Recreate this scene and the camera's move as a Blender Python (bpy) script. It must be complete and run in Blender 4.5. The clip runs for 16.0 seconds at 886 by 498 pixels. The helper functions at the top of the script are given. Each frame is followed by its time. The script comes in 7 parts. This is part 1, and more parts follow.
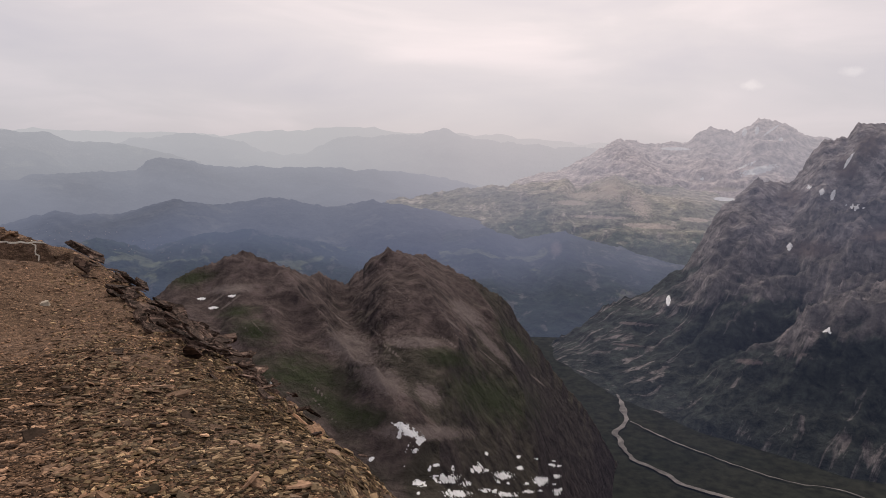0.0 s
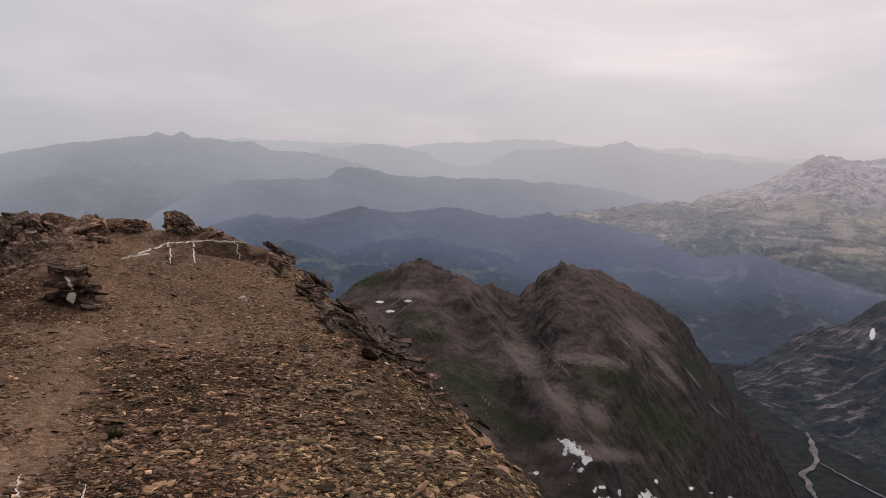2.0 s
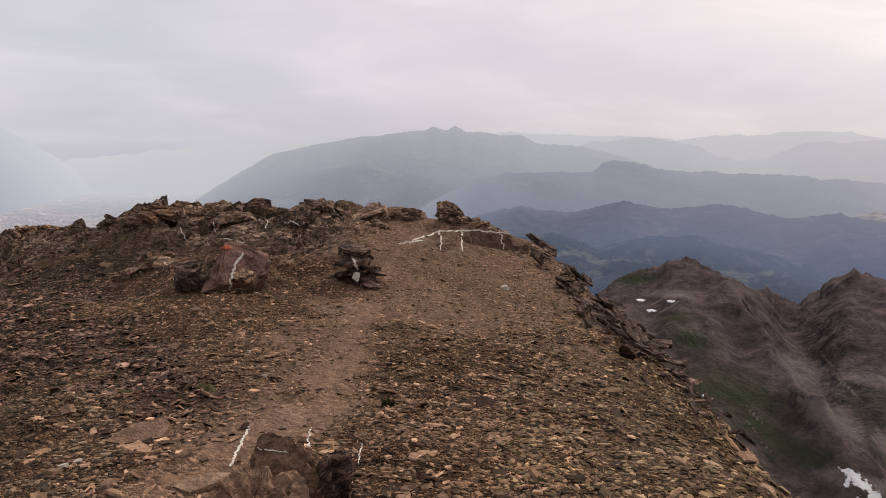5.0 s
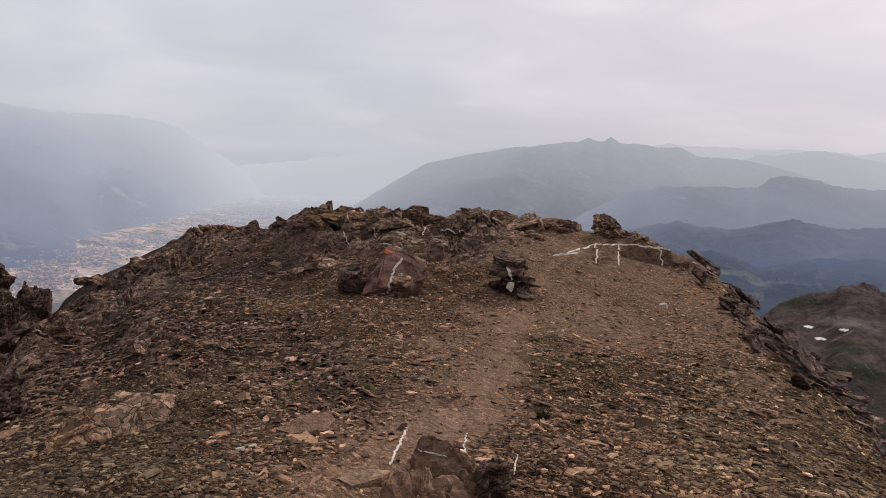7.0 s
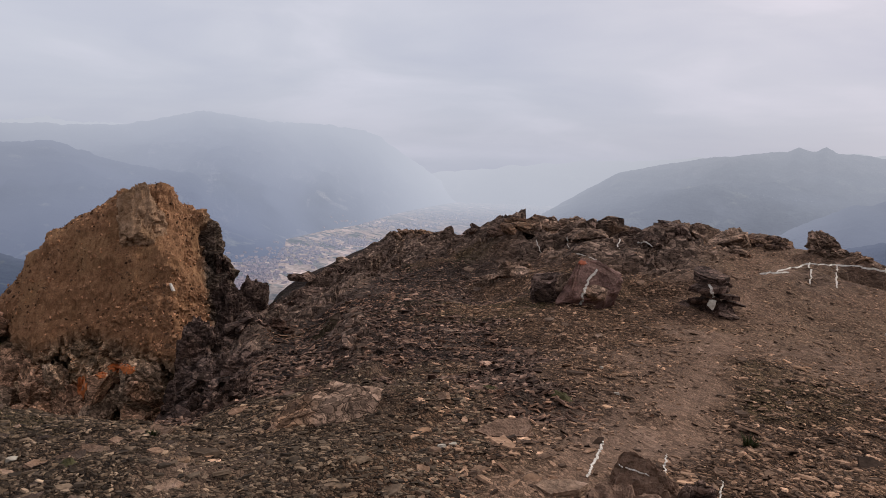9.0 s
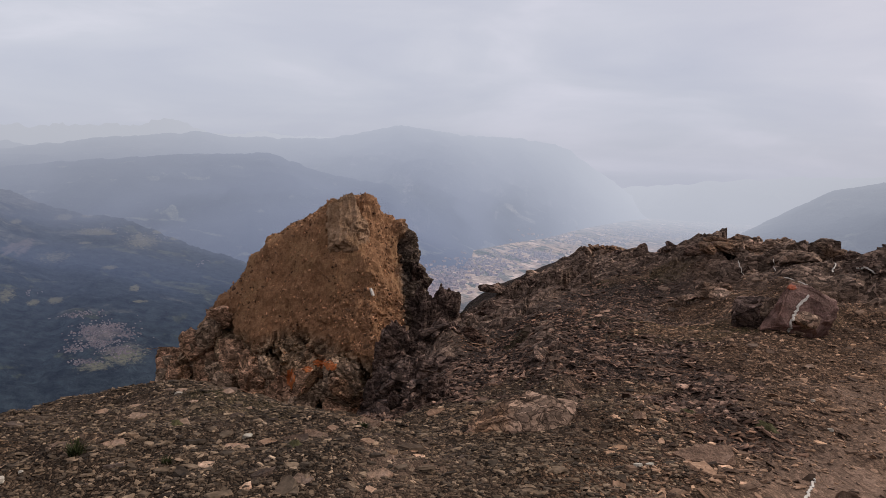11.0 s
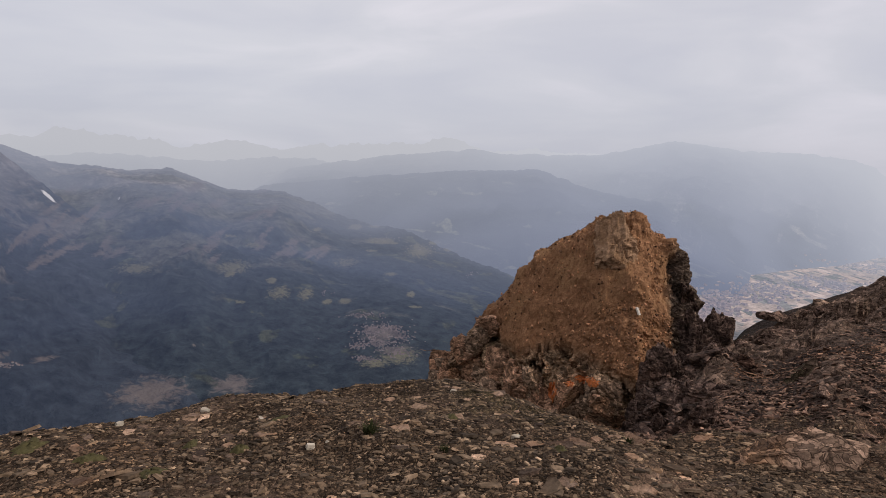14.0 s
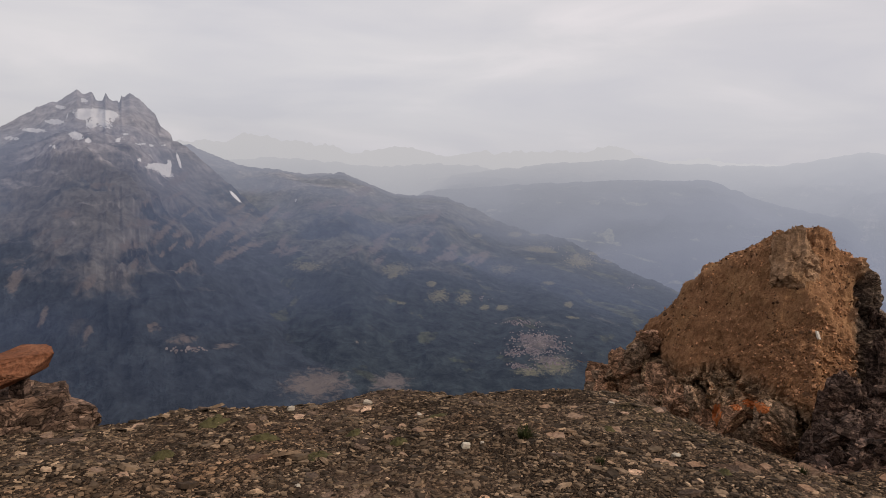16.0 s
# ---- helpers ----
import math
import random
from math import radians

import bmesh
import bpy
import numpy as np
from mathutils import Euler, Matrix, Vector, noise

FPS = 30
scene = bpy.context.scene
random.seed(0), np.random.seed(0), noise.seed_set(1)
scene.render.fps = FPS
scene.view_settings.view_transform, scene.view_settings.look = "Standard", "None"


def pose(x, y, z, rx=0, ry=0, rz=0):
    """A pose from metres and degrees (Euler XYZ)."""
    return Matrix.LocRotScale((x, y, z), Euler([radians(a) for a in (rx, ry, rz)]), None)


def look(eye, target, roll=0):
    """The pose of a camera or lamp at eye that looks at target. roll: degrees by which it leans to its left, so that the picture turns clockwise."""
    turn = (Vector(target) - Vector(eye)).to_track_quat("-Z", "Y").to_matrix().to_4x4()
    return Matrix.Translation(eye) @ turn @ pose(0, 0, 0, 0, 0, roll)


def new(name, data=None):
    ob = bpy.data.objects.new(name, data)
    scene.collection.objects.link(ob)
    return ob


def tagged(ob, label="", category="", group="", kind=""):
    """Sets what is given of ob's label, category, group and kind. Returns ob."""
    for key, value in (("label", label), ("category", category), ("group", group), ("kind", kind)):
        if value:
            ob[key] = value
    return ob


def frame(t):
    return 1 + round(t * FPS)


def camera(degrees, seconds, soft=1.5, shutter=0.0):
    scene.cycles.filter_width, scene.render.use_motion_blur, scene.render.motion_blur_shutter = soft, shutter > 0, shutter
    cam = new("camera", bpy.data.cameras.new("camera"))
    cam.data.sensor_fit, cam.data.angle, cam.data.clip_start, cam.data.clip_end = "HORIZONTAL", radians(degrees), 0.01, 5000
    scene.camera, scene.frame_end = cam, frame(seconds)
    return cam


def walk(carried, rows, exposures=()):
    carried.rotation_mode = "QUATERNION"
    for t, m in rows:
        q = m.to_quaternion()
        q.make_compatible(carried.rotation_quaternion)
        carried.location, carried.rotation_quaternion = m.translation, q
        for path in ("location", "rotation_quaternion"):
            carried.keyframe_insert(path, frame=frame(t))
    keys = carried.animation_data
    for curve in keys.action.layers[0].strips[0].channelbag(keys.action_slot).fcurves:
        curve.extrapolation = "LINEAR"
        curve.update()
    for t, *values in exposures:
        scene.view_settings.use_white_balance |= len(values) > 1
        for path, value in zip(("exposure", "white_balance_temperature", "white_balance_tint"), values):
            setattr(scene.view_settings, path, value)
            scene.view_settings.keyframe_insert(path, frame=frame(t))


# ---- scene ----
cam = camera(61.4, 16.0, soft=0.55)
EYE = 1.65      # the lens above the trodden summit ground, which lies at z = 0
# seconds, x, y, z from the mean eye, pitch, roll, yaw (degrees, yaw to the left)
ROWS = [
    (0.0, -0.005, 0.098, -0.043, -8.48, 1.01, 0.0), (0.5, 0.014, 0.085, -0.032, -8.15, 1.21, 3.19),
    (1.0, 0.024, 0.093, -0.040, -7.78, 1.24, 6.72), (1.5, -0.024, 0.180, -0.057, -7.69, 1.56, 10.24),
    (2.0, -0.047, 0.194, -0.055, -7.85, 1.65, 13.43), (2.5, -0.081, 0.207, -0.062, -8.12, 1.67, 16.79),
    (3.0, -0.078, 0.187, -0.055, -8.38, 1.61, 19.97), (3.5, -0.045, 0.176, -0.048, -8.63, 1.41, 23.59),
    (4.0, -0.024, 0.171, -0.047, -8.85, 1.29, 27.19), (6.5, -0.057, 0.108, -0.044, -8.48, 1.90, 41.95),
    (7.0, -0.089, 0.102, -0.050, -8.42, 2.00, 45.04), (7.5, -0.104, 0.093, -0.054, -8.42, 1.97, 48.72),
    (8.0, -0.115, 0.074, -0.054, -8.40, 2.04, 52.26), (8.5, -0.124, 0.044, -0.049, -8.37, 2.08, 55.99),
    (9.0, -0.111, -0.005, -0.042, -8.29, 2.20, 59.45), (9.5, -0.103, -0.059, -0.033, -8.23, 2.33, 63.08),
    (12.0, 0.018, -0.162, -0.025, -7.55, 2.16, 80.82), (12.5, 0.045, -0.176, -0.023, -7.47, 2.02, 84.25),
    (13.0, 0.083, -0.191, -0.019, -7.42, 2.02, 87.46), (13.5, 0.110, -0.195, -0.018, -7.37, 2.10, 90.93),
    (14.0, 0.113, -0.201, -0.023, -7.36, 2.15, 94.16), (14.5, 0.132, -0.192, -0.029, -7.28, 2.12, 97.64),
    (15.0, 0.143, -0.196, -0.029, -7.28, 2.31, 100.86), (15.5, 0.135, -0.202, -0.038, -7.25, 2.47, 103.64),
    (16.0, 0.142, -0.213, -0.037, -7.30, 2.82, 106.44)]
walk(cam, [(t, pose(x, y, EYE + z, 90 + p, 0, a) @ pose(0, 0, 0, 0, 0, r)) for t, x, y, z, p, r, a in ROWS], [(0.0, -0.06, 6700, 10), (1.0, -0.09, 6650, 10), (2.0, -0.18, 6600, 10), (3.0, -0.06, 6650, 10), (3.6, 0.08, 6680, 10), (4.2, 0.098, 6680, 10), (6.5, 0.08, 6550, 10), (7.5, -0.016, 6400, 10), (9.0, -0.06, 6200, 10), (12.0, -0.069, 6240, 10), (14.5, -0.007, 6567, 10), (16.0, 0.01, 6850, 10)])

# ---- sky, sun ----
SUN_AZ, SUN_EL = -4.0, 38.0      # degrees to the left of +y, degrees up; behind thin cloud


def node(tree, kind, x=None, **kw):
    n = tree.nodes.new(kind)
    for k, v in kw.items():
        if k in n.inputs:
            n.inputs[k].default_value = v
    return n


def link(tree, a, b):
    tree.links.new(a, b)


def math_node(tree, op, a, b=0.0, clamp=False):
    n = tree.nodes.new("ShaderNodeMath")
    n.operation, n.use_clamp = op, clamp
    for i, v in enumerate((a, b)):
        if isinstance(v, (int, float)):
            n.inputs[i].default_value = v
        else:
            tree.links.new(v, n.inputs[i])
    return n.outputs[0]


def ramp(tree, fac, stops, mode="LINEAR"):
    n = tree.nodes.new("ShaderNodeValToRGB")
    n.color_ramp.interpolation = mode
    e = n.color_ramp.elements
    while len(e) < len(stops):
        e.new(0.5)
    for i, (p, c) in enumerate(stops):
        e[i].position = p
        e[i].color = (*c, 1) if isinstance(c, tuple) else (c, c, c, 1)
    tree.links.new(fac, n.inputs[0])
    return n.outputs[0]


def mix(tree, fac, a, b, kind="MIX"):
    n = tree.nodes.new("ShaderNodeMix")
    n.data_type, n.blend_type = "RGBA", kind
    for sock, v in ((n.inputs[0], fac), (n.inputs[6], a), (n.inputs[7], b)):
        if isinstance(v, (int, float)):
            sock.default_value = v
        elif isinstance(v, tuple):
            sock.default_value = (*v, 1)
        else:
            tree.links.new(v, sock)
    return n.outputs[2]


def noise_node(tree, vec, scale, detail=4.0, rough=0.55, dist=0.0):
    n = tree.nodes.new("ShaderNodeTexNoise")
    n.inputs["Scale"].default_value, n.inputs["Detail"].default_value = scale, detail
    n.inputs["Roughness"].default_value, n.inputs["Distortion"].default_value = rough, dist
    tree.links.new(vec, n.inputs["Vector"])
    return n.outputs[0]


def scaled(tree, vec, s, rot=(0, 0, 0), loc=(0, 0, 0)):
    n = tree.nodes.new("ShaderNodeMapping")
    n.inputs["Scale"].default_value = s
    n.inputs["Rotation"].default_value = [radians(a) for a in rot]
    n.inputs["Location"].default_value = loc
    tree.links.new(vec, n.inputs["Vector"])
    return n.outputs[0]


world = bpy.data.worlds.new("overcast_sky")
scene.world = world
world.use_nodes = True
wt = world.node_tree
wt.nodes.clear()
out = wt.nodes.new("ShaderNodeOutputWorld")
sky = wt.nodes.new("ShaderNodeTexSky")
sky.sky_type, sky.sun_disc = "NISHITA", False
sky.sun_elevation, sky.sun_rotation = radians(SUN_EL), radians(-SUN_AZ)
sky.altitude, sky.dust_density = 2500, 4.0
clear = node(wt, "ShaderNodeBackground", Strength=0.08)
link(wt, sky.outputs[0], clear.inputs[0])
tc = wt.nodes.new("ShaderNodeTexCoord")
sep = wt.nodes.new("ShaderNodeSeparateXYZ")
link(wt, tc.outputs["Generated"], sep.inputs[0])
# brighter where the veiled sun stands
toward = wt.nodes.new("ShaderNodeVectorMath")
toward.operation = "DOT_PRODUCT"
sun_way = Vector((-math.sin(radians(SUN_AZ)) * math.cos(radians(SUN_EL)), math.cos(radians(SUN_AZ)) * math.cos(radians(SUN_EL)), math.sin(radians(SUN_EL))))
link(wt, tc.outputs["Generated"], toward.inputs[0])
toward.inputs[1].default_value = sun_way
glare = ramp(wt, math_node(wt, "MULTIPLY_ADD", toward.outputs["Value"], 0.5), [(0.0, (0.71, 0.69, 0.72)), (0.35, (0.705, 0.70, 0.75)), (0.72, (0.665, 0.655, 0.71)), (0.885, (0.755, 0.70, 0.735)), (0.95, (0.95, 0.855, 0.86)), (1.0, (1.18, 1.08, 1.05))])
glare.node.inputs[0].links[0].from_node.inputs[2].default_value = 0.5
# cloud streaks, flattened towards the horizon
cl = noise_node(wt, scaled(wt, tc.outputs["Generated"], (2.2, 2.2, 9.0)), 1.5, 5.0, 0.5, 0.4)
clouds = mix(wt, 1.0, glare, ramp(wt, cl, [(0.30, (0.90, 0.91, 0.94)), (0.52, (1.0, 1.0, 1.0)), (0.72, (1.16, 1.13, 1.12))]), "MULTIPLY")
for az, el, wide in ((-21.8, 4.0, 0.9), (-28.0, 4.8, 0.85)):     # two small bright clouds over the snowy massif
    a, e = radians(az), radians(el)
    off = wt.nodes.new("ShaderNodeVectorMath")
    off.operation = "SUBTRACT"
    link(wt, tc.outputs["Generated"], off.inputs[0])
    off.inputs[1].default_value = (-math.sin(a) * math.cos(e), math.cos(a) * math.cos(e), math.sin(e))
    size = wt.nodes.new("ShaderNodeVectorMath")
    size.operation = "LENGTH"
    link(wt, scaled(wt, off.outputs[0], (1, 1, 2.2)), size.inputs[0])
    puff = math_node(wt, "ADD", size.outputs["Value"], math_node(wt, "MULTIPLY", math_node(wt, "SUBTRACT", noise_node(wt, tc.outputs["Generated"], 60.0, 4, 0.6), 0.5), 0.03))
    clouds = mix(wt, 1.0, clouds, ramp(wt, puff, [(0.004, (1.16, 1.16, 1.13)), (0.018 * wide, (1.0, 1.0, 1.0))]), "MULTIPLY")
# grey air at and below the horizon
low = ramp(wt, math_node(wt, "MULTIPLY_ADD", sep.outputs[2], 1.0), [(0.0, (0.74, 0.76, 0.80)), (0.48, (0.80, 0.82, 0.86)), (0.52, (0.85, 0.86, 0.89)), (0.62, (1.0, 1.0, 1.0)), (1.0, (1.05, 1.05, 1.05))])
low.node.inputs[0].links[0].from_node.inputs[2].default_value = 0.5
veil = node(wt, "ShaderNodeBackground", Strength=1.0)
link(wt, mix(wt, 1.0, clouds, low, "MULTIPLY"), veil.inputs[0])
both = node(wt, "ShaderNodeMixShader", Fac=0.92)
both.inputs[0].default_value = 0.92
link(wt, clear.outputs[0], both.inputs[1])
link(wt, veil.outputs[0], both.inputs[2])
link(wt, both.outputs[0], out.inputs[0])

lamp = bpy.data.lights.new("sun", "SUN")
lamp.energy, lamp.angle, lamp.color = 2.3, radians(10), (1.0, 0.93, 0.84)
new("sun", lamp).matrix_world = look(tuple(sun_way * 60), (0, 0, 0))


# ---- noise in arrays ----
def lattice(ix, iy, iz, seed):
    h = (ix * 374761393 + iy * 668265263 + iz * 2147483647 + seed * 974711) & 0xFFFFFFFF
    h = ((h ^ (h >> 13)) * 1274126177) & 0xFFFFFFFF
    h = ((h ^ (h >> 16)) * 2246822519) & 0xFFFFFFFF
    return ((h ^ (h >> 15)) & 0xFFFFFF) / float(0xFFFFFF) * 2 - 1


def vnoise(p, seed=0):
    """Smooth value noise, -1 to 1, at the points p (n, 3)."""
    p = np.asarray(p, float)
    i = np.floor(p).astype(np.int64)
    f = p - i
    f = f * f * f * (f * (f * 6 - 15) + 10)
    r = 0
    for a in (0, 1):
        for b in (0, 1):
            for c in (0, 1):
                w = (f[:, 0] if a else 1 - f[:, 0]) * (f[:, 1] if b else 1 - f[:, 1]) * (f[:, 2] if c else 1 - f[:, 2])
                r = r + w * lattice(i[:, 0] + a, i[:, 1] + b, i[:, 2] + c, seed)
    return r


def fbm(p, octaves=4, seed=0, gain=0.5, ridged=False):
    p = np.asarray(p, float)
    total, amp = 0, 1.0
    turn = np.array([[0.8, 0.6, 0], [-0.6, 0.8, 0], [0, 0, 1.0]])
    for o in range(octaves):
        n = vnoise(p, seed + o * 17)
        total = total + amp * ((1 - 2 * np.abs(n)) if ridged else n)
        amp *= gain
        p = p @ turn * 2.03 + 11.7
    return total


def xyz(az, r, z):
    a = np.radians(az)
    return np.stack([-np.sin(a) * r, np.cos(a) * r, z + 0 * a], -1)


def mesh_of(name, verts, faces, smooth=True):
    me = bpy.data.meshes.new(name)
    verts = np.asarray(verts, np.float32)
    faces = np.asarray(faces, np.int32)
    n, k = faces.shape
    me.vertices.add(len(verts))
    me.vertices.foreach_set("co", verts.ravel())
    me.loops.add(n * k)
    me.loops.foreach_set("vertex_index", faces.ravel())
    me.polygons.add(n)
    me.polygons.foreach_set("loop_start", np.arange(0, n * k, k, dtype=np.int32))
    me.polygons.foreach_set("use_smooth", np.full(n, smooth))
    me.update(calc_edges=True)
    me.validate()
    return me


def grid_faces(nu, nv, wrap=False):
    i, j = np.meshgrid(np.arange(nu if wrap else nu - 1), np.arange(nv - 1), indexing="ij")
    i2 = (i + 1) % nu
    return np.stack([i * nv + j, i2 * nv + j, i2 * nv + j + 1, i * nv + j + 1], -1).reshape(-1, 4)


def smoothed(a, n, axis):
    k = np.array([1, 2, 1]) / 4
    for _ in range(n):
        pad = [(0, 0)] * a.ndim
        pad[axis] = (1, 1)
        b = np.pad(a, pad, mode="edge")
        a = np.moveaxis(b, axis, -1)
        a = np.moveaxis(a[..., :-2] * k[0] + a[..., 1:-1] * k[1] + a[..., 2:] * k[2], -1, axis)
    return a


# ---- materials ----
def material(name):
    m = bpy.data.materials.new(name)
    m.use_nodes = True
    t = m.node_tree
    b = t.nodes["Principled BSDF"]
    b.inputs["Specular IOR Level"].default_value = 0.06
    return m, t, b


def bump(t, b, height, strength, dist):
    n = node(t, "ShaderNodeBump", Strength=strength, Distance=dist)
    link(t, height, n.inputs["Height"])
    link(t, n.outputs[0], b.inputs["Normal"])


def where(t):
    return t.nodes.new("ShaderNodeNewGeometry").outputs["Position"]


def splinters(t, col, p, turn):
    """Rock that splits into crinkled plates: a tone for each, the shade of the cracks between put into the colour.
    Gives the colour and the relief.
    """
    bent = t.nodes.new("ShaderNodeVectorMath")
    bent.operation = "MULTIPLY_ADD"
    wob = t.nodes.new("ShaderNodeTexNoise")
    wob.inputs["Scale"].default_value = 4.0
    wob.inputs["Detail"].default_value = 4.0
    link(t, p, wob.inputs["Vector"])
    link(t, wob.outputs["Color"], bent.inputs[0])
    bent.inputs[1].default_value = (0.28, 0.28, 0.28)
    link(t, p, bent.inputs[2])
    tilt = (turn[0] + 20, turn[1] + 18, turn[2])
    relief = None
    for scale, low, high in ((5.5, 0.62, 1.45), (15.0, 0.45, 1.65)):
        way = scaled(t, bent.outputs[0], (0.8, 1.2, 2.4), tilt)
        tone, edge = (t.nodes.new("ShaderNodeTexVoronoi") for _ in (0, 1))
        edge.feature = "DISTANCE_TO_EDGE"
        for v in (tone, edge):
            v.inputs["Scale"].default_value = scale
            link(t, way, v.inputs["Vector"])
        col = mix(t, 1.0, col, ramp(t, tone.outputs["Color"], [(0.2, low), (0.5, 1.0), (0.85, high)]), "MULTIPLY")
        cracks = ramp(t, edge.outputs["Distance"], [(0.0, 0.42), (0.07, 1.0)])
        col = mix(t, 1.0, col, cracks, "MULTIPLY")
        relief = cracks if relief is None else mix(t, 0.5, relief, mix(t, 0.5, cracks, tone.outputs["Color"]))
    return col, relief


def rock_material(name, stops, grain=6.0, layer=(1, 1, 1), turn=(0, 0, 0), stain=(0.20, 0.13, 0.07), stain_at=0.55, per_piece=False, strength=0.9, laminated=False):
    """Schist: a base colour from layered noise, rusty stains, grain and relief."""
    m, t, b = material(name)
    p = where(t)
    bands = noise_node(t, scaled(t, p, layer, turn), grain, 6, 0.6, 0.3)
    col = ramp(t, bands, stops)
    st = noise_node(t, p, 1.1, 5, 0.6, 0.2)
    col = mix(t, ramp(t, st, [(stain_at - 0.06, 0.0), (stain_at + 0.12, 0.8)]), col, stain)
    fine = noise_node(t, p, 38.0, 3, 0.6)
    col = mix(t, 1.0, col, ramp(t, fine, [(0.25, 0.55), (0.5, 1.0), (0.8, 1.45)]), "MULTIPLY")
    if laminated:
        col, lam = splinters(t, col, p, turn)
    if per_piece:
        g = t.nodes.new("ShaderNodeNewGeometry") if per_piece == "island" else t.nodes.new("ShaderNodeObjectInfo")
        rnd = g.outputs["Random Per Island"] if per_piece == "island" else g.outputs["Random"]
        col = mix(t, 1.0, col, ramp(t, rnd, [(0.0, (0.20, 0.20, 0.21)), (0.25, (0.55, 0.56, 0.58)), (0.5, (0.98, 0.96, 0.94)), (0.75, (1.42, 1.36, 1.28)), (0.92, (1.95, 1.86, 1.75)), (1.0, (3.0, 2.9, 2.72))]), "MULTIPLY")
    col = mix(t, 1.0, col, (1.12, 0.955, 0.92), "MULTIPLY")      # iron in the schist
    link(t, col, b.inputs["Base Color"])
    b.inputs["Roughness"].default_value = 0.85
    h = mix(t, 0.6, mix(t, 0.45, bands, fine), lam) if laminated else mix(t, 0.45, bands, fine)
    bump(t, b, h, strength, 0.05)
    return m


HAZE_REACH = 2450.0     # metres over which the painted haze closes in


def painted_haze(t, surface, thin=1.0, settled=True):
    """The far backdrop: a lit surface with haze painted in as emission, stronger the farther it lies from the summit.
    """
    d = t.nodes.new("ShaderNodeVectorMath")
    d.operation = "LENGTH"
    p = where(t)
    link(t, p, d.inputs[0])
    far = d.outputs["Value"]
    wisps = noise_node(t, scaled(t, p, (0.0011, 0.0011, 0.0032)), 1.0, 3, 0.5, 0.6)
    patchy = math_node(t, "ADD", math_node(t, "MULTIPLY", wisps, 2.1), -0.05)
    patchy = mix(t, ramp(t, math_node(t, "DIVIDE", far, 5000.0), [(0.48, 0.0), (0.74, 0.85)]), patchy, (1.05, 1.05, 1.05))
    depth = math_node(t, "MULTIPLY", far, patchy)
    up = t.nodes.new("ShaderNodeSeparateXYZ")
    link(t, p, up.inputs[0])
    layer = ramp(t, math_node(t, "DIVIDE", math_node(t, "ADD", up.outputs[2], 400.0), 600.0), [(0.30, (1, 1, 1)), (0.62, (0.84, 0.84, 0.84)), (0.84, (0.56, 0.56, 0.56))] if settled else [(0.12, (0.62, 0.62, 0.62)), (0.45, (0.92, 0.92, 0.92)), (0.84, (0.80, 0.80, 0.80))])     # haze painted thicker in the valleys, or half way up
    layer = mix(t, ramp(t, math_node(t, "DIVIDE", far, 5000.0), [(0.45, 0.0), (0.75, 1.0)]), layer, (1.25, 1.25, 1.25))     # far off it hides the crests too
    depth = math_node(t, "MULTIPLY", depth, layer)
    x = math_node(t, "POWER", math_node(t, "DIVIDE", depth, HAZE_REACH / thin), 1.35)
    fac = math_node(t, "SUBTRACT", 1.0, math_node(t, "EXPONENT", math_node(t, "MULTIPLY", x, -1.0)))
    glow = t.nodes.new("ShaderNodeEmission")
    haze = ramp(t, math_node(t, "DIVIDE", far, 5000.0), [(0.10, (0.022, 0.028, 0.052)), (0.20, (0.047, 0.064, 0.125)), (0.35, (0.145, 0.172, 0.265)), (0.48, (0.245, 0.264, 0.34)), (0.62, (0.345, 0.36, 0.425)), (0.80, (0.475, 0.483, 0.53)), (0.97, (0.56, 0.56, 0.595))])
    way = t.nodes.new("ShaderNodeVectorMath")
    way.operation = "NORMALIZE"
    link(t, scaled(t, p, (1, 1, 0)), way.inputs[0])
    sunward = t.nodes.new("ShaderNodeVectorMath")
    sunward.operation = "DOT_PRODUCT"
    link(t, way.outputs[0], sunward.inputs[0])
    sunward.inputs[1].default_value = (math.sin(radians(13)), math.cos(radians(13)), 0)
    # painted haze made warmer and brighter towards the sun
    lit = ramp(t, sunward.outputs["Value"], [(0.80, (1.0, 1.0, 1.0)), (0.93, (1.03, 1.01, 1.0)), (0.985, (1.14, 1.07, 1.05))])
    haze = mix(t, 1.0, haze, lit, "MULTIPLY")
    # haze colour painted brighter towards the main valley
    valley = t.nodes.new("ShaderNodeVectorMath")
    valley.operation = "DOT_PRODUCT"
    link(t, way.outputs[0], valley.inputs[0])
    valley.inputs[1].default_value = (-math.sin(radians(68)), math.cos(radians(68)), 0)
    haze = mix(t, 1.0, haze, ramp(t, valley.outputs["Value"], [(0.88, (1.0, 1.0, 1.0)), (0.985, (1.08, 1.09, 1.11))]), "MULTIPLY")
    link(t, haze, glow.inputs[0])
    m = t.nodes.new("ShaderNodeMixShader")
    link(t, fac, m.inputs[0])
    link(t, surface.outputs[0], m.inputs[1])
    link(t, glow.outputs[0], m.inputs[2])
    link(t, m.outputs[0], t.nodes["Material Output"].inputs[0])


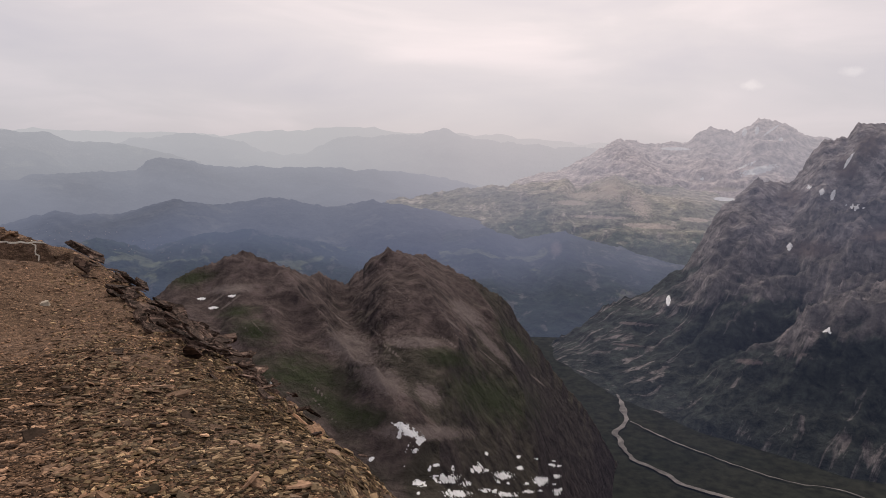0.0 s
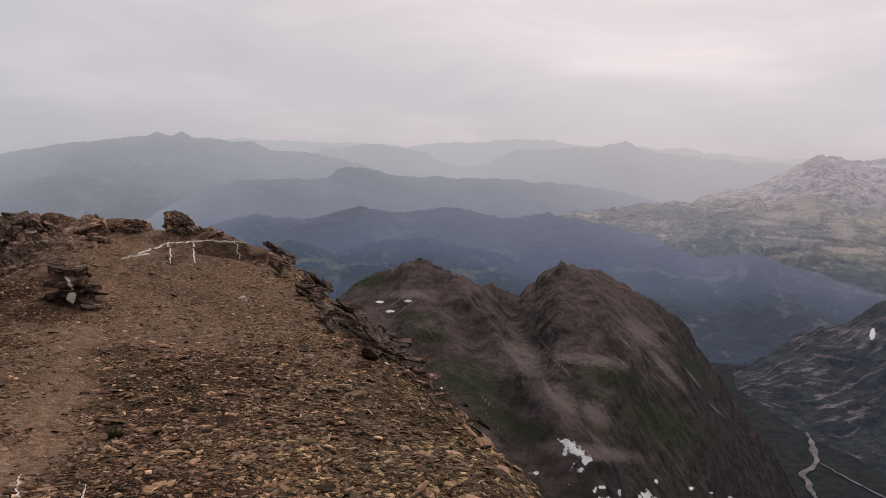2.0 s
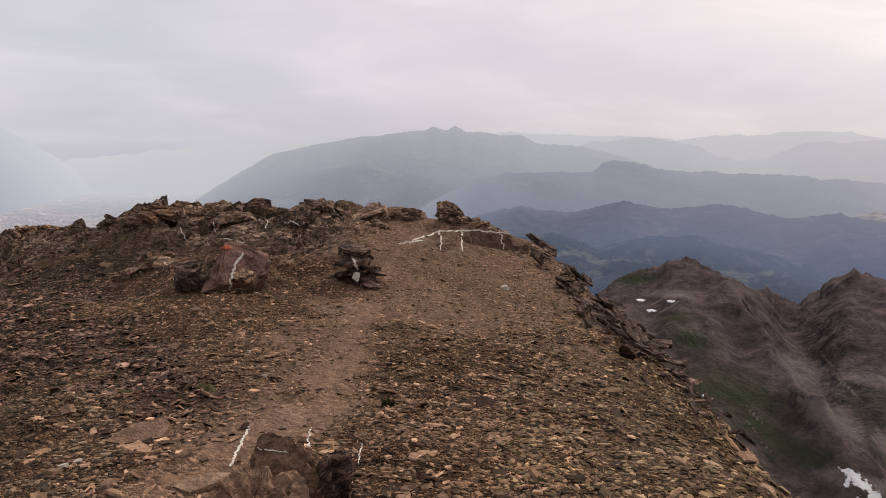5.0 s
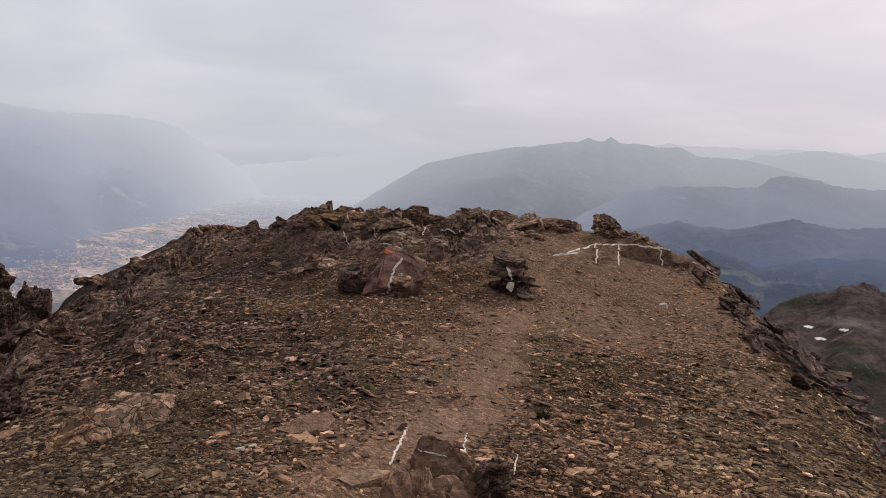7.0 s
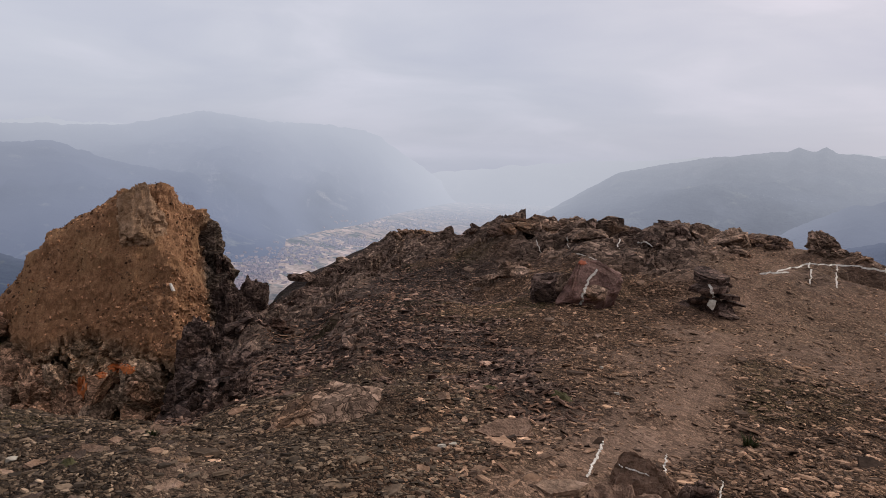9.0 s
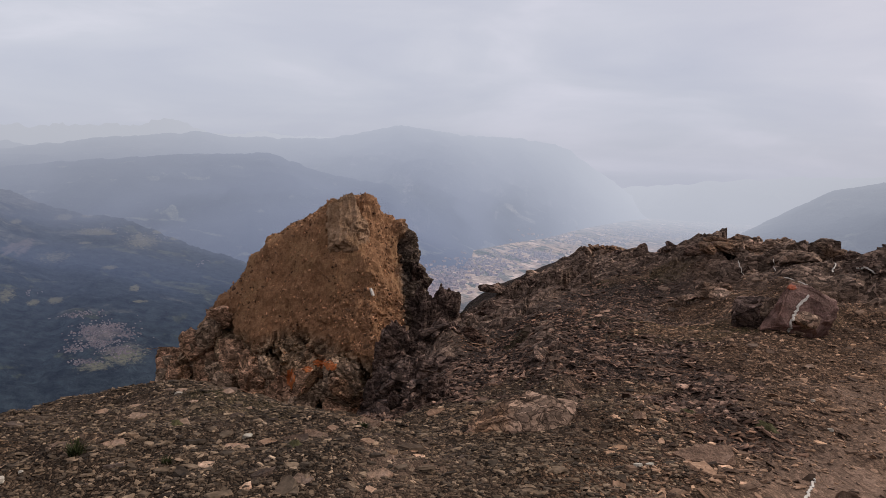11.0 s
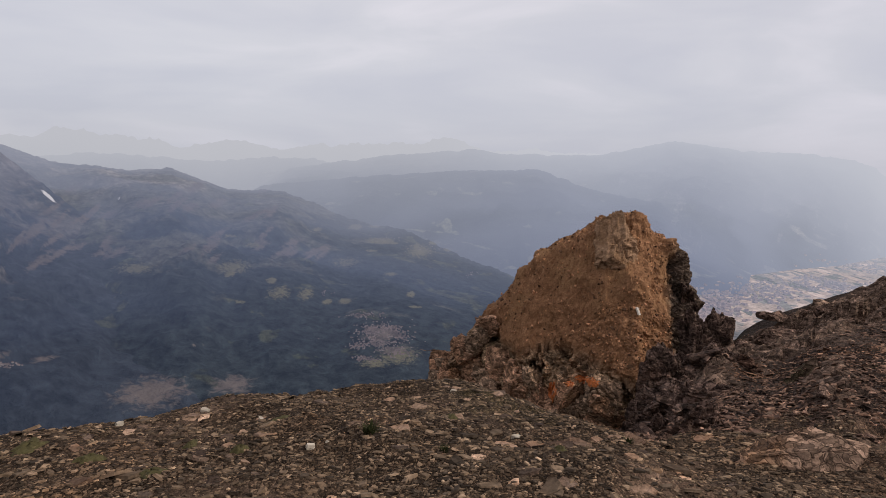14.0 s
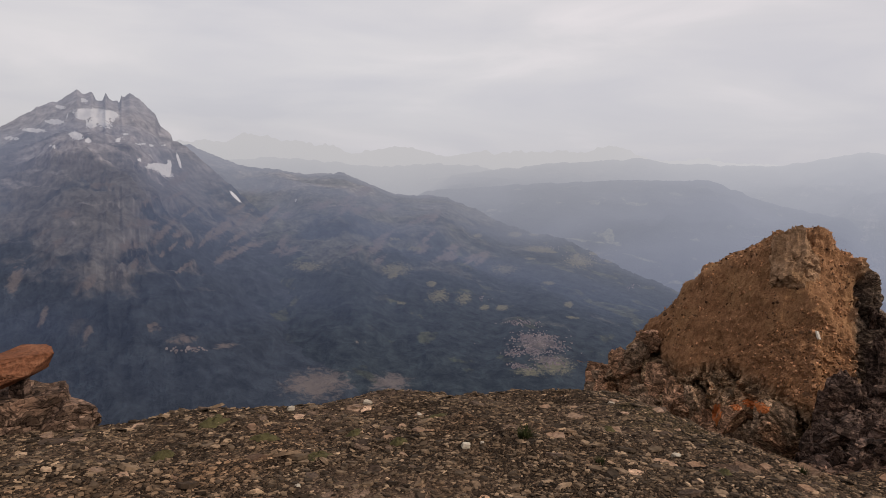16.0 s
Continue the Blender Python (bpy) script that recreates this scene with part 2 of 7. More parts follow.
def mountain_material(name, low, mid, high, z_low, z_high, rock=(0.16, 0.14, 0.13), grain=0.02, clearing=None, thin=1.0, scree=None, bands=0.0, mottle=0.5, streak=0.30, gate=True, settled=True):
    """Forest or grass below, scree and bare rock above, scree streaks down the slope, rock beds across it."""
    m, t, b = material(name)
    p = where(t)
    s = t.nodes.new("ShaderNodeSeparateXYZ")
    link(t, p, s.inputs[0])
    lay = t.nodes.new("ShaderNodeAttribute")
    lay.attribute_name = "lay"
    n1 = noise_node(t, p, grain * 0.22, 5, 0.6, 0.5)
    n2 = noise_node(t, p, grain * 1.6, 7, 0.68, 0.3)
    n3 = noise_node(t, p, grain * 2.4, 6, 0.66, 0.8)
    n4 = noise_node(t, p, grain * 6.0, 6, 0.65, 0.6)
    runs = noise_node(t, scaled(t, lay.outputs["Vector"], (1.0, streak, 1.0)), grain * 1.1, 5, 0.62, 0.5)
    h = math_node(t, "DIVIDE", math_node(t, "SUBTRACT", s.outputs[2], z_low), z_high - z_low)
    h = math_node(t, "ADD", h, math_node(t, "MULTIPLY", math_node(t, "SUBTRACT", n1, 0.5), 1.5))
    h = math_node(t, "ADD", h, math_node(t, "MULTIPLY", math_node(t, "SUBTRACT", runs, 0.5), 0.35))
    col = ramp(t, h, [(0.0, low), (0.28, low), (0.44, mid), (0.64, mid), (0.82, high)])
    g = t.nodes.new("ShaderNodeNewGeometry")
    gs = t.nodes.new("ShaderNodeSeparateXYZ")
    link(t, g.outputs["Normal"], gs.inputs[0])
    steep = math_node(t, "ADD", gs.outputs[2], math_node(t, "MULTIPLY", math_node(t, "SUBTRACT", n2, 0.5), 0.7))
    cliffs = ramp(t, steep, [(0.48, 1.0), (0.70, 0.0)])
    if gate:     # woods hide the rock lower down
        cliffs = math_node(t, "MULTIPLY", cliffs, ramp(t, h, [(0.30, 0.0), (0.58, 1.0)]))
    col = mix(t, cliffs, col, rock)
    if scree:
        col = mix(t, ramp(t, math_node(t, "MULTIPLY", runs, math_node(t, "ADD", n1, 0.5)), [(0.57, 0.0), (0.66, 0.6)]), col, scree)
    if bands:
        beds = noise_node(t, scaled(t, p, (0.12, 0.12, 1.3), (4, -5, 0)), grain * 2.2, 5, 0.6, 0.3)
        col = mix(t, bands, col, mix(t, 1.0, col, ramp(t, beds, [(0.32, 0.35), (0.5, 1.0), (0.68, 1.9)]), "MULTIPLY"))
    if clearing:
        c = noise_node(t, scaled(t, p, (1, 1, 2.0)), grain * 0.36, 4, 0.55, 0.8)
        col = mix(t, ramp(t, c, [(0.60, 0.0), (0.645, 0.8)]), col, clearing)
    col = mix(t, 1.0, col, ramp(t, n2, [(0.28, 1.0 - mottle), (0.5, 1.0), (0.72, 1.0 + 1.2 * mottle)]), "MULTIPLY")
    for kind, c1, c2, soft in (("grass", (0.022, 0.027, 0.014), (0.052, 0.057, 0.031), 0.8), ("scree", (0.095, 0.073, 0.068), (0.20, 0.160, 0.148), 0.5), ("pale", (0.34, 0.27, 0.21), (0.62, 0.52, 0.43), 0.4), ("bare", (0.085, 0.074, 0.069), (0.21, 0.172, 0.152), 0.5), ("meadow", (0.10, 0.10, 0.062), (0.22, 0.195, 0.125), 0.6), ("snow", (0.80, 0.78, 0.78), (0.93, 0.91, 0.91), 0.04)):
        spread = t.nodes.new("ShaderNodeAttribute")
        spread.attribute_name = kind
        torn = math_node(t, "ADD", spread.outputs["Fac"], math_node(t, "MULTIPLY", math_node(t, "SUBTRACT", n3 if kind in ("grass", "bare") else n4, 0.5), {"grass": 1.5, "bare": 2.4, "scree": 1.3, "snow": 2.5}.get(kind, 3.4)))
        col = mix(t, ramp(t, torn, [(0.22, 0.0), (0.22 + soft, 1.0)]), col, mix(t, n2, c1, c2))
    link(t, col, b.inputs["Base Color"])
    b.inputs["Roughness"].default_value = 0.95
    b.inputs["Specular IOR Level"].default_value = 0.05
    bump(t, b, n2, 1.0, 0.35 / grain)
    painted_haze(t, b, thin, settled)
    return m


M_near_ridge = mountain_material("near_ridge_rock", (0.046, 0.039, 0.031), (0.077, 0.057, 0.053), (0.088, 0.065, 0.062), -215, -60, rock=(0.036, 0.028, 0.029), grain=0.06, thin=0.34, mottle=0.65, streak=0.5, gate=False)
M_massif = mountain_material("grey_massif_rock", (0.034, 0.037, 0.031), (0.118, 0.103, 0.098), (0.23, 0.20, 0.195), -330, -60, rock=(0.20, 0.175, 0.168), grain=0.034, thin=0.95, scree=(0.24, 0.20, 0.19), bands=0.28, mottle=0.85, streak=0.5, settled=False)
# the sun patch on these two is put into their pale base colours
M_snowy = mountain_material("pale_massif_rock", (0.30, 0.27, 0.20), (0.50, 0.41, 0.385), (0.55, 0.45, 0.43), -260, -60, rock=(0.46, 0.375, 0.36), grain=0.024, thin=0.66, scree=(0.60, 0.50, 0.47), bands=0.15, mottle=0.75, streak=0.4)
M_spur = mountain_material("green_spur", (0.075, 0.090, 0.060), (0.215, 0.200, 0.145), (0.38, 0.33, 0.25), -330, -110, rock=(0.46, 0.385, 0.32), grain=0.030, thin=0.80, clearing=(0.30, 0.27, 0.19), scree=(0.48, 0.41, 0.35), bands=0.12, mottle=0.75, streak=0.4)
M_forest = mountain_material("dark_forest_slope", (0.020, 0.030, 0.022), (0.028, 0.040, 0.028), (0.05, 0.06, 0.04), -350, -60, rock=(0.06, 0.06, 0.055), grain=0.02, clearing=(0.13, 0.14, 0.08), mottle=0.7, scree=(0.13, 0.12, 0.11), thin=1.35, streak=0.7)
M_shoulder = mountain_material("hazy_wooded_shoulder", (0.020, 0.030, 0.022), (0.028, 0.040, 0.028), (0.05, 0.06, 0.04), -350, -60, rock=(0.06, 0.06, 0.055), grain=0.02, clearing=(0.28, 0.28, 0.18), mottle=0.9, thin=1.55)
M_plateau = mountain_material("wooded_plateau", (0.024, 0.028, 0.032), (0.044, 0.048, 0.050), (0.065, 0.066, 0.062), -330, -110, rock=(0.05, 0.055, 0.05), grain=0.016, clearing=(0.11, 0.11, 0.095), mottle=0.85, thin=1.35)
M_left = mountain_material("wooded_left_massif", (0.036, 0.044, 0.054), (0.125, 0.117, 0.112), (0.33, 0.30, 0.29), -290, 70, rock=(0.22, 0.20, 0.195), grain=0.026, thin=1.4, mottle=0.55, bands=0.2, streak=1.0, settled=False)
M_left2 = mountain_material("wooded_left_slope", (0.028, 0.036, 0.038), (0.098, 0.098, 0.082), (0.25, 0.225, 0.195), -340, 20, rock=(0.10, 0.095, 0.088), grain=0.026, thin=1.5, settled=False, streak=1.0, mottle=0.8, clearing=(0.075, 0.080, 0.05))
M_wallside = mountain_material("hazy_wooded_wall", (0.022, 0.034, 0.028), (0.045, 0.060, 0.042), (0.09, 0.105, 0.065), -330, -110, rock=(0.07, 0.07, 0.07), grain=0.014, clearing=(0.34, 0.32, 0.25), mottle=0.9, thin=1.5, scree=(0.42, 0.39, 0.36))
M_far = mountain_material("far_range", (0.05, 0.06, 0.06), (0.09, 0.10, 0.095), (0.16, 0.155, 0.15), -340, 40, rock=(0.14, 0.135, 0.13), grain=0.012, clearing=(0.20, 0.21, 0.16), thin=0.92)
M_hill = mountain_material("hazy_hill", (0.045, 0.054, 0.056), (0.08, 0.09, 0.09), (0.14, 0.138, 0.135), -340, 40, rock=(0.12, 0.117, 0.115), grain=0.012, clearing=(0.18, 0.19, 0.15), thin=0.76)
M_far_left = mountain_material("far_hazy_range", (0.05, 0.06, 0.06), (0.09, 0.10, 0.095), (0.16, 0.155, 0.15), -340, 40, rock=(0.14, 0.135, 0.13), grain=0.012, clearing=(0.42, 0.40, 0.34), thin=1.45, mottle=0.95)


def interp(az, pts):
    pts = sorted(pts)
    return np.interp(az, [p[0] for p in pts], [p[1] for p in pts])


# old snow, clearings and bare scree on the far slopes: azimuth, elevation, width and height in degrees, lean
SNOW = [(2.9, -21.9, 1.3, 0.5, 0), (2.2, -22.4, 1.4, 0.6, 0.3), (1.6, -22.9, 0.8, 0.7, 0.3), (2.6, -23.1, 1.0, 0.6, 0.3), (3.3, -22.6, 0.6, 0.4, 0), (1.9, -23.7, 0.6, 0.6, 0.4), (5.5, -24.2, 0.8, 0.5, 0), (13.7, -18.5, 2.0, 0.28, 0), (17.4, -12.7, 0.9, 0.22, 0), (18.2, -12.0, 0.7, 0.2, 0), (16.0, -11.9, 0.8, 0.2, 0), (-0.6, -25.6, 3.4, 0.9, 0), (-3.2, -24.8, 1.4, 0.8, 0), (-5.2, -25.2, 2.2, 0.7, 0), (-8.2, -25.4, 1.6, 0.9, 0), (-1.5, -26.6, 3.0, 0.7, 0), (-5.5, -26.5, 2.5, 0.5, 0), (1.6, -25.9, 1.6, 0.7, 0), (3.4, -21.7, 1.2, 0.4, 0), (-2.2, -25.9, 1.2, 0.5, 0), (-6.6, -24.6, 1.0, 0.4, 0), (-7.2, -26.2, 1.4, 0.4, 0), (-9.6, -26.0, 1.0, 0.5, 0), (0.2, -24.6, 1.0, 0.35, 0), (-3.8, -26.3, 1.6, 0.4, 0), (-9.0, -24.2, 0.8, 0.25, 0),
        (-17.2, -11.6, 0.35, 0.8, 0), (-25.1, -7.1, 0.4, 0.6, 0), (-26.0, -2.9, 0.35, 0.35, 0), (-26.8, -3.2, 0.4, 0.4, 0), (-27.5, -3.4, 0.3, 0.8, 0.2), (-28.2, -1.1, 0.25, 1.2, 0.5), (-28.9, -4.1, 1.3, 0.2, 0), (-27.9, -12.6, 0.8, 0.3, -0.5), (-21.6, 0.75, 0.35, 0.6, 0), (-22.4, 0.9, 0.3, 0.6, 0), (-23.3, 0.9, 0.25, 0.9, 1.2), (-22.7, -1.9, 1.6, 0.9, 2.2), (-22.0, -1.5, 0.3, 0.8, 1.8), (-20.6, -4.0, 1.6, 0.3, 0), (-17.0, -0.5, 2.2, 0.25, 0), (-24.0, 0.3, 0.3, 0.3, 0), (-19.0, -2.6, 0.3, 0.3, 0)]
TEETH_SNOW = [(131.58, 1.57, 2.93, 0.68, 0), (132.35, 1.33, 0.99, 0.58, 0), (131.25, 1.17, 1.16, 1.26, -0.6), (130.46, 1.56, 0.79, 0.48, -0.6), (131.83, 0.77, 0.69, 0.6, 0), (132.78, -0.03, 0.91, 0.58, -0.4), (134.05, 0.83, 1.25, 0.39, 0), (133.7, 1.83, 0.67, 0.29, -0.6), (132.23, 2.38, 0.46, 0.3, -0.6), (130.05, -0.16, 0.56, 0.39, 0.6), (129.66, 0.24, 0.4, 0.19, 0.8), (128.69, -0.37, 1.06, 0.14, 0.8), (127.97, -0.46, 0.49, 0.19, 0), (127.07, -0.38, 0.67, 0.14, 0), (132.02, -0.33, 0.46, 0.34, 0), (134.1, -0.83, 0.89, 0.19, -0.6), (133.33, 1.23, 0.45, 0.14, 0), (135.3, 0.2, 1.6, 0.3, -0.8), (136.6, -0.4, 1.0, 0.3, -0.5),
              (127.55, -1.95, 1.7, 0.55, -0.3), (127.12, -2.31, 0.95, 0.8, -0.8), (126.78, -1.9, 0.34, 1.1, 0), (126.13, -1.45, 0.21, 1.26, -0.3), (128.77, -1.5, 0.33, 0.29, 0), (122.19, -3.92, 0.30, 1.0, -0.9), (117.79, -4.01, 0.3, 0.4, -0.8)]
MEADOW = [(101.6, -8.6, 2.4, 0.9), (106.6, -10.9, 2.0, 1.2), (107.2, -10.0, 1.0, 0.5), (104.6, -11.0, 1.4, 1.2), (103.0, -11.6, 0.9, 0.5), (96.0, -7.6, 2.6, 1.3), (99.0, -6.9, 2.4, 0.6), (116.8, -9.0, 3.0, 0.9), (110.0, -9.0, 2.6, 1.2), (97.2, -15.6, 3.5, 1.6), (99.2, -16.2, 3.0, 0.8)]
BARE = [(98.8, -14.0, 3.4, 1.5), (97.6, -15.2, 3.0, 1.0), (125.8, -14.4, 2.8, 0.9), (122.8, -14.9, 1.8, 0.5), (127.9, -13.4, 1.2, 1.0), (115.8, -17.8, 6.5, 2.6), (110.0, -17.6, 4.0, 1.6), (136.6, -9.8, 1.0, 2.6), (135.0, -12.4, 0.6, 1.8), (132.2, -13.6, 0.8, 1.8), (129.6, -7.6, 3.4, 1.0, 1.4), (128.6, -6.0, 2.6, 0.8, 1.4), (127.0, -6.4, 0.8, 2.0, 0.8), (123.0, -6.2, 1.2, 2.2, 0.9), (121.6, -5.6, 0.8, 1.8, 0.8), (124.2, -7.0, 0.5, 1.8, 0.7), (118.5, -5.2, 1.4, 0.8, 0.8), (116.2, -4.4, 1.8, 0.8, 0.5), (113.0, -4.6, 1.6, 0.9, 0.5), (133.5, -5.4, 2.0, 0.8, 0.8), (131.2, -3.4, 2.4, 0.6, 0.6), (112.8, -14.6, 3.6, 0.2), (125.4, -7.4, 0.9, 1.0)]

# green flanks and pale scree of the near ridge and the massif behind it
GRASS = [(11.2, -18.0, 11.72, 4.84, -0.9), (6.9, -21.0, 8.67, 3.06, -0.9), (14.6, -14.5, 5.1, 3.06, -0.6), (19.0, -10.5, 4.84, 2.04, 0.9), (-4.0, -19.6, 9.68, 5.61, -0.8), (-0.6, -16.8, 5.86, 2.29, -0.9), (-5.8, -15.4, 2.29, 4.59, -0.9), (15.6, -13.1, 4.59, 1.53, 0), (9.1, -19.9, 6.63, 3.82, -0.9)]
SCREE = [(6.9, -16.1, 5.35, 4.08, -0.9), (4.7, -18.4, 4.84, 3.82, -0.9), (1.0, -19.5, 2.8, 2.29, -0.6), (-1.9, -13.4, 2.8, 3.06, -0.9), (-3.9, -15.7, 1.27, 4.33, -1.0), (16.1, -11.4, 5.1, 1.02, 0.9), (2.2, -15.6, 6.12, 1.27, -0.8), (1.3, -22.3, 10.7, 1.53, 0), (-26.6, -7.1, 4.31, 1.76, 0.8), (-30.6, -5.8, 4.31, 1.96, 1.2), (-28.2, -1.6, 2.35, 2.35, 0), (-29.4, -0.1, 2.35, 2.35, 0), (-24.9, -3.7, 2.75, 1.57, 0), (-23.3, -15.4, 3.53, 0.55, 1.3), (-26.5, -14.5, 3.53, 0.47, 1.3), (-15.1, -13.5, 3.53, 0.31, -0.3), (-14.4, -15.1, 3.53, 0.24, -0.3), (-8.7, -8.2, 1.18, 1.57, 0)]
# pale rock of the green spur, its sunlit part painted in with it
PALE = [(-12.5, -3.6, 2.35, 1.96, 0), (-10.9, -4.1, 2.75, 0.78, 0.6), (-15.5, -6.2, 4.31, 0.47, -0.8), (-14.6, -4.6, 1.96, 2.35, -0.5), (-11.8, -5.7, 4.71, 0.31, -0.8), (-18.7, -5.6, 2.35, 0.39, -0.8), (-9.7, -4.7, 2.35, 0.47, 0), (-20.5, -3.3, 2.35, 0.39, -1)]
qg = random.Random(4)
# gully lines run down: where the row begins and ends, how many, lean
for a0, e0, a1, e1, count, lean in ((8.5, -14.1, -1.3, -16.6, 16, -1.3), (11.1, -19.0, 6.3, -22.9, 11, -1.3), (15.7, -13.4, 11.5, -17.7, 8, -1.2), (-0.8, -13.6, -8.1, -18.8, 14, -1.2), (17.3, -10.8, 13.6, -12.7, 7, 1.6), (6.3, -11.9, 0.1, -13.6, 8, -1.2)):
    for _ in range(count // 2 - 1):
        f = qg.random()
        SCREE.append((a0 + (a1 - a0) * f, e0 + (e1 - e0) * f + qg.uniform(-1.3, 1.3), qg.uniform(0.16, 0.34), qg.uniform(0.8, 2.2), lean + qg.uniform(-0.3, 0.3)))

qb = random.Random(31)
BARE += [(qb.uniform(103, 127), qb.uniform(-8.5, -2.6), qb.uniform(0.5, 1.5), qb.uniform(0.7, 1.8), qb.uniform(0.7, 1.7)) for _ in range(30)]
BARE += [(qb.uniform(118, 138), qb.uniform(-10.5, -3.5), qb.uniform(0.5, 1.4), qb.uniform(0.8, 2.0), qb.uniform(0.6, 1.6)) for _ in range(16)]
MEADOW += [(qb.uniform(93, 112), qb.uniform(-12.5, -5.5), qb.uniform(0.5, 1.6), qb.uniform(0.2, 0.6)) for _ in range(16)]

qd = random.Random(12)
SNOW += [(qd.uniform(-10, 3), qd.uniform(-27.2, -23.6), qd.uniform(0.3, 0.9), qd.uniform(0.15, 0.4), 0) for _ in range(34)]


def cover(az, el, spots):
    """How far inside one of the patches a place on the slopes lies: 1 in a middle, 0 at a rim, below 0 outside."""
    best = np.full(az.shape, -1.0)
    for a, e, w, h, *ln in spots:
        y = el - e
        x = az - a + (ln[0] if ln else 0.3) * y
        near = (np.abs(x) < w * 1.2) & (np.abs(y) < h * 1.2)
        v = 1 - np.sqrt((x / (w / 2)) ** 2 + (y / (h / 2)) ** 2)
        v = v * (1.9 if min(w, h) < 0.7 and e > -14 else 1.0) + (0.12 if e > -23 else -0.12)
        best = np.where(near, np.maximum(best, v), best)
    return np.clip(best, -1, 1)


SLOPES = []      # what lies in the distance, to lay snow and meadows on


def mountain_range(name, label, mat, crest, far, foot, z_foot, nu=320, nv=70, rough=0.12, jag=0.004, spur=90.0, bulge=1.0, seed=1, back=0.8, shear=0.0, run=0.36, beds=None, soften=0, crag=0.12, apron=0.0, ribs=(), fine=0.07):
    """A range round the summit: its crest as (azimuth, elevation) in degrees, far and foot as (azimuth, distance)."""
    a0, a1 = min(c[0] for c in crest), max(c[0] for c in crest)
    az = np.linspace(a0, a1, nu)
    dc, df = interp(az, far), interp(az, foot)
    line = xyz(az, dc, 0 * az)
    el = interp(az, crest)
    zc = dc * np.tan(np.radians(el)) + EYE
    zs = smoothed(np.min([np.roll(np.pad(zc, 60, mode="edge"), k)[60:-60] for k in range(-max(2, soften // 10), max(3, soften // 10 + 1))], 0), soften, 0) if soften else zc      # the slope below follows the crest only roughly
    teeth = dc * jag * (fbm(line / (dc.mean() * 0.02), 5, seed, 0.62) + 0.3 * fbm(line / (dc.mean() * 0.006), 3, seed + 3, 0.6, True))
    zf = interp(az, z_foot) if isinstance(z_foot, list) else np.full(nu, float(z_foot))
    zf = np.minimum(zf, zc - 8)
    nb = max(6, nv // 6)
    v = np.concatenate([np.linspace(-0.25, 0, nb // 2, endpoint=False), np.linspace(0, 1, nv), np.linspace(1.06, 1.5, nb)])
    V, A = np.meshgrid(v, az)
    Dc, Df, Zc, Zf, Zs = (np.repeat(q[:, None], len(v), 1) for q in (dc, df, zc, zf, zs))
    r = Df + (Dc - Df) * V
    h = np.clip((V - apron) / (1 - apron), 0, 1) ** bulge + 0.04 * np.clip(V / max(apron, 0.01), 0, 1) * np.clip(1 - V, 0, 1)
    h = h if apron else np.clip(V, 0, 1) ** bulge
    z = Zf + (Zs - Zf) * h + (Zc - Zs) * np.clip(V, 0, 1) ** 9
    z = np.where(V > 1, Zc - (V - 1) * (Zc - Zf) * back * 2, z)
    z = np.where(V > 1, np.minimum(z, EYE + (Zc - EYE) / Dc * r - (V - 1) * 0.25 * Dc), z)
    z = np.where(V < 0, Zf + V * 4 * 120, z)
    P = xyz(A.ravel(), r.ravel(), z.ravel())
    # ribs and gullies that run down the slope, and broken ground everywhere
    along = np.radians(A.ravel()) * dc.mean()
    fall = V.ravel() * float((dc - df).mean())
    warp = fbm(P / (spur * 1.7), 3, seed + 2)
    q = np.stack([(along + shear * fall) / spur + 0.55 * warp, fall / spur * run + 0.4 * warp, 0 * along + seed], -1)
    n = 0.20 * fbm(q, 5, seed + 5, 0.48, True) + fine * fbm(P / (spur * 0.17), 4, seed + 19, 0.6, True) + 0.85 * fbm(q * 0.4, 3, seed + 9) + crag * fbm(P / (spur * 0.55), 6, seed + 13, 0.58, True)
    w = np.clip(V - apron * 0.8, 0, 1) ** 0.6 * np.clip(1.0 - V, 0, 1) ** 0.7 * 1.7
    z = z + n.reshape(z.shape) * w * (Zc - Zf) * rough * 1.6
    for line, high, wide in ribs:     # single ribs (or, below 0, gullies) down the slope: (height on the slope, azimuth)
        off = (A - np.interp(V, [p[0] for p in line], [p[1] for p in line]) + 0.8 * fbm(P / (spur * 0.5), 3, seed + 41).reshape(V.shape)) / wide
        z = z + high * np.exp(-np.abs(off) ** 1.4) * np.clip((V - line[0][0]) / 0.15, 0, 1) * np.clip((1.0 - V) / 0.12, 0, 1)
    if beds:     # flat-lying beds: cliff, ledge, cliff
        step, much = beds
        warp2 = fbm(P / (spur * 2.5), 3, seed + 23)
        s = z / step + 1.6 * warp2.reshape(z.shape) + 0.0016 * along.reshape(z.shape) / step * 30
        k = np.floor(s)
        f = np.clip((s - k - 0.45) / 0.4, 0, 1)
        show = much * np.clip(0.75 + 0.9 * fbm(P / (spur * 0.8), 3, seed + 27), 0, 1.3).reshape(z.shape)
        z = z + (f * f * (3 - 2 * f) - (s - k)) * step * show * np.clip(w * 2, 0, 1)
    z = z + np.repeat(teeth[:, None], len(v), 1) * np.clip(V, 0, 1) ** 14 * np.where(V > 1, np.clip(1 - (V - 1) * 6, 0, 1), 1)
    # keep the slope below the line of sight to the crest
    tops = EYE + (Zc - EYE) / Dc * r
    z = np.where(V < 0.97, np.minimum(z, tops - (1 - V) * 2), z)
    verts = xyz(A.ravel(), r.ravel(), z.ravel())
    me = mesh_of(name, verts, grid_faces(nu, len(v))[:, ::-1])
    lay = np.stack([along + shear * fall, fall, 0 * along], -1).astype(np.float32)
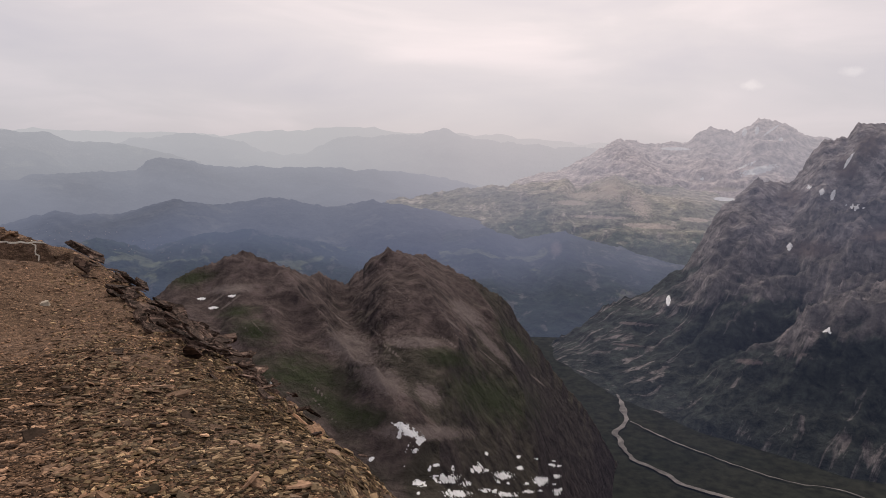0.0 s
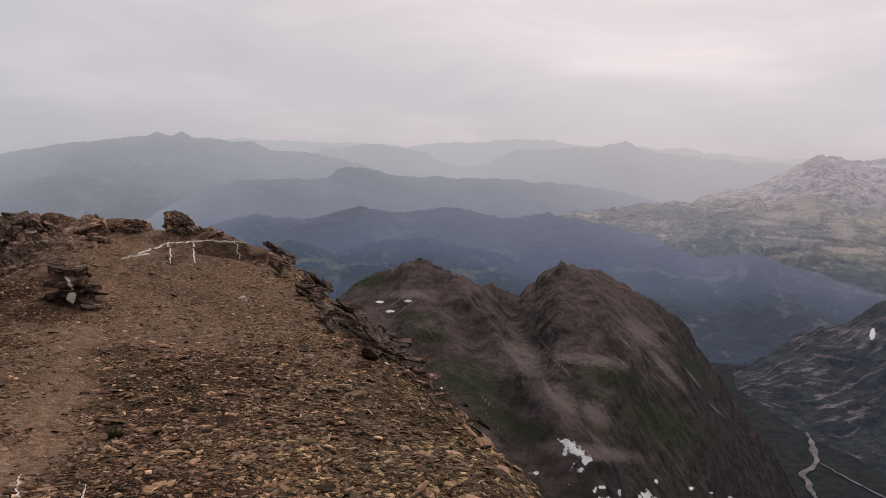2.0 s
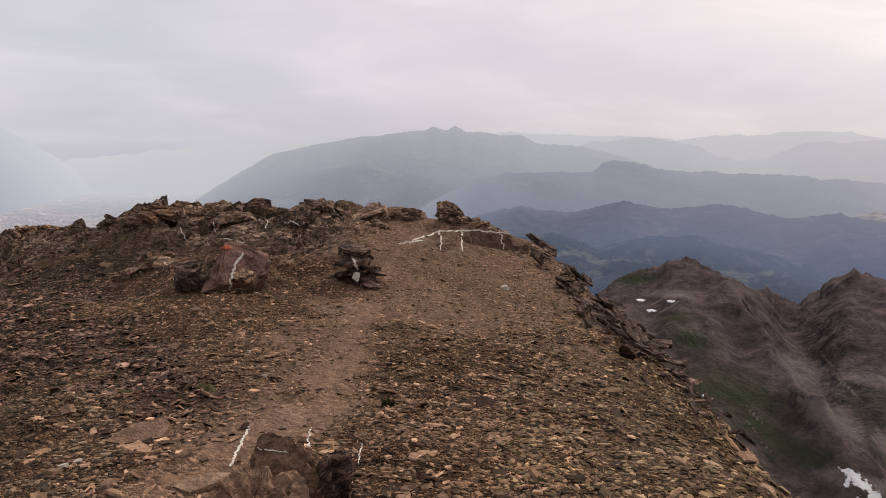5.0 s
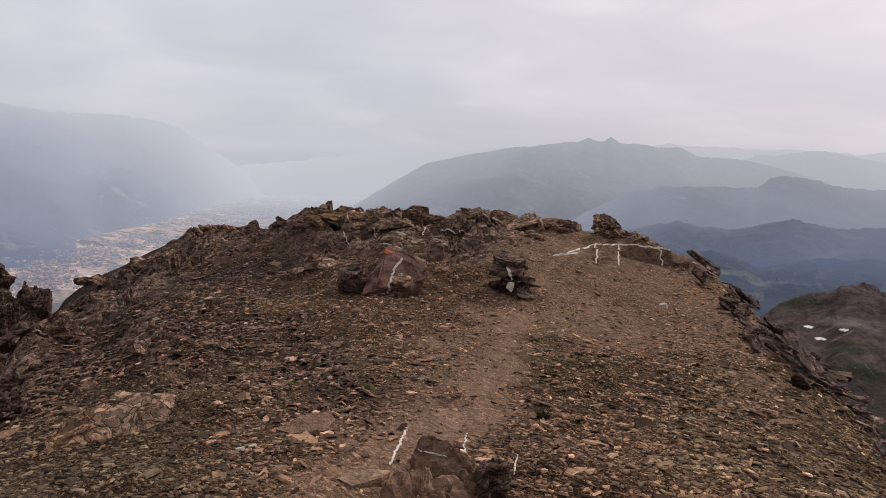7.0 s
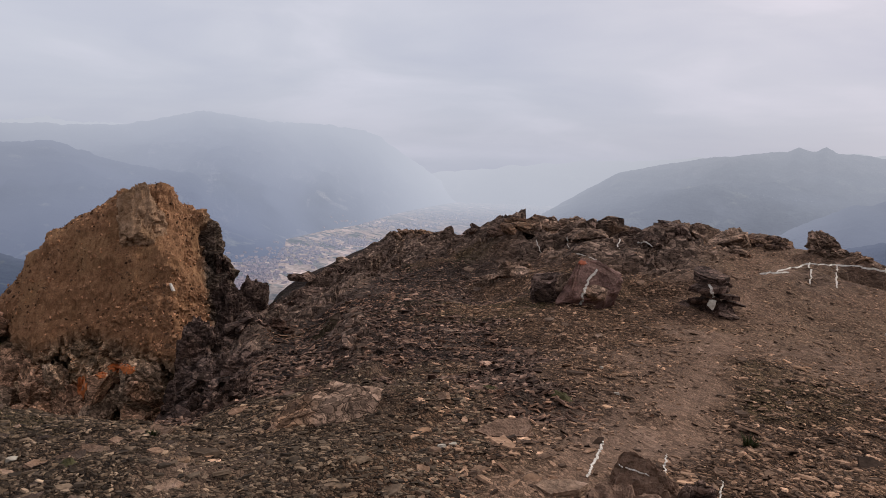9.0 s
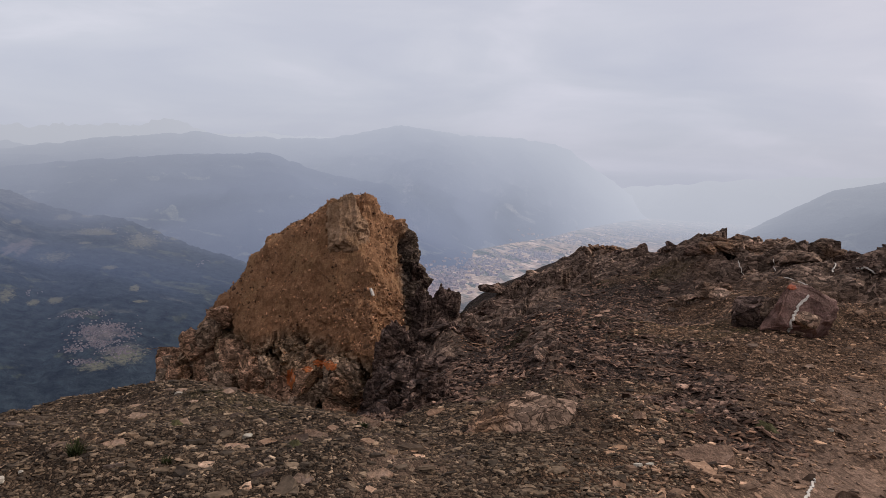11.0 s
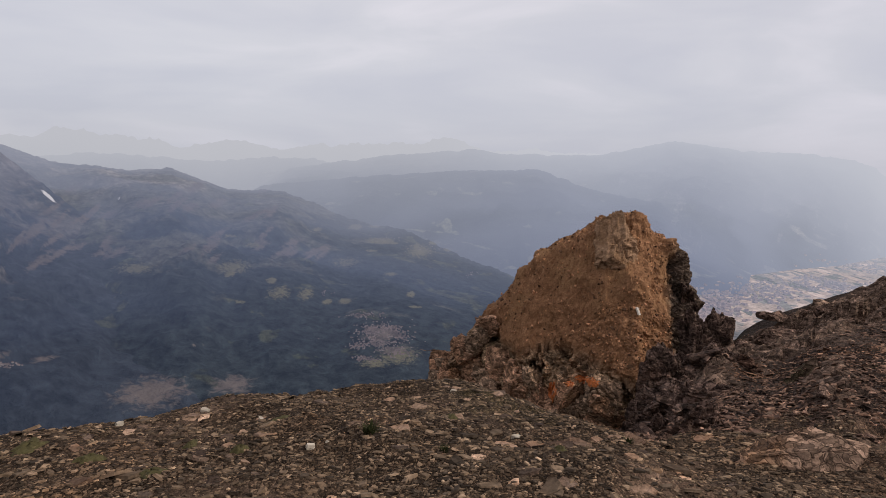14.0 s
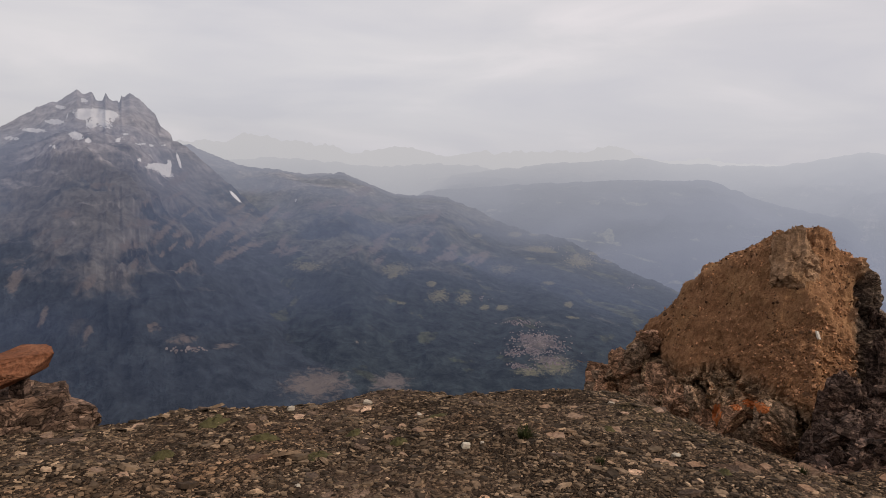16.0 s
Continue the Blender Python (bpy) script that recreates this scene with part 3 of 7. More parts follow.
    me.attributes.new("lay", "FLOAT_VECTOR", "POINT").data.foreach_set("vector", lay.ravel())
    flat = np.hypot(verts[:, 0], verts[:, 1])
    e = np.degrees(np.arctan2(verts[:, 2] - EYE, flat))
    for kind, spots in (("snow", SNOW + TEETH_SNOW), ("meadow", MEADOW), ("bare", BARE), ("scree", SCREE), ("grass", GRASS), ("pale", PALE)):
        me.attributes.new(kind, "FLOAT", "POINT").data.foreach_set("value", cover(A.ravel(), e, spots).astype(np.float32))
    me.materials.append(mat)
    SLOPES.append((a0, a1, az, v, r, z))
    return tagged(new(name, me), label, "mountain", kind="structure")


# ---- the valley and the ranges ----
VALLEY = -350.0
mountain_range("backdrop_near_ridge", "brown rocky twin-topped ridge with grassy flanks", M_near_ridge,
    [(24, -13.2), (21.1, -11.7), (19.2, -10.1), (17.0, -9.45), (16.5, -9.0), (15.2, -8.9), (14.8, -9.2), (13.5, -9.5), (11.5, -10.1), (9.3, -10.6), (7.6, -11.1), (6.3, -10.2), (5.4, -9.3), (4.7, -8.75), (4.3, -8.3), (3.9, -8.65), (3.2, -8.95), (1.9, -8.9), (-0.7, -9.9), (-3, -11), (-4.8, -12.2), (-7.1, -15.1), (-9.8, -18.3), (-12.6, -21.4), (-15, -25.1)],
    [(24, 560), (15, 600), (4, 680), (-5, 740), (-15, 800)], [(24, 300), (0, 320), (-10, 420), (-15, 560)], [(24, -170), (0, -180), (-8, -230), (-15, -345)], 540, 145, 0.22, 0.0040, 80.0, 0.80, 3, shear=-1.0, run=0.6, crag=0.10, soften=30, apron=0.17, fine=0.02, ribs=(([(0.15, 1.5), (0.5, 8.9), (0.8, 11.7), (1.0, 15.0)], 20.0, 1.5), ([(0.3, -2.0), (0.6, 0.5), (1.0, 4.2)], 12.0, 1.3), ([(0.2, 3.5), (0.6, 6.0), (1.0, 8.2)], -14.0, 1.8), ([(0.3, -8.0), (0.7, -4.5), (1.0, -1.0)], 9.0, 1.2), ([(0.2, 14.0), (0.6, 16.5), (1.0, 19.0)], -10.0, 1.6)))
mountain_range("backdrop_right_massif", "steep grey rock massif with scree gullies", M_massif,
    [(-48, 0.5), (-40, 1.8), (-34, 1.0), (-30.2, 1.3), (-28.6, 1.5), (-28, 0.6), (-26.7, 0.4), (-26.1, -0.4), (-25.5, -1.9), (-24.7, -2.7), (-22.7, -2.6), (-21.3, -3.9), (-20, -5.1), (-19.2, -7.2), (-18.1, -9), (-15.8, -10.8), (-13, -12.2), (-9.7, -14.6), (-7.4, -16.3), (-4, -19)],
    [(-48, 1900), (-30, 1850), (-24, 1700), (-18, 1450), (-10, 1300), (-4, 1150)], [(-48, 900), (-30, 860), (-20, 920), (-14, 1010), (-9.7, 1150), (-4, 1080)], VALLEY, 480, 130, 0.17, 0.0034, 170.0, 0.9, 11, shear=0.8, run=0.8, crag=0.24, beds=(28, 0.3), soften=40)
mountain_range("backdrop_dark_spur", "dark forested mountain spur above the gorge", M_forest,
    [(14, -10.6), (11.4, -9.7), (5.9, -8.3), (3.7, -8), (-0.7, -7.1), (-3.3, -6.8), (-6.4, -7.6), (-9.3, -6.9), (-11.5, -7.6), (-15.7, -8.3), (-20, -9)],
    [(14, 1900), (-20, 2000)], [(14, 1250), (-20, 1350)], VALLEY, 300, 90, 0.22, 0.002, 170.0, 0.9, 21, crag=0.15)
mountain_range("backdrop_green_spur", "sunlit green alp with pale rock bands", M_spur,
    [(12, -6.6), (8, -5.9), (4.6, -5), (1.1, -4.3), (-4.9, -3.4), (-9.2, -3), (-10.1, -3.6), (-12.9, -2.5), (-15, -3.1), (-17.4, -3.2), (-21.3, -3.9), (-26, -4.5)],
    [(12, 2500), (-26, 2650)], [(12, 1900), (-26, 2000)], [(12, -330), (-26, -260)], 360, 100, 0.20, 0.003, 230.0, 0.9, 31, run=0.8, crag=0.15, beds=(40, 0.3))
mountain_range("backdrop_snowy_massif", "pale hazy massif with snow gullies", M_snowy,
    [(-5, -3.4), (-7, -2.7), (-9.1, -2.2), (-11.2, -0.9), (-13, 0.2), (-14.4, 0), (-15.8, -0.2), (-17.9, 0.1), (-19.4, 1.1), (-21, 0.6), (-22.4, 1.7), (-24.2, 1.5), (-24.9, 1), (-26, 0.4), (-30, 0.2)],
    [(-5, 3200), (-30, 3400)], [(-5, 2600), (-30, 2650)], -230, 360, 100, 0.22, 0.003, 230.0, 0.9, 41, run=0.8, crag=0.15, beds=(50, 0.3), soften=20)
mountain_range("backdrop_wooded_plateau", "dark wooded plateau in blue haze", M_plateau,
    [(36, -6.2), (33.3, -4.6), (30.8, -3.2), (26.4, -2.9), (22.4, -2.7), (21.6, -2), (20.7, -1.7), (19, -2), (16.2, -2.4), (8, -2.4), (1.6, -2.7), (-0.6, -3.2), (-5, -4)],
    [(36, 2800), (20, 3000), (-5, 3200)], [(36, 2150), (20, 2250), (-5, 2300)], VALLEY, 320, 80, 0.17, 0.0018, 260.0, 0.85, 51)
mountain_range("backdrop_plateau_foothills", "low wooded foothills before the plateau in blue haze", M_plateau,
    [(38, -8.6), (34, -7.4), (31, -6.2), (27.5, -5.4), (24, -5.9), (20, -4.7), (16.5, -5.2), (13, -4.6), (9, -5.3), (5, -4.9), (1, -5.5), (-3, -6.3), (-8, -7.5)],
    [(38, 2150), (-8, 2200)], [(38, 1500), (-8, 1560)], VALLEY, 300, 60, 0.20, 0.0022, 170.0, 0.85, 141)
mountain_range("backdrop_plateau_terrace", "dark wooded terrace with fields below the foothills", M_forest,
    [(36, -10.2), (32, -9.2), (28.5, -8.0), (25, -7.4), (21.5, -8.3), (18, -7.3), (14.5, -7.0), (11, -7.7), (7, -8.4), (3, -9.2)],
    [(36, 1700), (3, 1760)], [(36, 1180), (3, 1250)], VALLEY, 260, 60, 0.22, 0.0022, 140.0, 0.85, 151)
mountain_range("backdrop_hill_flank", "hazy wooded flank below the two-knobbed hill", M_hill,
    [(52, -6.5), (49, -5.0), (46, -3.9), (43, -3.0), (39.5, -2.3), (36, -2.0), (33, -2.5), (29, -3.2), (24, -4.0)],
    [(52, 3300), (24, 3300)], [(52, 2800), (24, 2800)], VALLEY, 240, 50, 0.18, 0.0022, 240.0, 0.8, 161)
mountain_range("backdrop_twin_tower_hill", "long hazy hill with two small knobs on top", M_hill,
    [(52, -5.2), (50.8, -4.6), (48.2, -2.9), (46.4, -1.9), (43, -1), (37.8, -0.2), (35.0, 0.12), (34.7, 0.34), (34.4, 0.42), (34.1, 0.30), (33.8, 0.16), (33.3, 0.16), (33.0, 0.36), (32.75, 0.46), (32.4, 0.30), (32.0, 0.08), (27.8, -0.1), (26.5, -0.7), (23.1, -0.8), (18, -2)],
    [(52, 3700), (18, 3850)], [(52, 2900), (18, 3000)], VALLEY, 280, 50, 0.15, 0.0012, 300.0, 0.8, 61)
mountain_range("backdrop_middle_range", "pale blue-grey mountain range far off", M_far,
    [(28, -1.8), (24, -0.8), (22.2, -0.4), (18.8, 0), (16.7, -0.2), (14.6, -0.8), (12.4, -1.6), (10.4, -1.2), (8, -0.2), (4.5, 0.1), (2.3, 0.3), (0.1, 0.6), (-2.8, -0.1), (-6.5, -0.4), (-14, -0.8)],
    [(28, 4150), (-14, 4150)], [(28, 3500), (-14, 3500)], VALLEY, 280, 40, 0.12, 0.0024, 300.0, 0.8, 71)
mountain_range("backdrop_farthest_range", "faintest mountain range at the misty horizon", M_far,
    [(66, -3.2), (58, -2.2), (50, -1.3), (45, -0.9), (38, -0.5), (30, 0.1), (24, 0.1), (16.3, -0.1), (12.1, 0.35), (8.1, 0.65), (5.4, 0.7), (2.7, 0.2), (-4, 0.3), (-10, -0.3), (-30, 0.2)],
    [(66, 4700), (-30, 4650)], [(66, 4300), (-30, 4200)], VALLEY, 240, 24, 0.1, 0.0020, 300.0, 0.8, 81)
mountain_range("backdrop_valley_wall", "long hazy mountain wall above the plain", M_wallside,
    [(57, -4.1), (58.8, -3.7), (61.6, -1.9), (64.5, 0), (66, 0.5), (68.1, 0.8), (71.8, 0.75), (75, 1.2), (77.8, 1.4), (80, 0.9), (82.6, 0.2), (89, 0), (92.3, 0.3), (98, -0.3), (106, -1.6), (112, -4.5)],
    [(57, 4750), (65, 4200), (78, 3900), (112, 3600)], [(57, 4550), (66, 3000), (76, 2150), (112, 2100)], VALLEY, 320, 70, 0.13, 0.0016, 320.0, 0.9, 91)
mountain_range("backdrop_valley_shoulder", "wooded mountain shoulder in blue haze", M_shoulder,
    [(112, -5.5), (108, -2.9), (101.1, -2.1), (95.2, -1.5), (87.3, -1), (82.9, -2.4), (78.1, -3.1), (74, -6.0), (71.4, -7.8)],
    [(112, 3000), (87, 3000), (71.4, 2560)], [(112, 2100), (71.4, 2080)], VALLEY, 300, 60, 0.15, 0.0014, 250.0, 0.9, 101)
mountain_range("backdrop_left_massif", "dark wooded massif with jagged snowy rock teeth on top", M_left,
    [(152, -1.5), (144, -1), (137.2, 0.3), (135.3, 1.6), (134.34, 2.08), (133.9, 2.15), (133.36, 2.59), (132.67, 3.13), (132.38, 2.88), (131.72, 2.97), (131.5, 2.35), (131.4, 2.3), (131.1, 2.36), (130.91, 2.95), (130.71, 2.63), (130.48, 2.42), (130.16, 2.55), (130.1, 2.36), (130.02, 2.36), (129.92, 2.86), (129.69, 2.74), (129.37, 3.14), (128.82, 2.73), (127.7, 1.73), (127.42, 1.09), (126.66, 0.46), (126.55, 0.0), (126.16, -0.26), (125.6, -0.5), (123.6, -2.2), (121, -4.4), (118.5, -6.4), (115.5, -8.6), (112, -11.2), (109, -13.6), (106, -16.2), (103, -18.8)],
    [(152, 2300), (130, 2250), (124, 2050), (112, 1500), (103, 1000)], [(152, 850), (125, 860), (112, 880), (103, 900)], VALLEY, 640, 105, 0.15, 0.0016, 230.0, 0.92, 111, shear=-0.8, run=0.8, crag=0.15, beds=(60, 0.25), soften=160)
mountain_range("backdrop_left_slope", "long wooded slope with clearings and a village", M_left2,
    [(130, 0.2), (126.6, -0.1), (125.6, -0.3), (122.9, -1.3), (120.4, -1.8), (117.5, -2.1), (114.2, -2), (112, -2.7), (110.3, -3.3), (106.4, -3.3), (103.7, -4.3), (101.5, -5.3), (97.1, -6.1), (93.7, -7.5), (89.4, -9), (86, -10.2)],
    [(130, 2700), (110, 2600), (97, 2350), (86, 1960)], [(130, 1000), (112, 950), (100, 960), (90, 1000), (86, 1050)], VALLEY, 350, 105, 0.19, 0.0020, 250.0, 0.95, 115, crag=0.15, soften=20)
mountain_range("backdrop_left_far_range", "faint hazy range behind the wooded massif", M_far_left,
    [(150, -0.5), (125.4, -0.1), (120.8, 0.6), (116.8, 0.2), (113.5, -0.3), (110.6, 0.2), (106.7, 0), (102, 0.4), (96.4, 0.6), (94.4, 1.2), (91.4, 0.4), (82.7, 0.2), (73.4, 0.2), (66, 0)],
    [(150, 4400), (66, 4600)], [(150, 3700), (66, 4200)], VALLEY, 420, 36, 0.12, 0.0042, 300.0, 0.8, 121)
mountain_range("backdrop_left_middle_range", "hazy wooded foothills behind the massif", M_far_left,
    [(140, -4.5), (130, -2.2), (124, -1.3), (118, -0.9), (112, -1.3), (106, -0.7), (100, -1.3), (94, -0.9), (88, -1.6), (80, -4)],
    [(140, 3900), (80, 3900)], [(140, 3000), (80, 3000)], VALLEY, 280, 40, 0.14, 0.0024, 280.0, 0.8, 131)


def plain_material():
    m, t, b = material("valley_fields")
    p = where(t)
    v = t.nodes.new("ShaderNodeTexVoronoi")
    v.inputs["Scale"].default_value = 0.016
    link(t, scaled(t, p, (1.0, 2.6, 0.001), (0, 0, 35)), v.inputs["Vector"])
    col = ramp(t, v.outputs["Color"], [(0.1, (0.13, 0.15, 0.14)), (0.35, (0.26, 0.25, 0.235)), (0.55, (0.50, 0.39, 0.33)), (0.75, (0.34, 0.29, 0.25)), (0.95, (0.90, 0.70, 0.60))])
    big = noise_node(t, p, 0.0035, 4, 0.6)
    col = mix(t, ramp(t, big, [(0.30, 0.8), (0.40, 0.0)]), col, (0.07, 0.085, 0.06))
    dist = t.nodes.new("ShaderNodeVectorMath")
    dist.operation = "LENGTH"
    link(t, p, dist.inputs[0])
    alp = mix(t, noise_node(t, p, 0.012, 5, 0.6), (0.012, 0.015, 0.011), (0.034, 0.032, 0.022))
    col = mix(t, ramp(t, math_node(t, "DIVIDE", dist.outputs["Value"], 5000.0), [(0.30, 1.0), (0.36, 0.0)]), col, alp)
    small = noise_node(t, p, 0.09, 4, 0.6)
    col = mix(t, 1.0, col, ramp(t, small, [(0.3, 0.6), (0.7, 1.5)]), "MULTIPLY")
    link(t, col, b.inputs["Base Color"])
    b.inputs["Roughness"].default_value = 1.0
    b.inputs["Specular IOR Level"].default_value = 0.0
    painted_haze(t, b, 0.85, False)
    return m


def valley_z(P):
    return VALLEY + EYE + fbm(P / 260, 3, 7) * 1.2


def valley_floor():
    az = np.linspace(-180, 180, 361)[:-1]
    r = np.concatenate([[150], np.geomspace(260, 4900, 90)])
    R, A = np.meshgrid(r, az)
    P = xyz(A.ravel(), R.ravel(), 0 * R.ravel())
    z = valley_z(P)
    me = mesh_of("ground", xyz(A.ravel(), R.ravel(), z), grid_faces(len(az), len(r), True)[:, ::-1])
    me.materials.append(plain_material())
    return tagged(new("ground", me), "broad valley floor with fields and woods in haze", "ground", kind="structure")


valley_floor()


# ---- stream, villages and town ----
def far_point(az, el):
    """Where the line from the eye at azimuth az and elevation el (degrees) first meets the distance."""
    best, floor = None, (VALLEY) / math.tan(radians(el)) if el < -1 else None
    slope = math.tan(radians(el))
    if floor and floor < 4800:
        best = floor
    for a0, a1, azs, v, r, z in SLOPES:
        if not a0 < az < a1:
            continue
        f = (az - a0) / (a1 - a0) * (len(azs) - 1)
        i = int(f)
        rr = r[i] + (r[min(i + 1, len(azs) - 1)] - r[i]) * (f - i)
        zz = z[i] + (z[min(i + 1, len(azs) - 1)] - z[i]) * (f - i)
        over = zz - (EYE + rr * slope)
        hit = np.nonzero((over[:-1] < 0) & (over[1:] >= 0))[0]
        if len(hit):
            k = hit[0]
            c = rr[k] + (rr[k + 1] - rr[k]) * (-over[k] / (over[k + 1] - over[k]))
            if best is None or c < best:
                best = c
    if best is None:
        return None
    return best


def far_material(name, c1, c2, scale, thin=1.0):
    m, t, b = material(name)
    n = noise_node(t, where(t), scale, 5, 0.6)
    link(t, ramp(t, n, [(0.35, c1), (0.65, c2)]), b.inputs["Base Color"])
    b.inputs["Roughness"].default_value = 0.95
    painted_haze(t, b, thin)
    return m


M_gravel_bed = far_material("pale_river_gravel", (0.09, 0.08, 0.073), (0.24, 0.215, 0.20), 0.05, 0.6)


def ribbon(name, label, mat, pts, width, seed, category):
    """A winding strip on the valley floor through (azimuth, distance) points."""
    P = np.array([xyz(a, float(r), 0.0) for a, r in pts])
    t = np.linspace(0, len(P) - 1, len(P) * 14)
    x, y = np.interp(t, range(len(P)), P[:, 0]), np.interp(t, range(len(P)), P[:, 1])
    x, y = smoothed(x, 8, 0), smoothed(y, 8, 0)
    n = np.stack([x * 0.02, y * 0.02, 0 * x], -1)
    x, y = x + 6 * fbm(n, 3, seed), y + 6 * fbm(n, 3, seed + 1)
    tx, ty = np.gradient(x), np.gradient(y)
    ln = np.hypot(tx, ty)
    w1, w2 = (width * (0.5 + 0.45 * np.clip(fbm(n * 2.5 + k, 3, seed + 2 + k), -0.8, 1.2)) for k in (0, 5))
    one = np.stack([x - ty / ln * w1, y + tx / ln * w1, 0 * x], -1)
    two = np.stack([x + ty / ln * w2, y - tx / ln * w2, 0 * x], -1)
    verts = np.stack([one, two], 1).reshape(-1, 3)
    verts[:, 2] = valley_z(np.stack([verts[:, 0], verts[:, 1], 0 * verts[:, 0]], -1)) + 1.6
    i = np.arange(len(x) - 1)
    me = mesh_of(name, verts, np.stack([2 * i, 2 * i + 1, 2 * i + 3, 2 * i + 2], -1))
    me.materials.append(mat)
    return tagged(new(name, me), label, category, kind="structure")


ribbon("stream_bed", "pale gravel bed of a winding mountain stream", M_gravel_bed, [(-13.8, 1130), (-14.3, 1010), (-14.6, 940), (-14.2, 880), (-14.7, 833), (-16.2, 800), (-18.8, 766), (-22, 750), (-27, 735), (-33, 720)], 6.0, 5, "stream")
ribbon("valley_track", "thin pale track on the valley floor", M_gravel_bed, [(-14.8, 930), (-17, 895), (-20, 860), (-23, 835), (-27, 820), (-33, 815)], 1.8, 6, "track")


def houses(name, label, spots, seed, size, mat_wall, mat_roof):
    """Small gabled houses, strewn over a settlement that is too far off to count."""
    g = random.Random(seed)
    verts, faces, roof = [], [], []
    for az, el, w, h, count in spots:
        for _ in range(count):
            a, e = az + g.gauss(0, 0.27) * w, el + g.gauss(0, 0.27) * h
            r = far_point(a, e)
            if r is None or r > 4700:
                continue
            c = xyz(a, r, EYE + r * math.tan(radians(e)))
            sx, sy, sz = size * g.uniform(0.6, 1.6), size * g.uniform(0.6, 1.1), size * g.uniform(0.45, 0.8)
            th = g.choice((0.3, 1.87)) + g.uniform(-0.3, 0.3)
            k = len(verts)
            for x, y, z in ((-1, -1, -1), (1, -1, -1), (1, 1, -1), (-1, 1, -1), (-1, -1, 1), (1, -1, 1), (1, 1, 1), (-1, 1, 1), (-1.05, 0, 1.7), (1.05, 0, 1.7)):
                px, py = x * sx / 2, y * sy / 2
                verts.append((c[0] + px * math.cos(th) - py * math.sin(th), c[1] + px * math.sin(th) + py * math.cos(th), c[2] + z * sz / 2 + sz * 0.2))
            for f in ((0, 1, 5, 4), (1, 2, 6, 5), (2, 3, 7, 6), (3, 0, 4, 7), (5, 6, 9), (7, 4, 8)):
                faces.append([k + i for i in f])
                roof.append(0)
            for f in ((4, 5, 9, 8), (6, 7, 8, 9)):
                faces.append([k + i for i in f])
                roof.append(1)
    me = bpy.data.meshes.new(name)
    me.from_pydata(verts, [], faces)
    me.materials.append(mat_wall)
    me.materials.append(mat_roof)
    me.polygons.foreach_set("material_index", roof)
    return tagged(new(name, me), label, "houses", kind="stuff")


M_wall = far_material("pale_house_walls", (0.17, 0.145, 0.13), (0.42, 0.36, 0.33), 0.05, 1.2)
M_town = far_material("pale_town_walls", (0.34, 0.27, 0.235), (0.70, 0.58, 0.52), 0.05, 1.0)
M_town_roof = far_material("pale_town_roofs", (0.26, 0.18, 0.145), (0.55, 0.42, 0.36), 0.06, 1.0)
M_roof = far_material("tile_and_slate_roofs", (0.10, 0.072, 0.065), (0.24, 0.17, 0.145), 0.06, 1.2)
houses("village_houses", "scattered pale village houses on the wooded slope", [(99.6, -13.7, 1.6, 0.8, 120), (98.2, -13.6, 1.8, 0.7, 130), (97.0, -14.2, 1.2, 0.6, 60), (99.0, -14.7, 2.2, 0.5, 90), (100.6, -14.9, 1.6, 0.5, 60), (97.6, -15.3, 2.4, 0.7, 90), (99.9, -15.9, 2.0, 0.4, 60), (98.9, -14.2, 5.0, 2.0, 120), (100.0, -12.6, 3.0, 0.5, 60), (95.2, -7.4, 3.0, 0.8, 40), (98.6, -6.7, 3.0, 0.5, 30), (125.4, -15.1, 2.6, 0.4, 45), (92.0, -9.2, 1.6, 0.5, 16), (103.2, -11.0, 1.0, 0.4, 10)], 41, 2.3, M_wall, M_roof)
houses("town_houses", "hazy town spread over the valley plain", [(74.6, -11.2, 2.5, 1.0, 110), (73.5, -10.2, 4.5, 2.0, 230), (70.5, -9.0, 5.0, 1.4, 200), (66.5, -8.0, 6.0, 1.0, 160), (63.0, -6.6, 8.0, 0.8, 160), (58.0, -5.8, 8.0, 0.7, 160), (54.0, -5.0, 5.0, 0.6, 120)], 42, 7.5, M_town, M_town_roof)
houses("hill_hamlets", "few pale houses on the hazy hills", [(36.5, -3.0, 2.0, 0.3, 14), (34.0, -3.2, 2.0, 0.3, 12), (28.0, -7.0, 7.0, 1.6, 30), (22.0, -8.0, 5.0, 1.2, 25), (13.0, -5.6, 8.0, 2.0, 16)], 43, 2.6, M_wall, M_roof)


# ---- the summit ----
LIP = [(-180, 6.0, -2.0), (-60, 4.0, -2.7), (-20, 3.9, -2.75), (-6, 3.9, -2.45), (2.6, 4.3, -2.2), (8, 5.2, -2.27), (12.4, 6.5, -2.32), (16.6, 8.4, -2.40), (20.5, 10.4, -2.33), (24.9, 12.4, -1.93), (27, 13.4, -1.80), (31, 13.0, -1.64), (36, 13.0, -1.48), (42, 13.1, -1.46), (46, 13.4, -1.52), (51, 14.0, -1.48), (54.5, 15.2, -1.88), (56.5, 16.0, -2.22), (60.6, 17.0, -2.28), (63.5, 17.1, -2.44), (66, 16.6, -2.62), (68, 16.3, -2.88), (69.5, 16.0, -3.28), (72, 15.0, -3.26), (73.5, 14.5, -3.5), (77, 4.9, -1.93), (82, 4.9, -1.88), (87, 5.1, -1.92), (94, 6.1, -2.0), (101, 5.9, -2.01), (113, 5.7, -1.98), (124, 5.5, -1.98), (135, 5.3, -1.95), (180, 6.0, -2.0)]
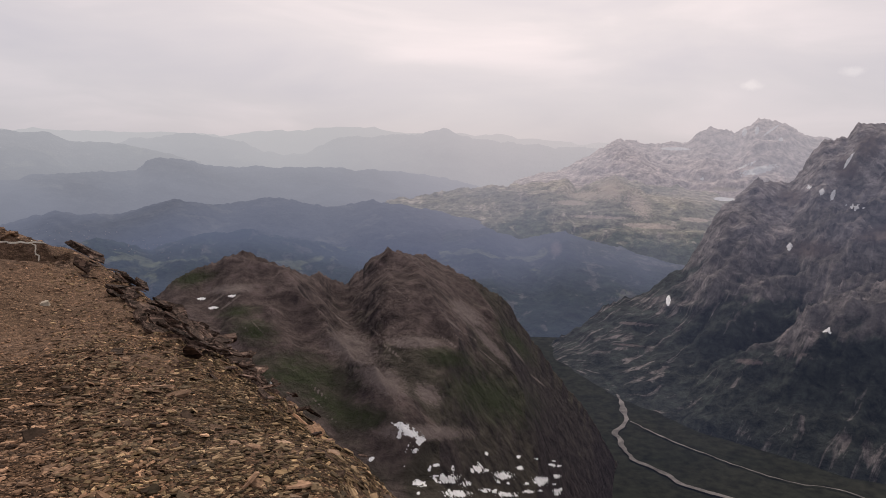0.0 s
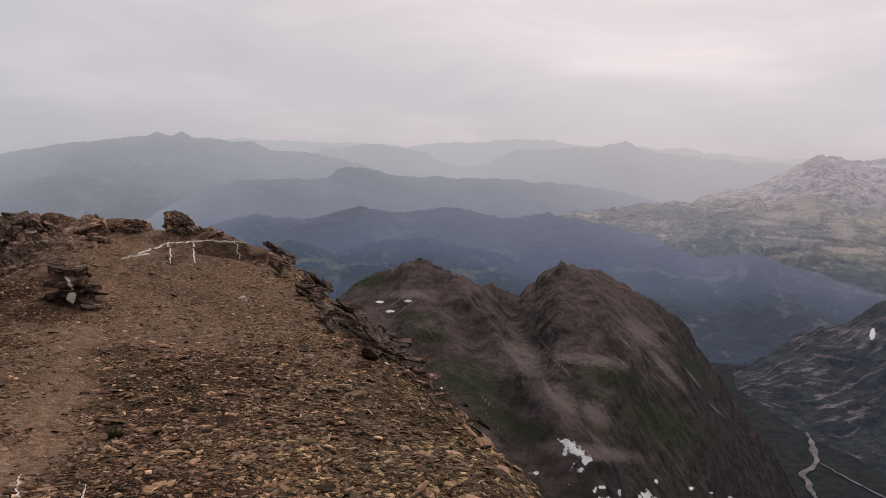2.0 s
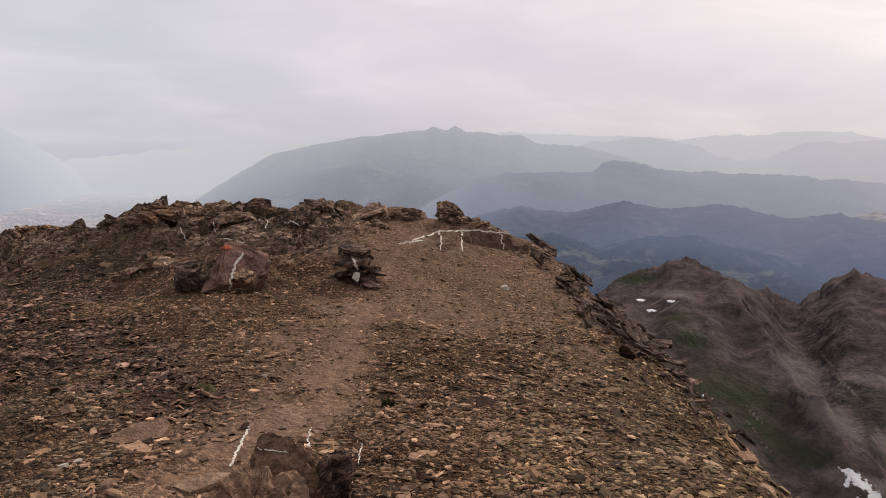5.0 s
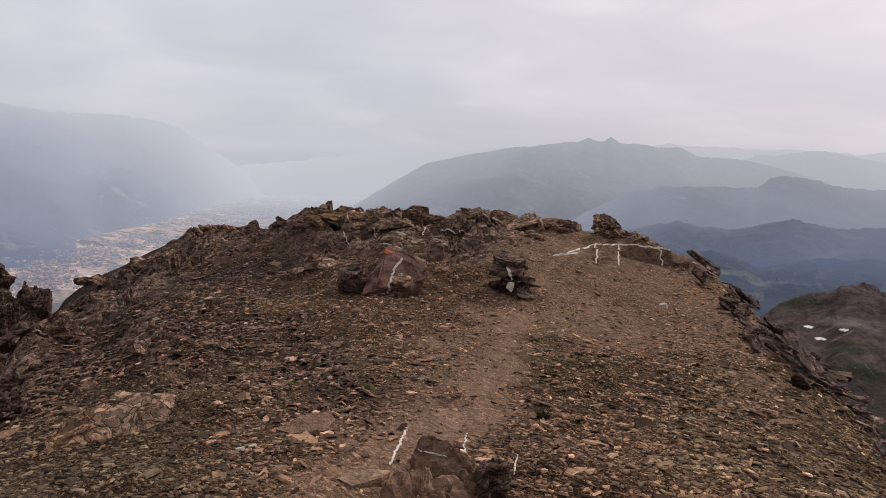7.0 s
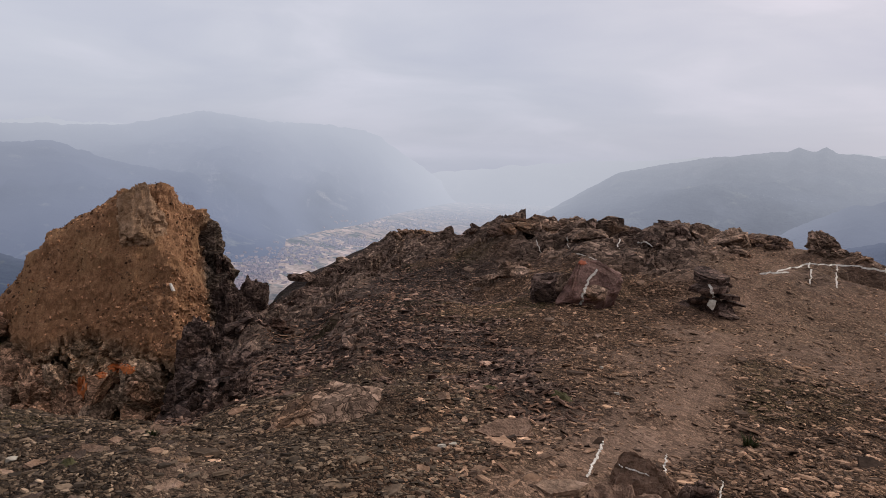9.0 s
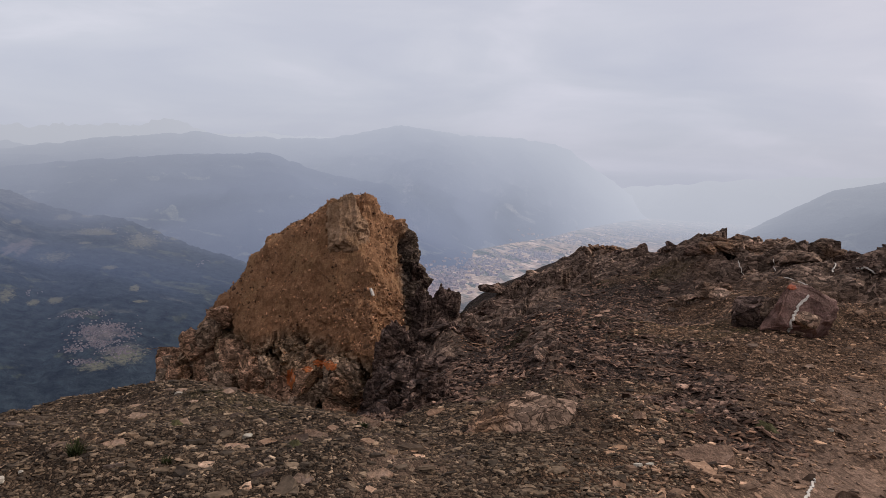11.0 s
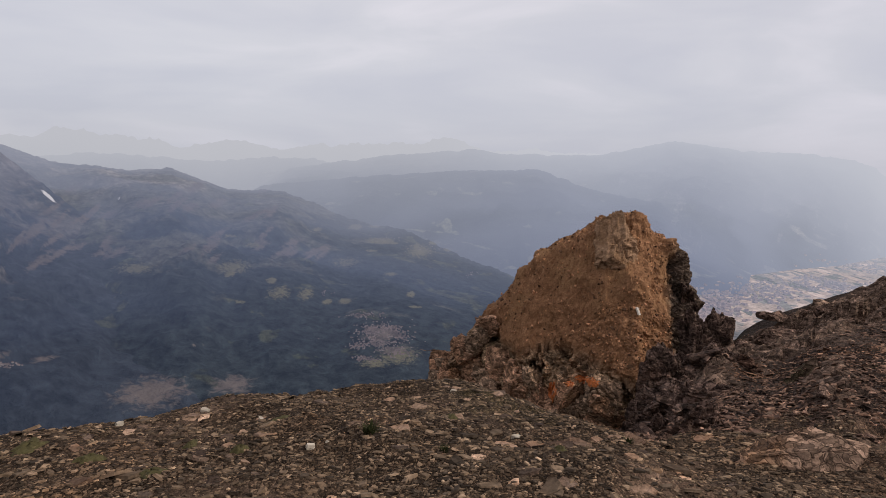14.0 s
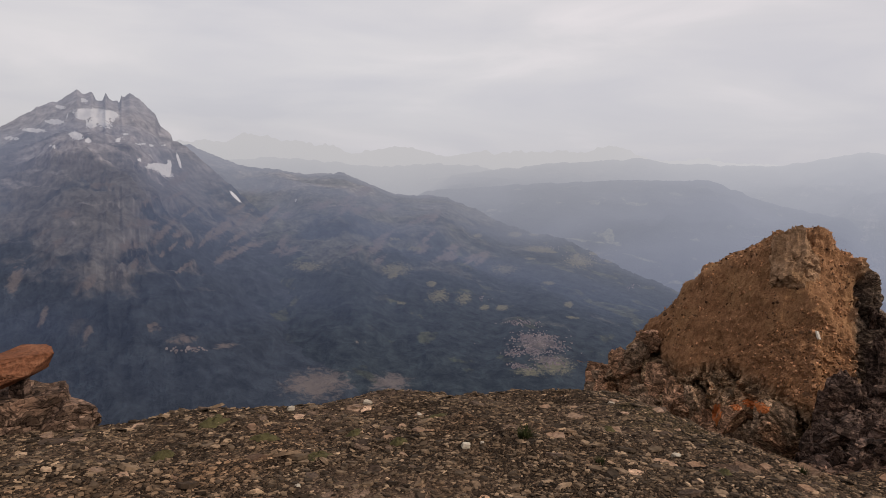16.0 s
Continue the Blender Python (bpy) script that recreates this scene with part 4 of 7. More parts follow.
SAG = [(-180, 0.0), (20, -0.05), (28, -0.42), (35, -0.42), (45, -0.42), (52, -0.40), (58, -0.30), (66, -0.28), (72, -0.1), (77, 0.0), (180, 0.0)]
CLIFF = [(-180, 1.0), (-40, 3.0), (6, 2.6), (20, 1.7), (40, 1.1), (62, 0.9), (70, 0.6), (77, 0.62), (94, 0.7), (110, 1.0), (180, 1.0)]


def summit_table():
    az = np.arange(-180, 181, 1.0)
    r = np.arange(0, 40.01, 0.2)
    rc = np.interp(az, [p[0] for p in LIP], [p[1] for p in LIP])
    zc = np.interp(az, [p[0] for p in LIP], [p[2] for p in LIP])
    sag, cliff = interp(az, SAG), interp(az, CLIFF)
    rows = []
    for i in range(len(az)):
        z4 = -1.62 - 0.06 * max(0, math.sin(radians(az[i]))) + float(np.interp(az[i], [-180, -60, -20, -6, 2.6, 8], [0, -0.9, -0.95, -0.78, -0.38, 0]))
        knots = [0, 3.6, 0.5 * (3.6 + rc[i]) + 0.3, rc[i], rc[i] * 1.16 + 0.3, rc[i] + 12, 60]
        zs = [-1.65, z4, 0.5 * (z4 + zc[i]) + sag[i], zc[i], zc[i] - 0.5 * cliff[i], zc[i] - 12 * cliff[i] * 0.75, zc[i] - 60 * 1.05]
        if 72 < az[i] < 95:     # the notch between the plateau and the rock tower
            zs[5] = max(zs[5], -7.2)
        rows.append(np.interp(r, knots, zs))
    tab = np.array(rows)
    tab = smoothed(smoothed(tab, 3, 1), 4, 0)
    return tab + EYE


TABLE = summit_table()


def rocky(az, r):
    """Where bare rock breaks through along the rim, in the notch and in a rib across the scree."""
    lip = np.interp(az, [40, 51, 56, 62, 68, 73, 79], [13.0, 14.0, 16.0, 17.2, 16.4, 14.6, 13.5])
    w = np.clip((az - 38) / 4, 0, 1) * np.clip((80 - az) / 3, 0, 1)
    half = np.interp(az, [40, 60, 66, 76], [0.9, 0.9, 1.9, 2.3])
    rim = w * np.exp(-(np.clip(np.abs(r - lip + 0.3 + half) - half, 0, None) / 0.8) ** 2)
    notch = np.exp(-((az - 77.5 + (r - 9) * 0.35) / 2.6) ** 2) * np.clip((r - 6.8) / 1.2, 0, 1) * np.clip((16 - r) / 2, 0, 1)
    rib = 0.85 * np.exp(-((az - 66.3 - (r - 7) * 0.5) / 1.8) ** 2 - ((r - 7.6) / 1.9) ** 2)
    step = 0.8 * np.exp(-((az - 54.5) / 2.6) ** 2 - ((r - 11.6) / 0.7) ** 2)
    slab = 0.42 * np.exp(-((az - 30.5) / 4.2) ** 2 - ((r - 12.1) / 1.0) ** 2)
    return np.maximum.reduce([rim, notch, rib, step, slab])


def shatter(p, seed):
    """Plates that flat ground breaks into: three numbers for each, -1 to 1, the way from its middle, and the distance to the nearest crack."""
    base = np.floor(p).astype(np.int64)
    d1, d2 = np.full(len(p), 9.0), np.full(len(p), 9.0)
    cell, off = np.zeros((len(p), 2), np.int64), np.zeros((len(p), 2))
    for i in (-1, 0, 1):
        for j in (-1, 0, 1):
            c = base + np.array([i, j])
            at = c + 0.5 + 0.45 * np.stack([lattice(c[:, 0], c[:, 1], 0 * c[:, 0] + 2, seed + m) for m in (0, 1)], -1)
            d = np.linalg.norm(p - at, axis=1)
            closer = d < d1
            d2 = np.where(closer, d1, np.minimum(d2, d))
            cell, off = np.where(closer[:, None], c, cell), np.where(closer[:, None], p - at, off)
            d1 = np.where(closer, d, d1)
    who = np.stack([lattice(cell[:, 0], cell[:, 1], 0 * cell[:, 0] + 3, seed + m) for m in (5, 6, 7)], -1)
    return who, off, d2 - d1


def crags(x, y):
    """The relief of broken rock: tilted plates of three sizes, with steep broken edges and open cracks."""
    p = np.stack([x, y], -1)
    bend = np.stack([fbm(np.stack([x, y, 0 * x], -1) * 0.8, 3, 601), fbm(np.stack([x, y, 0 * x], -1) * 0.8, 3, 607)], -1)
    z = 0.14 * fbm(np.stack([x, y, 0 * x], -1) * 0.7, 2, 613)
    for k, (size, up, crack) in enumerate(((1.25, 0.17, 0.06), (0.50, 0.20, 0.08), (0.20, 0.18, 0.05))):
        a = radians((35, 48, 20)[k])
        q = (p + 0.35 * size * bend) @ np.array([[math.cos(a), -math.sin(a)], [math.sin(a), math.cos(a)]]) / np.array([size * 1.35, size * 0.8])
        who, off, gap = shatter(q, 620 + 10 * k)
        z = z + size * (up * who[:, 0] + off[:, 0] * (0.16 + 0.22 * who[:, 1]) + off[:, 1] * (0.06 + 0.24 * who[:, 2]) - crack * np.exp(-(gap / 0.09) ** 2))
    return z


def ground_z(x, y, rough=True):
    x, y = np.atleast_1d(np.asarray(x, float)), np.atleast_1d(np.asarray(y, float))
    r = np.hypot(x, y)
    az = np.degrees(np.arctan2(-x, y))
    fa, fr = np.clip(az + 180, 0, 359.999), np.clip(r / 0.2, 0, TABLE.shape[1] - 1.001)
    i, j = fa.astype(int), fr.astype(int)
    a, b = fa - i, fr - j
    z = TABLE[i, j] * (1 - a) * (1 - b) + TABLE[i + 1, j] * a * (1 - b) + TABLE[i, j + 1] * (1 - a) * b + TABLE[i + 1, j + 1] * a * b
    z = np.where(r > 39.5, z - (r - 39.5) * 1.12, z)
    if rough:
        p = np.stack([x, y, 0 * x], -1)
        w = np.clip((r - 1.5) / 3, 0.15, 1)
        z = z + w * (0.07 * fbm(p * 0.9, 3, 3) + 0.022 * fbm(p * 5, 3, 13)) + np.clip((r - 9) / 6, 0, 1) * 0.13 * fbm(p * 0.6, 3, 23)
        w = rocky(az, r)
        at = np.nonzero(w > 0.02)[0]
        if len(at):
            z[at] = z[at] + w[at] * (0.12 + crags(x[at], y[at]))
        z = z + np.clip((r - 25) / 100, 0, 1) * 14 * fbm(p / 45, 4, 31, 0.55, True)
    return z


def ground_at(az, r):
    x, y = -math.sin(radians(az)) * r, math.cos(radians(az)) * r
    return Vector((x, y, float(ground_z(x, y)[0])))


PATH = [(80, 2.7), (60, 3.2), (50, 3.7), (42, 4.6), (40.4, 5.8), (38.5, 8.2), (36.8, 10.5), (34, 12.6)]     # the trodden line, azimuth and distance


def regions(x, y):
    """How worn, how dark and slaty, and how mossy the ground is at x, y."""
    p = np.stack([x, y, 0 * x], -1)
    n = fbm(p * 1.3, 3, 77)
    line = xyz(np.array([q[0] for q in PATH]), np.array([q[1] for q in PATH], float), 0.0)[:, :2]
    d = np.full(len(x), 99.0)
    for a, b in zip(line[:-1], line[1:]):
        t = np.clip(((x - a[0]) * (b - a)[0] + (y - a[1]) * (b - a)[1]) / ((b - a) @ (b - a)), 0, 1)
        d = np.minimum(d, np.hypot(x - a[0] - t * (b - a)[0], y - a[1] - t * (b - a)[1]))
    r, az = np.hypot(x, y), np.degrees(np.arctan2(-x, y))
    az = np.where(az < -100, az + 360, az)
    worn = np.clip(1.0 - d / 0.45 + 0.6 * n, 0, 1)
    worn = np.maximum(worn, np.clip(1.2 - np.abs(az - 78) / 40 - np.abs(r - 2.9) / 0.8 + 0.5 * n, 0, 1))
    worn = np.maximum(worn, 0.62 * np.clip((az - 17) / 5 + n, 0, 1) * np.clip((46 - az) / 5 + n, 0, 1) * np.clip((r - 5.6) / 1.8 + n, 0, 1) * np.clip((13.5 - r) / 1.5, 0, 1))     # bare grit on the upper mound
    dark = np.clip((az - 52) / 6 + n, 0, 1) * np.clip((83 - az) / 5 + n, 0, 1) * np.clip((r - 4.9) / 1.2 + n, 0, 1)
    moss = np.clip(fbm(p * 0.8, 4, 99) * 1.6 - 0.75 + 0.8 * np.clip((26 - az) / 10, 0, 1), 0, 1) * np.clip(1 - worn, 0, 1)
    # 1 on the plateau, where the earth colour is darker
    plateau_earth = np.clip((az - 60) / 10 + 0.5 * n, 0, 1) * np.clip((236 - az) / 24, 0, 1) * np.clip((r - 0.6) / 1.4, 0, 1)
    return worn, dark, moss, plateau_earth, np.clip(rocky(az, r) * 1.3 + 0.4 * n, 0, 1)


def earth_material():
    """Brown earth and grit, paler where trodden, slate-dark in the hollow, mossy in spots."""
    m, t, b = material("summit_earth")
    p = where(t)

    def spread(name):
        a = t.nodes.new("ShaderNodeAttribute")
        a.attribute_name = name
        return a.outputs["Fac"]
    n1 = noise_node(t, p, 0.9, 5, 0.6, 0.4)
    n2 = noise_node(t, p, 14.0, 5, 0.65)
    n3 = noise_node(t, p, 70.0, 3, 0.6)
    grit = t.nodes.new("ShaderNodeTexVoronoi")
    grit.inputs["Scale"].default_value = 30.0
    bent = t.nodes.new("ShaderNodeVectorMath")
    bent.operation = "MULTIPLY_ADD"
    wob = t.nodes.new("ShaderNodeTexNoise")
    wob.inputs["Scale"].default_value = 16.0
    link(t, p, wob.inputs["Vector"])
    link(t, wob.outputs["Color"], bent.inputs[0])
    bent.inputs[1].default_value = (0.05, 0.05, 0.05)
    link(t, p, bent.inputs[2])
    stones = scaled(t, bent.outputs[0], (0.75, 1.7, 1.7), (0, 0, 40))
    link(t, stones, grit.inputs["Vector"])
    gap = t.nodes.new("ShaderNodeTexVoronoi")
    gap.feature = "DISTANCE_TO_EDGE"
    gap.inputs["Scale"].default_value = 30.0
    link(t, stones, gap.inputs["Vector"])
    col = ramp(t, n1, [(0.30, (0.064, 0.042, 0.026)), (0.5, (0.104, 0.068, 0.041)), (0.70, (0.150, 0.099, 0.060))])
    col = mix(t, math_node(t, "MULTIPLY", spread("plateau_earth"), 0.8), col, mix(t, n1, (0.036, 0.028, 0.018), (0.080, 0.061, 0.040)))
    col = mix(t, math_node(t, "MULTIPLY", spread("dark"), 0.85), col, (0.032, 0.027, 0.024))
    col = mix(t, math_node(t, "MULTIPLY", spread("moss"), 0.6), col, (0.082, 0.076, 0.032))
    beds = noise_node(t, scaled(t, p, (1, 1, 4), (20, 15, 0)), 5.0, 6, 0.65, 0.4)
    col = mix(t, 1.0, col, ramp(t, n2, [(0.25, 0.40), (0.5, 1.0), (0.78, 1.5)]), "MULTIPLY")
    col = mix(t, math_node(t, "MULTIPLY", spread("worn"), 0.8), col, mix(t, n2, (0.145, 0.100, 0.067), (0.28, 0.200, 0.138)))
    col = mix(t, 1.0, col, ramp(t, n3, [(0.25, 0.6), (0.5, 1.0), (0.8, 1.7)]), "MULTIPLY")
    gritty = math_node(t, "SUBTRACT", 1.0, math_node(t, "MULTIPLY", spread("worn"), 0.55))
    col = mix(t, gritty, col, mix(t, 1.0, col, ramp(t, grit.outputs["Color"], [(0.15, 0.38), (0.5, 0.95), (0.8, 1.6), (0.93, 2.6)]), "MULTIPLY"))
    # shade in the gaps between stones, multiplied into the colour
    col = mix(t, gritty, col, mix(t, 1.0, col, ramp(t, gap.outputs["Distance"], [(0.02, 0.18), (0.13, 1.0)]), "MULTIPLY"))
    rock = ramp(t, beds, [(0.3, (0.060, 0.044, 0.032)), (0.5, (0.150, 0.112, 0.082)), (0.75, (0.29, 0.222, 0.168))])
    rock, lam = splinters(t, rock, p, (25, 10, 0))
    col = mix(t, spread("rocky"), col, rock)
    col = mix(t, 1.0, col, (0.96, 0.85, 0.84), "MULTIPLY")
    link(t, col, b.inputs["Base Color"])
    b.inputs["Roughness"].default_value = 0.95
    bump(t, b, mix(t, spread("rocky"), mix(t, math_node(t, "MULTIPLY", gritty, 0.5), n2, gap.outputs["Distance"]), lam), 0.9, 0.03)
    return m


M_earth = earth_material()


def summit_ground():
    az = np.concatenate([np.arange(-180, -12, 3.0), np.arange(-12, 36, 0.45), np.arange(36, 81, 0.17), np.arange(81, 142, 0.45), np.arange(142, 180, 3.0)])
    r = np.concatenate([np.arange(0.3, 2.4, 0.3), np.geomspace(2.4, 7, 62), np.arange(7.08, 18, 0.075), np.geomspace(18.2, 25, 14), np.geomspace(26.5, 340, 36)])
    R, A = np.meshgrid(r, az)
    P = xyz(A.ravel(), R.ravel(), 0 * R.ravel())
    P[:, 2] = ground_z(P[:, 0], P[:, 1])
    n, k = len(az), len(r)
    fan = [(n * k, i * k, ((i + 1) % n) * k) for i in range(n)]
    me = bpy.data.meshes.new("ground_summit")
    quads = grid_faces(n, k, True)[:, ::-1]
    me.from_pydata(np.concatenate([P, [[0, 0, float(ground_z(0, 0)[0])]]]).tolist(), [], fan + quads.tolist())
    bare = rocky(A.ravel(), R.ravel())
    me.polygons.foreach_set("use_smooth", np.concatenate([np.full(n, True), bare[quads[:, 0]] < 0.15]))
    for name, v in zip(("worn", "dark", "moss", "plateau_earth", "rocky"), regions(P[:, 0], P[:, 1])):
        me.attributes.new(name, "FLOAT", "POINT").data.foreach_set("value", np.append(v, v[0]).astype(np.float32))
    me.materials.append(M_earth)
    return tagged(new("ground_summit", me), "brown stony summit ground of earth and slate grit", "ground", kind="structure")


summit_ground()


# ---- rock ----
M_schist = rock_material("brown_schist", [(0.25, (0.075, 0.057, 0.042)), (0.45, (0.170, 0.128, 0.092)), (0.60, (0.240, 0.185, 0.135)), (0.80, (0.36, 0.285, 0.22))], 4.0, (1, 1, 2.0), (20, 12, 0), stain=(0.17, 0.105, 0.055), laminated=True)
M_smooth = rock_material("smooth_weathered_schist", [(0.25, (0.082, 0.058, 0.040)), (0.5, (0.160, 0.115, 0.081)), (0.8, (0.25, 0.19, 0.14))], 5.0, (1, 1, 4), (35, 25, 0), stain=(0.16, 0.105, 0.07))
M_dark = rock_material("dark_slaty_schist", [(0.25, (0.045, 0.034, 0.027)), (0.45, (0.105, 0.079, 0.062)), (0.62, (0.165, 0.126, 0.098)), (0.82, (0.27, 0.215, 0.175))], 4.5, (1, 1, 2.0), (25, -15, 0), stain=(0.10, 0.065, 0.042), stain_at=0.58, laminated=True)
M_black = rock_material("black_slate", [(0.25, (0.028, 0.021, 0.018)), (0.45, (0.070, 0.053, 0.043)), (0.62, (0.120, 0.092, 0.074)), (0.82, (0.21, 0.168, 0.138))], 4.5, (1, 1, 3.0), (25, -15, 0), stain=(0.085, 0.055, 0.038), stain_at=0.6, laminated=True)
M_slab = rock_material("weathered_slab", [(0.25, (0.085, 0.068, 0.052)), (0.5, (0.17, 0.135, 0.10)), (0.8, (0.27, 0.225, 0.18))], 7.0, (1, 1, 5), (10, 8, 0), stain=(0.20, 0.13, 0.08), per_piece="object")
M_chip = rock_material("slate_chips", [(0.25, (0.082, 0.059, 0.041)), (0.5, (0.160, 0.118, 0.081)), (0.8, (0.275, 0.207, 0.147))], 9.0, (1, 1, 1), (0, 0, 0), stain=(0.20, 0.14, 0.085), stain_at=0.56, per_piece="island", strength=0.2)
M_chip_grey = rock_material("grey_slate_chips", [(0.25, (0.046, 0.038, 0.026)), (0.5, (0.098, 0.082, 0.058)), (0.8, (0.182, 0.155, 0.115))], 9.0, (1, 1, 1), (0, 0, 0), stain=(0.125, 0.088, 0.055), stain_at=0.60, per_piece="island", strength=0.2)
M_chip_dark = rock_material("dark_slate_chips", [(0.25, (0.040, 0.029, 0.023)), (0.5, (0.116, 0.086, 0.067)), (0.8, (0.237, 0.179, 0.139))], 9.0, (1, 1, 1), (0, 0, 0), stain=(0.13, 0.085, 0.055), stain_at=0.58, per_piece="island", strength=0.2)
M_ochre = rock_material("ochre_gravel_slope", [(0.25, (0.108, 0.061, 0.031)), (0.5, (0.178, 0.106, 0.055)), (0.8, (0.30, 0.190, 0.108))], 9.0, (1, 1, 1), (0, 0, 0), stain=(0.215, 0.140, 0.072), stain_at=0.56, strength=0.8)
M_edge = rock_material("weathered_brown_schist", [(0.25, (0.045, 0.034, 0.026)), (0.5, (0.115, 0.086, 0.064)), (0.8, (0.22, 0.172, 0.132))], 5.0, (1, 1, 2.5), (20, 20, 0), stain=(0.11, 0.07, 0.045), laminated=True)
M_red = rock_material("red_brown_schist", [(0.25, (0.055, 0.038, 0.031)), (0.5, (0.140, 0.096, 0.080)), (0.8, (0.25, 0.18, 0.15))], 5.0, (1, 1, 2), (30, 10, 0), stain=(0.17, 0.08, 0.055))
M_rusty = rock_material("rusty_slab", [(0.25, (0.068, 0.033, 0.019)), (0.5, (0.143, 0.069, 0.039)), (0.8, (0.225, 0.125, 0.075))], 6.0, (1, 1, 4), (8, 8, 0), stain=(0.120, 0.050, 0.024))
M_ochre_rock = rock_material("ochre_cracked_rock", [(0.25, (0.135, 0.090, 0.058)), (0.5, (0.285, 0.190, 0.120)), (0.8, (0.46, 0.325, 0.215))], 5.0, (1, 1, 2), (15, 10, 0), stain=(0.20, 0.12, 0.06), stain_at=0.56, laminated=True)
M_clod = rock_material("ochre_clods", [(0.25, (0.150, 0.090, 0.050)), (0.5, (0.255, 0.162, 0.095)), (0.8, (0.40, 0.275, 0.175))], 7.0, (1, 1, 1), (0, 0, 0), stain=(0.26, 0.17, 0.10), stain_at=0.58, per_piece="object")
M_cap = rock_material("olive_brown_cap_rock", [(0.25, (0.130, 0.092, 0.056)), (0.5, (0.240, 0.172, 0.106)), (0.8, (0.37, 0.280, 0.185))], 5.0, (1, 1, 2.5), (35, 0, 0), stain=(0.16, 0.10, 0.05), stain_at=0.56)
M_grey = rock_material("grey_cap_rock", [(0.25, (0.120, 0.092, 0.062)), (0.5, (0.225, 0.173, 0.117)), (0.8, (0.35, 0.278, 0.197))], 5.0, (1, 1, 2.5), (35, 0, 0), stain=(0.13, 0.085, 0.045), stain_at=0.56, laminated=True)


def plain_rock(name, c1, c2, scale=12.0):
    m, t, b = material(name)
    p = where(t)
    n = noise_node(t, p, scale, 5, 0.65)
    link(t, ramp(t, n, [(0.3, c1), (0.7, c2)]), b.inputs["Base Color"])
    b.inputs["Roughness"].default_value = 0.75
    bump(t, b, n, 0.5, 0.02)
    return m


M_quartz = plain_rock("white_quartz", (0.42, 0.36, 0.29), (0.66, 0.61, 0.54), 25.0)
M_pale = plain_rock("pale_quartzite", (0.24, 0.20, 0.15), (0.50, 0.44, 0.36), 18.0)
M_lichen = plain_rock("orange_lichen", (0.22, 0.085, 0.035), (0.58, 0.16, 0.045), 22.0)


def part(name, me, mat, parent, label=""):
    if mat and not me.materials:
        me.materials.append(mat)
    ob = new(name, me)
    ob.parent = parent
    if label:
        ob["label"] = label
    return ob


def cells(p, seed):
    """Blocks that a rock splits into: a number for each, -1 to 1, and how far a place lies from the nearest crack."""
    base = np.floor(p).astype(np.int64)
    d1, d2, who = np.full(len(p), 9.0), np.full(len(p), 9.0), np.zeros(len(p))
    for i in (-1, 0, 1):
        for j in (-1, 0, 1):
            for k in (-1, 0, 1):
                c = base + np.array([i, j, k])
                at = c + 0.5 + 0.42 * np.stack([lattice(c[:, 0], c[:, 1], c[:, 2], seed + m) for m in range(3)], -1)
                d = np.linalg.norm(p - at, axis=1)
                closer = d < d1
                d2 = np.where(closer, d1, np.minimum(d2, d))
                who = np.where(closer, lattice(c[:, 0], c[:, 1], c[:, 2], seed + 7), who)
                d1 = np.where(closer, d, d1)
    return who, d2 - d1


